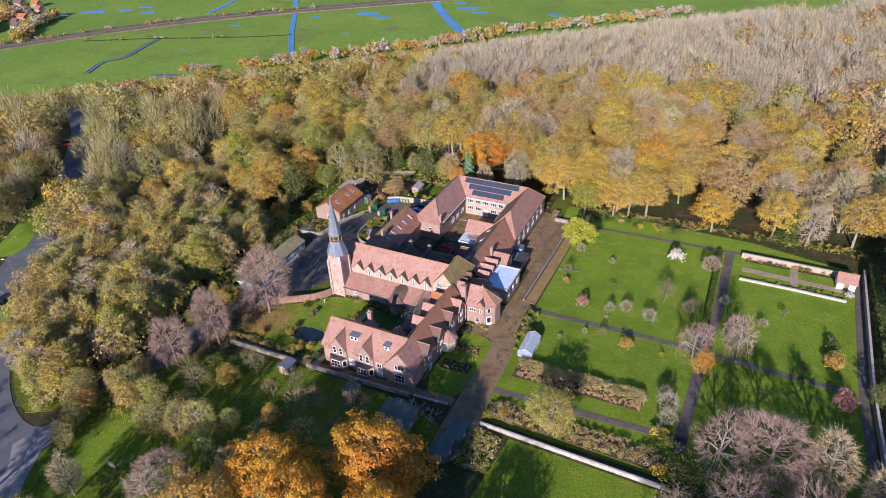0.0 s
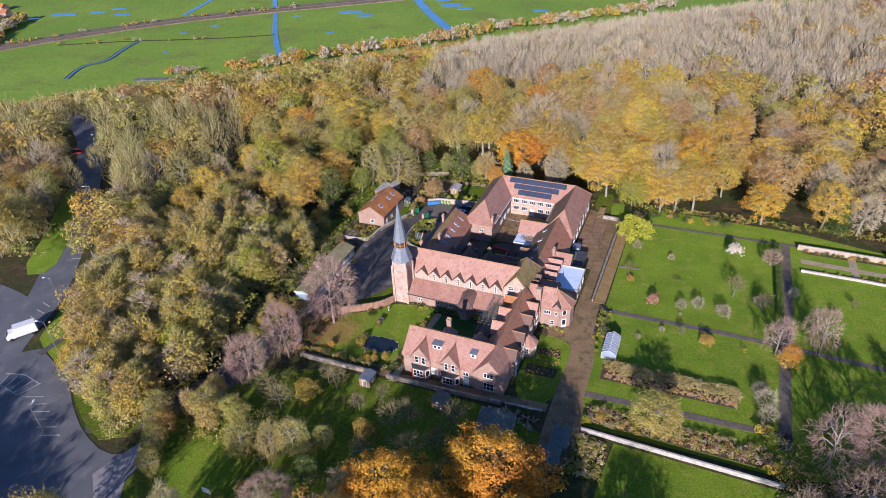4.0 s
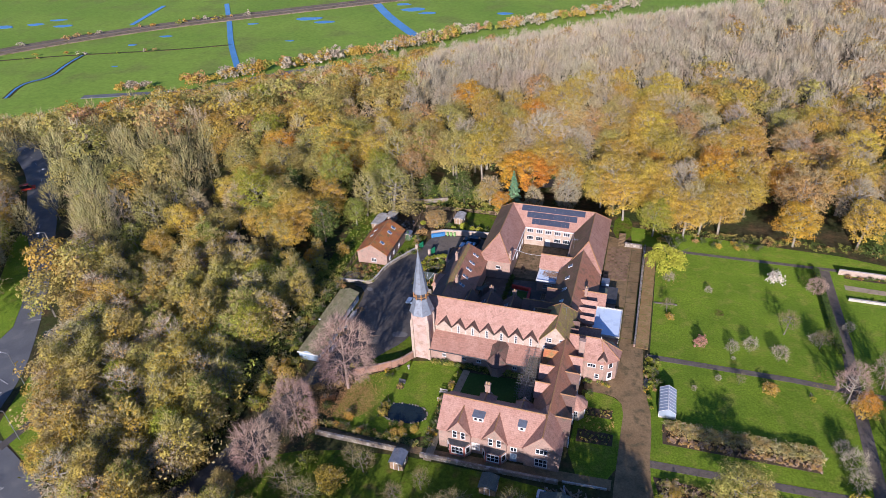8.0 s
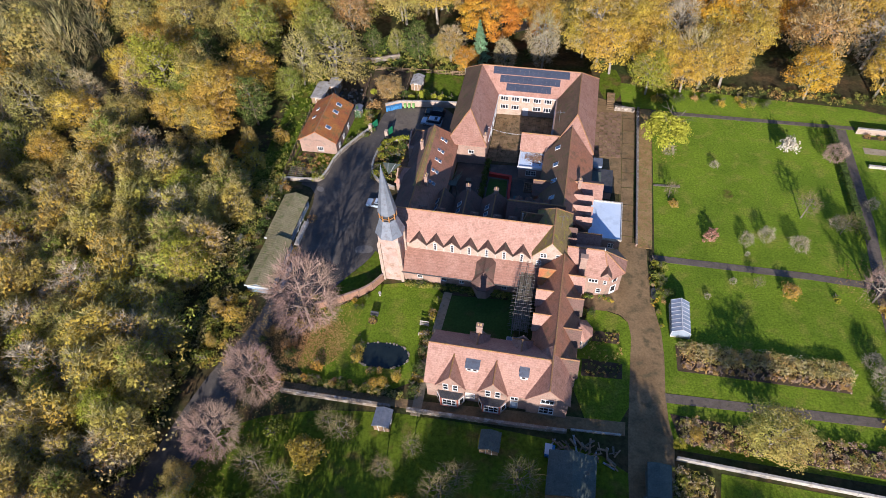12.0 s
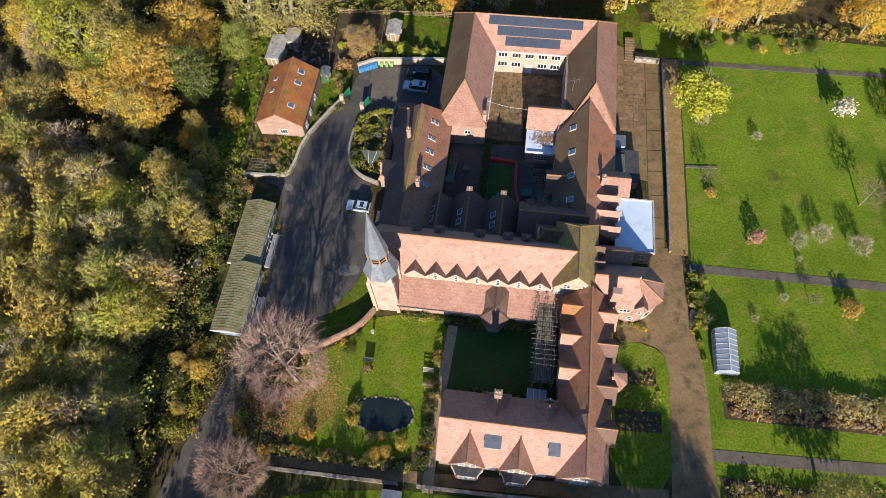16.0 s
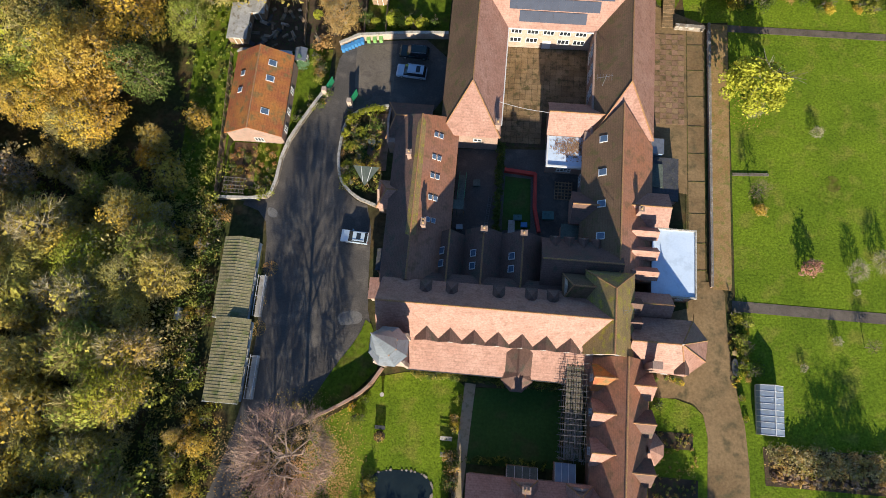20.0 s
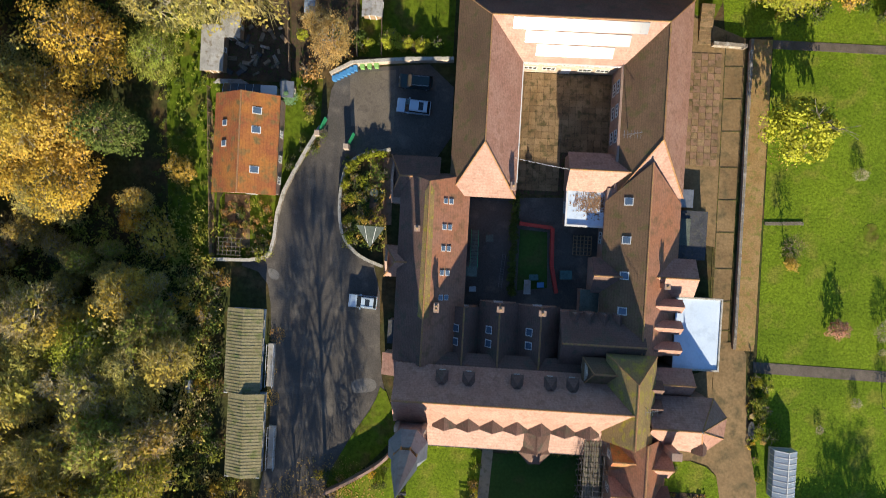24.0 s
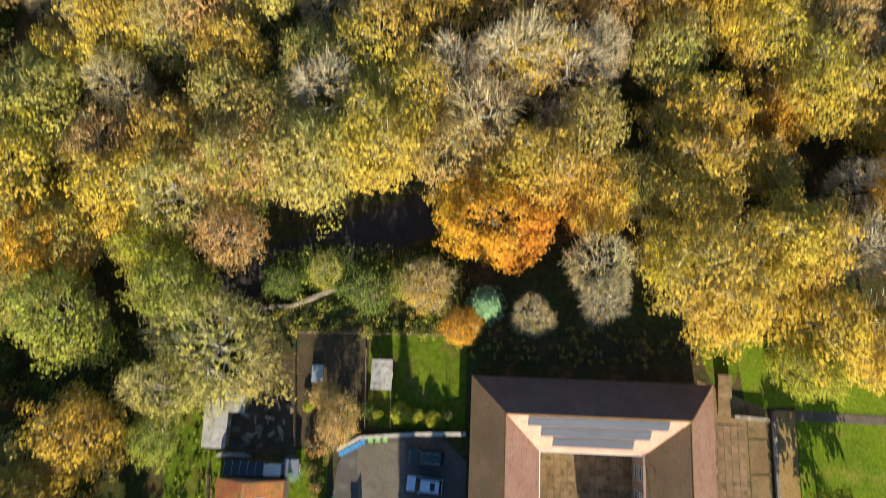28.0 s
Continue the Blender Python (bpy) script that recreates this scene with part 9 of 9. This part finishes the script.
for i in range(34):
    x, y, a, L = random.uniform(-111, -102.8), random.uniform(152.2, 160.5), random.uniform(0, 3.14), random.uniform(0.5, 1.7)
    p, q = (x - L / 2 * math.cos(a), y - L / 2 * math.sin(a)), (x + L / 2 * math.cos(a), y + L / 2 * math.sin(a))
    z = G(x, y) + 0.03
    Geo().obox(p, q, random.uniform(0.15, 0.7), z, z + random.uniform(0.15, 0.6)).make("board", random.choice([TIMBER, BARK, BARK, DARK_LEAD, DARK_LEAD, OLD_WALL]), jk)
cf = thing("cold_frame", -99.4, 162.4, G(-99.4, 162.4), "small glazed cold frame in the allotment", "cold frame")
Geo().box(-100.2, -98.6, 161.2, 163.6, G(-99, 162) - 0.1, G(-99, 162) + 0.6).make("base", TIMBER, cf)
for i in range(3):
    Geo().facet([(-100.2, 161.2 + 0.8 * i, G(-99, 162) + 0.65), (-98.6, 161.2 + 0.8 * i, G(-99, 162) + 0.85), (-98.6, 161.95 + 0.8 * i, G(-99, 162) + 0.85), (-100.2, 161.95 + 0.8 * i, G(-99, 162) + 0.65)], 0.04).make("pane", GL, cf)
sheet("path_cottage", [(-110.3, 134.8), (-106.6, 134.8), (-106.2, 127.2), (-110.0, 127.0)], 0.06, PAVING, "brown paved path before the cottage", "path")
sheet("bed_cottage_front", [(-108.6, 133.6), (-107.5, 133.6), (-107.4, 129.6), (-108.5, 129.6)], 0.11, SOIL, "narrow planted bed in the cottage path", "planting bed")
sheet("path_fence", strip([(-113.4, 148), (-112.6, 142), (-111.7, 125.6)], 0.7), 0.07, DRIVE, "worn tan path along the cottage fence", "path")
tl = thing("garden_trellis", -108.6, 126.6, G(-108.6, 126.6), "dark timber lattice laid over the cottage bed", "trellis")
for i in range(6):
    Geo().obox((-110.4 + 0.62 * i, 126.0), (-110.4 + 0.62 * i, 128.6), 0.08, G(-109, 127) + 1.0, G(-109, 127) + 1.08).make("slat", BARK, tl)
for i in range(5):
    Geo().obox((-110.6, 126.1 + 0.6 * i), (-107.1, 126.1 + 0.6 * i), 0.08, G(-109, 127) + 1.08, G(-109, 127) + 1.15).make("slat", BARK, tl)
for x, y in ((-110.4, 126.1), (-107.3, 126.1), (-110.4, 128.5), (-107.3, 128.5)):
    Geo().tube((x, y, G(x, y) - 0.2), (x, y, G(x, y) + 1.05), 0.05, 0.05, 5).make("post", BARK, tl)
plant("shrub_green", -104.2, 126.4, 0.95, label="pale yellow-green shrub in the wall corner")
plant("shrub_green", -103.3, 127.0, 0.7, label="pale yellow-green shrub in the wall corner")
plant("conifer", -101.6, 149.0, 0.62, sz=0.22, label="feathery green bush at the cottage corner")
gl = thing("glass_lean_to", -108.2, 149.6, G(-108, 149.6), "dark glazed lean-to behind the cottage", "lean-to")
zl = G(-108, 149.6)
walls(gl, -110.8, -105.5, 148.7, 150.3, zl - 0.3, zl + 1.5, material=TIMBER)
Geo().facet([(-110.9, 148.6, zl + 2.1), (-105.4, 148.6, zl + 2.1), (-105.4, 150.4, zl + 1.6), (-110.9, 150.4, zl + 1.6)], 0.06).make("glazing", GLASS, gl)
for i in range(6):
    Geo().tube((-110.8 + 1.07 * i, 148.6, zl + 2.14), (-110.8 + 1.07 * i, 150.4, zl + 1.64), 0.035, 0.035, 4).make("bar", BLUE_PAINT, gl)
st2 = thing("storage_box", -104.2, 149.5, G(-104.2, 149.5), "white metal storage box behind the cottage", "storage box")
Geo().box(-105.2, -103.1, 148.8, 150.1, G(-104, 149.5) - 0.2, G(-104, 149.5) + 1.9).make("body", WHITE, st2)
Geo().facet([(-105.3, 148.7, G(-104, 149.5) + 2.0), (-103.0, 148.7, G(-104, 149.5) + 2.0), (-103.0, 150.2, G(-104, 149.5) + 2.15), (-105.3, 150.2, G(-104, 149.5) + 2.15)], 0.08).make("lid", WHITE, st2)
bw = thing("stacked_boards", -110.2, 150.9, G(-110, 151), "pale boards laid along the yard edge", "boards")
for i in range(4):
    Geo().obox((-112.8 + 0.2 * i, 150.7 + 0.14 * i), (-107.8 - 0.3 * i, 150.8 + 0.14 * i), 0.12, G(-110, 151), G(-110, 151) + 0.5 + 0.05 * i).make("board", WORN_SHEET, bw)
wb = thing("water_butt", -102.2, 150.7, G(-102, 150.7), "green plastic tank at the yard corner", "tank")
Geo().prism([(-102.2 + 0.65 * math.cos(k * math.pi / 6), 150.7 + 0.65 * math.sin(k * math.pi / 6)) for k in range(12)], G(-102, 150.7) - 0.1, G(-102, 150.7) + 1.4).make("body", GREEN_FELT, wb)
Geo().prism([(-102.2 + 0.7 * math.cos(k * math.pi / 6), 150.7 + 0.7 * math.sin(k * math.pi / 6)) for k in range(12)], G(-102, 150.7) + 1.4, G(-102, 150.7) + 1.48).make("lid", GREEN_FELT, wb)
# sleeper strip and bare patch on the lawn
sl_ = thing("timber_sleeper", -32, 134.8, G(-32, 134.8), "long dark timber sleeper lying on the lawn", "sleeper")
Geo().obox((-34.5, 134.6), (-29.3, 134.9), 0.45, G(-34.5, 134.6), G(-34.5, 134.6) + 0.2, G(-29.3, 134.9), G(-29.3, 134.9) + 0.2).make("beam", BARK, sl_)
sheet("bed_round", [(-20.2 + 1.15 * math.cos(a * 0.5236), 134.1 + 1.3 * math.sin(a * 0.5236)) for a in range(12)], 0.07, ROUGH_GRASS, "round bare patch in the lawn", "planting bed")
# cable between the gables and aerials on the roofs
cb = thing("cable", -66, 140.6, 5.5, "thin pale cable slung across the court", "cable")
pts = [(-69.6 + 7.8 * k / 6, 141.2 - 1.2 * k / 6, 5.6 - 0.5 * math.sin(k / 6 * math.pi)) for k in range(7)]
g = Geo()
for p, q in zip(pts, pts[1:]):
    g.tube(p, q, 0.03, 0.03, 4)
g.make("wire", WHITE, cb)
for x, y, z in ((-52.2, 110.8, 12.0),):
    o = thing("roof_aerial", x, y, z, "grey television aerial on the roof ridge", "aerial", "roof aerials")
    Geo().tube((x, y, z - 1.5), (x, y, z + 1.6), 0.03, 0.03, 5).make("mast", METAL, o)
    Geo().tube((x - 0.8, y, z + 1.5), (x + 0.8, y + 0.3, z + 1.5), 0.02, 0.02, 4).make("boom", METAL, o)
    for i in range(6):
        Geo().tube((x - 0.7 + 0.27 * i, y - 0.3, z + 1.5), (x - 0.7 + 0.27 * i, y + 0.5, z + 1.5), 0.012, 0.012, 4).make("element", METAL, o)
# glazed boxes against the front house
for x0, x1, y0, y1, z in ((-65.0, -61.0, 89.5, 90.9, 3.2),):
    o = thing("glass_lean_to", x0, y0, z0, "dark glazed lean-to against the shaded house wall", "lean-to")
    walls(o, x0, x1, y0, y1, z0 - 0.5, z - 0.5, material=TIMBER)
    Geo().facet([(x0, y0, z + 0.3), (x1, y0, z + 0.3), (x1, y1, z - 0.4), (x0, y1, z - 0.4)], 0.05).make("glazing", GREEN_FELT, o)
    for i in range(5):
        x = x0 + (x1 - x0) * i / 4
        Geo().tube((x, y0, z + 0.36), (x, y1, z - 0.34), 0.04, 0.04, 4).make("bar", WHITE, o)
bs = thing("stone_basin", -35.0, 106.4, G(-35, 106.4), "oval dark stone basin beside the drive", "basin")
Geo().prism([(-35.0 + 0.45 * math.cos(a * 0.5236), 106.4 + 1.1 * math.sin(a * 0.5236)) for a in range(12)], G(-35, 106.4), G(-35, 106.4) + 0.5).make("rim", DARK_LEAD, bs)
for y in (105.5, 107.3, 102.2, 99.6, 110.6):
    plant("ball", -34.2 + 0.3 * (y % 2), y, 0.5)

# ---- garden beds ----
for i, poly in enumerate([[(-46.2, 97.0), (-40.6, 97.0), (-40.6, 94.9), (-45.2, 94.9)], [(-46.4, 91.2), (-40.0, 91.2), (-40.0, 88.4), (-46.4, 88.0)], [(-31.6, 96.2), (-5.2, 96.8), (-5.8, 91.6), (-31.4, 91.4)], [(-32.8, 83.6), (0.5, 82.4), (0.4, 78.4), (-31.5, 79.2)], [(9, 156.4), (31, 155.4), (31, 154.6), (9, 155.4)], [(-69.9, 101.4), (-58, 102), (-58, 101.2), (-70.4, 100.6)]]):
    sheet("bed_%d" % (i + 1), poly, 0.09, SOIL, "dark dug garden bed with low plants", "planting bed")
gen = np.random.default_rng(61)


def thicket(name, x0, x1, y0, y1, n, h, mats, label, cat, size=0.12):
    vs = []
    for _ in range(n):
        x, y = gen.uniform(x0, x1), gen.uniform(y0, y1)
        p, q = crown_points(gen, 34, 0.5 * h, 0.6 * h, 0.35 * h, 6, 0.5)
        vs.append(leaf_cards(gen, p, q, np.full(34, size), 0.9) + np.array([x, y, G(x, y)]))
    me = quads_mesh(name, np.concatenate(vs), LEAVES[mats[0]])
    for m in mats[1:]:
        me.materials.append(LEAVES[m])
    me.polygons.foreach_set("material_index", np.repeat(gen.integers(0, len(mats), len(vs)).astype(np.int32), 34))
    tagged(part(name, me, None), label, cat, kind="stuff")


thicket("raspberry_canes", -31, -5.4, 93.4, 96.4, 420, 1.7, ["twig", "brown", "olive", "moss_twig"], "dense rows of brown raspberry canes on stakes", "fruit canes")
thicket("low_canes", -31, -5.8, 91.8, 93.4, 150, 0.7, ["brown", "purple_twig"], "low dry brown stems in front of the canes", "fruit canes")
thicket("border_plants", -31.5, 0.2, 78.8, 83.0, 380, 1.3, ["brown", "olive", "twig", "moss_green", "purple_twig"], "mixed faded perennials in the wall border", "border plants")
thicket("bed_plants", -46.2, -40.2, 88.3, 97, 90, 0.5, ["olive", "brown", "moss_green"], "low faded plants in the lawn beds", "bed plants", 0.08)
thicket("drive_plants", -35.2, -33.2, 105, 114, 34, 0.7, ["moss_green", "dark", "gold"], "pots and low plants along the drive edge", "border plants", 0.1)
thicket("court_climbers", -70, -58, 101.5, 102.2, 110, 1.0, ["dark", "olive"], "green shrubs along the shaded church wall", "climbing plants", 0.12)
thicket("wall_plants", -79, -71, 101.4, 102.1, 60, 0.8, ["moss_green", "olive"], "low green plants along the sunny church wall", "border plants", 0.1)
thicket("lane_ivy", -94, -74, 79.0, 80.0, 130, 0.9, ["dark", "olive", "moss_twig"], "mixed low shrubs along the lane wall", "border plants", 0.12)
thicket("wood_edge_brambles", -117, -110, 84, 124, 300, 2.2, ["dark", "olive", "moss_twig", "moss_green"], "bramble and ivy at the wood edge behind the huts", "brambles", 0.16)
thicket("heap_weeds", -33, -27, 66, 75, 160, 1.2, ["olive", "twig", "moss_green"], "weedy scrub behind the white wall", "scrub", 0.14)
thicket("lane_brambles", -117, -109.5, 52, 88, 260, 2.2, ["dark", "olive", "moss_twig", "moss_green"], "bramble bank along the lane", "brambles", 0.16)
thicket("cottage_plants", -110.5, -103.2, 126, 134.2, 120, 0.8, ["moss_green", "olive", "dark", "brown"], "cottage garden plants and low shrubs", "garden plants", 0.1)
thicket("bed_shrubs", -93, -87, 128, 141, 130, 1.0, ["moss_green", "dark", "olive", "brown"], "mixed shrubs in the walled bed", "garden plants", 0.12)
st_ = thing("cane_stakes", -18, 92, G(-18, 92), "row of pale leaning cane stakes", "stakes")
for i in range(22):
    x = -30.5 + 1.15 * i
    Geo().tube((x, 91.9, G(x, 92)), (x + 0.35, 92.3, G(x, 92) + 1.3), 0.04, 0.03, 5).make("stake", POT, st_)
hd = thing("clipped_hedge", 3, 140, G(3, 140), "long clipped dark hedge beside the garden path", "hedge")
for x, y0, y1, h in ((2.6, 124, 157, 1.4), (36.8, 84, 160, 3.2)):
    gen2 = np.random.default_rng(int(y0))
    n = int((y1 - y0) * 70)
    c = np.stack([gen2.uniform(-0.6, 0.6, n) * (1 if h < 2 else 1.8), gen2.uniform(y0, y1, n), gen2.uniform(0.1, h, n)], 1)
    edge = gen2.integers(0, 3, n)
    c[:, 0] = np.where(edge == 0, np.sign(c[:, 0]) * (0.6 if h < 2 else 1.1), c[:, 0])
    c[:, 2] = np.where(edge > 0, h + gen2.uniform(-0.1, 0.12, n), c[:, 2])
    nr_ = np.stack([np.where(edge == 0, np.sign(c[:, 0]), 0), np.zeros(n), np.where(edge > 0, 1.0, 0.2)], 1)
    zz = np.array([G(x, q) for q in c[:, 1]])
    c = c + np.stack([np.full(n, x), np.zeros(n), zz], 1)
    q = leaf_cards(gen2, c, nr_, np.full(n, 0.22), 0.5) - np.array([3, 140, G(3, 140)])
    part("hedge_run", quads_mesh("hedge_run", q, LEAVES["dark"]), None, hd)

# fallen leaves under the autumn trees
vs = []
gen = np.random.default_rng(62)
for x, y, r, n in ((-92.6, 88.0, 6.5, 2600), (-90.5, 86.5, 4.5, 1300), (-92.6, 89.8, 9, 1500), (-100, 88, 6, 900), (-89, 88, 4, 500), (-102, 110, 0.9, 60), (-101.4, 115, 1.2, 160), (-101.8, 106, 1.2, 160), (-107, 90, 4, 400), (-97, 76, 6, 400), (-99, 66, 5, 300), (2, 114, 6, 500), (-32, 146, 4, 160), (1.2, 152, 3, 120), (-96.5, 158, 3, 160)):
    a, d = gen.uniform(0, 6.28, n), r * np.sqrt(gen.uniform(0, 1, n))
    px, py = x + d * np.cos(a), y + d * np.sin(a)
    c = np.stack([px, py, np.array([G(u, v) for u, v in zip(px, py)]) + 0.1], 1)
    vs.append(leaf_cards(gen, c, np.tile([0, 0, 1.0], (n, 1)), np.full(n, 0.11), 0.3))
tagged(part("fallen_leaves", quads_mesh("fallen_leaves", np.concatenate(vs), LEAVES["brown"]), None), "brown fallen leaves lying on grass and asphalt", "fallen leaves", kind="stuff")

# ---- paving slabs ----
court = bpy.data.objects["pavement_court"]
ORIGIN[court.name] = (0, 0, 0)
slab = Geo().box(-0.44, 0.44, -0.44, 0.44, -0.05, 0.04).mesh("paving_slab")
slab.materials.append(PAVING)
slab2 = Geo().box(-0.44, 0.44, -0.44, 0.44, -0.05, 0.04).mesh("paving_slab")
slab2.materials.append(PAVING_RED)
tilt = Matrix(((1, 0, 0, 0), (0, 1, 0, 0), (0.022, -0.03, 1, 0), (0, 0, 0, 1)))


def lay(parent, me, x, y, up):
    o = new("paving_slab", me)
    o.parent = parent
    o.matrix_basis = Matrix.Translation((x, y, G(x, y) + up)) @ tilt
    return o


for i in range(15):
    for j in range(18):
        x, y = -68.8 + 0.92 * i, 138.0 + 0.92 * j
        if x < -62.4 or y > 143.0:
            lay(court, slab, x, y, 0.04)
terrace = bpy.data.objects["pavement_terrace_base"]
for i in range(6):
    for j in range(17):
        lay(terrace, slab2 if (i + j) % 2 else slab, -46.4 + 0.92 * i, 142.6 + 0.92 * j, 0.06)

thicket("clearing_growth", -121, -111.6, 125, 168, 420, 0.7, ["dark", "moss_green"], "low ferns and nettles in the shaded clearing behind the cottage", "undergrowth", 0.1)
thicket("lane_side_growth", -108, -80, 168, 176, 200, 1.6, ["dark", "olive", "moss_green"], "shrubs and ivy below the wood lane", "undergrowth", 0.16)
thicket("quad_back_growth", -79, -47, 165, 170, 160, 0.8, ["dark", "olive"], "low ground cover behind the quadrangle", "undergrowth", 0.12)

thicket("shade_growth", -140, -111, 114, 132, 420, 2.0, ["moss_green", "moss_green", "olive", "dark"], "dark bramble and fern in the shaded clearing", "undergrowth", 0.18)
thicket("drive_edge_plants", -35.6, -34.2, 103, 113, 36, 0.6, ["dark", "moss_green", "gold"], "low plants between pots at the drive edge", "border plants", 0.09)
thicket("court_edge_plants", -70.4, -58.4, 90.6, 91.6, 70, 0.6, ["dark", "moss_green"], "low shaded plants beside the house wall", "border plants", 0.09)
# Dark leaf colours stand in for the deep shade of this gap
thicket("hollow_growth", -142, -122, 152, 168, 300, 2.0, ["dark", "dark", "moss_green"], "dark growth put in for a shaded gap in the wood", "undergrowth", 0.18)
thicket("wood_skirt_growth", -40, 36, 166.8, 170.5, 200, 1.6, ["moss_green", "olive", "dark", "brown"], "bramble and saplings along the wood edge", "undergrowth", 0.14)
thicket("belt_growth", 1, 36, 62, 84, 420, 3.2, ["olive", "moss_twig", "moss_green", "brown"], "olive scrub under the bare trees of the belt", "undergrowth", 0.2)
for i_ in range(6):
    x_, y_ = -138 + 3.9 * i_, 57.6 - 2.5 * i_
    thicket("kerb_growth", x_, x_ + 4.6, y_ - 0.6, y_ + 3.6, 46, 2.4, ["olive", "moss_twig", "moss_green"], "bramble and saplings at the foot of the wood", "undergrowth", 0.16)
thicket("orchard_scrub", -108, -84, 50, 60, 160, 2.0, ["olive", "moss_twig", "moss_green"], "scrubby olive growth beside the lane", "undergrowth", 0.16)
# Hedgerow heightened so that its shadow falls across the wood lane
thicket("lane_hedgerow", -107, -80, 175.5, 179.5, 150, 3.6, ["dark", "moss_green", "dark"], "hedgerow south of the wood lane, made tall to shade it", "hedgerow", 0.22)
thicket("greenhouse_plants", -32.0, -29.8, 98.2, 103.8, 40, 1.2, ["moss_green", "dark", "green"], "green plants standing inside the greenhouse", "plants", 0.1)
thicket("church_wall_plants", -79, -59, 101.2, 102.2, 90, 1.1, ["moss_green", "dark"], "green shrubs along the church wall", "border plants", 0.12)
thicket("hut_end_brambles", -111, -105, 79, 95, 130, 1.5, ["moss_green", "olive", "green", "ochre"], "yellowing brambles at the hut end beside the lane", "brambles", 0.14)
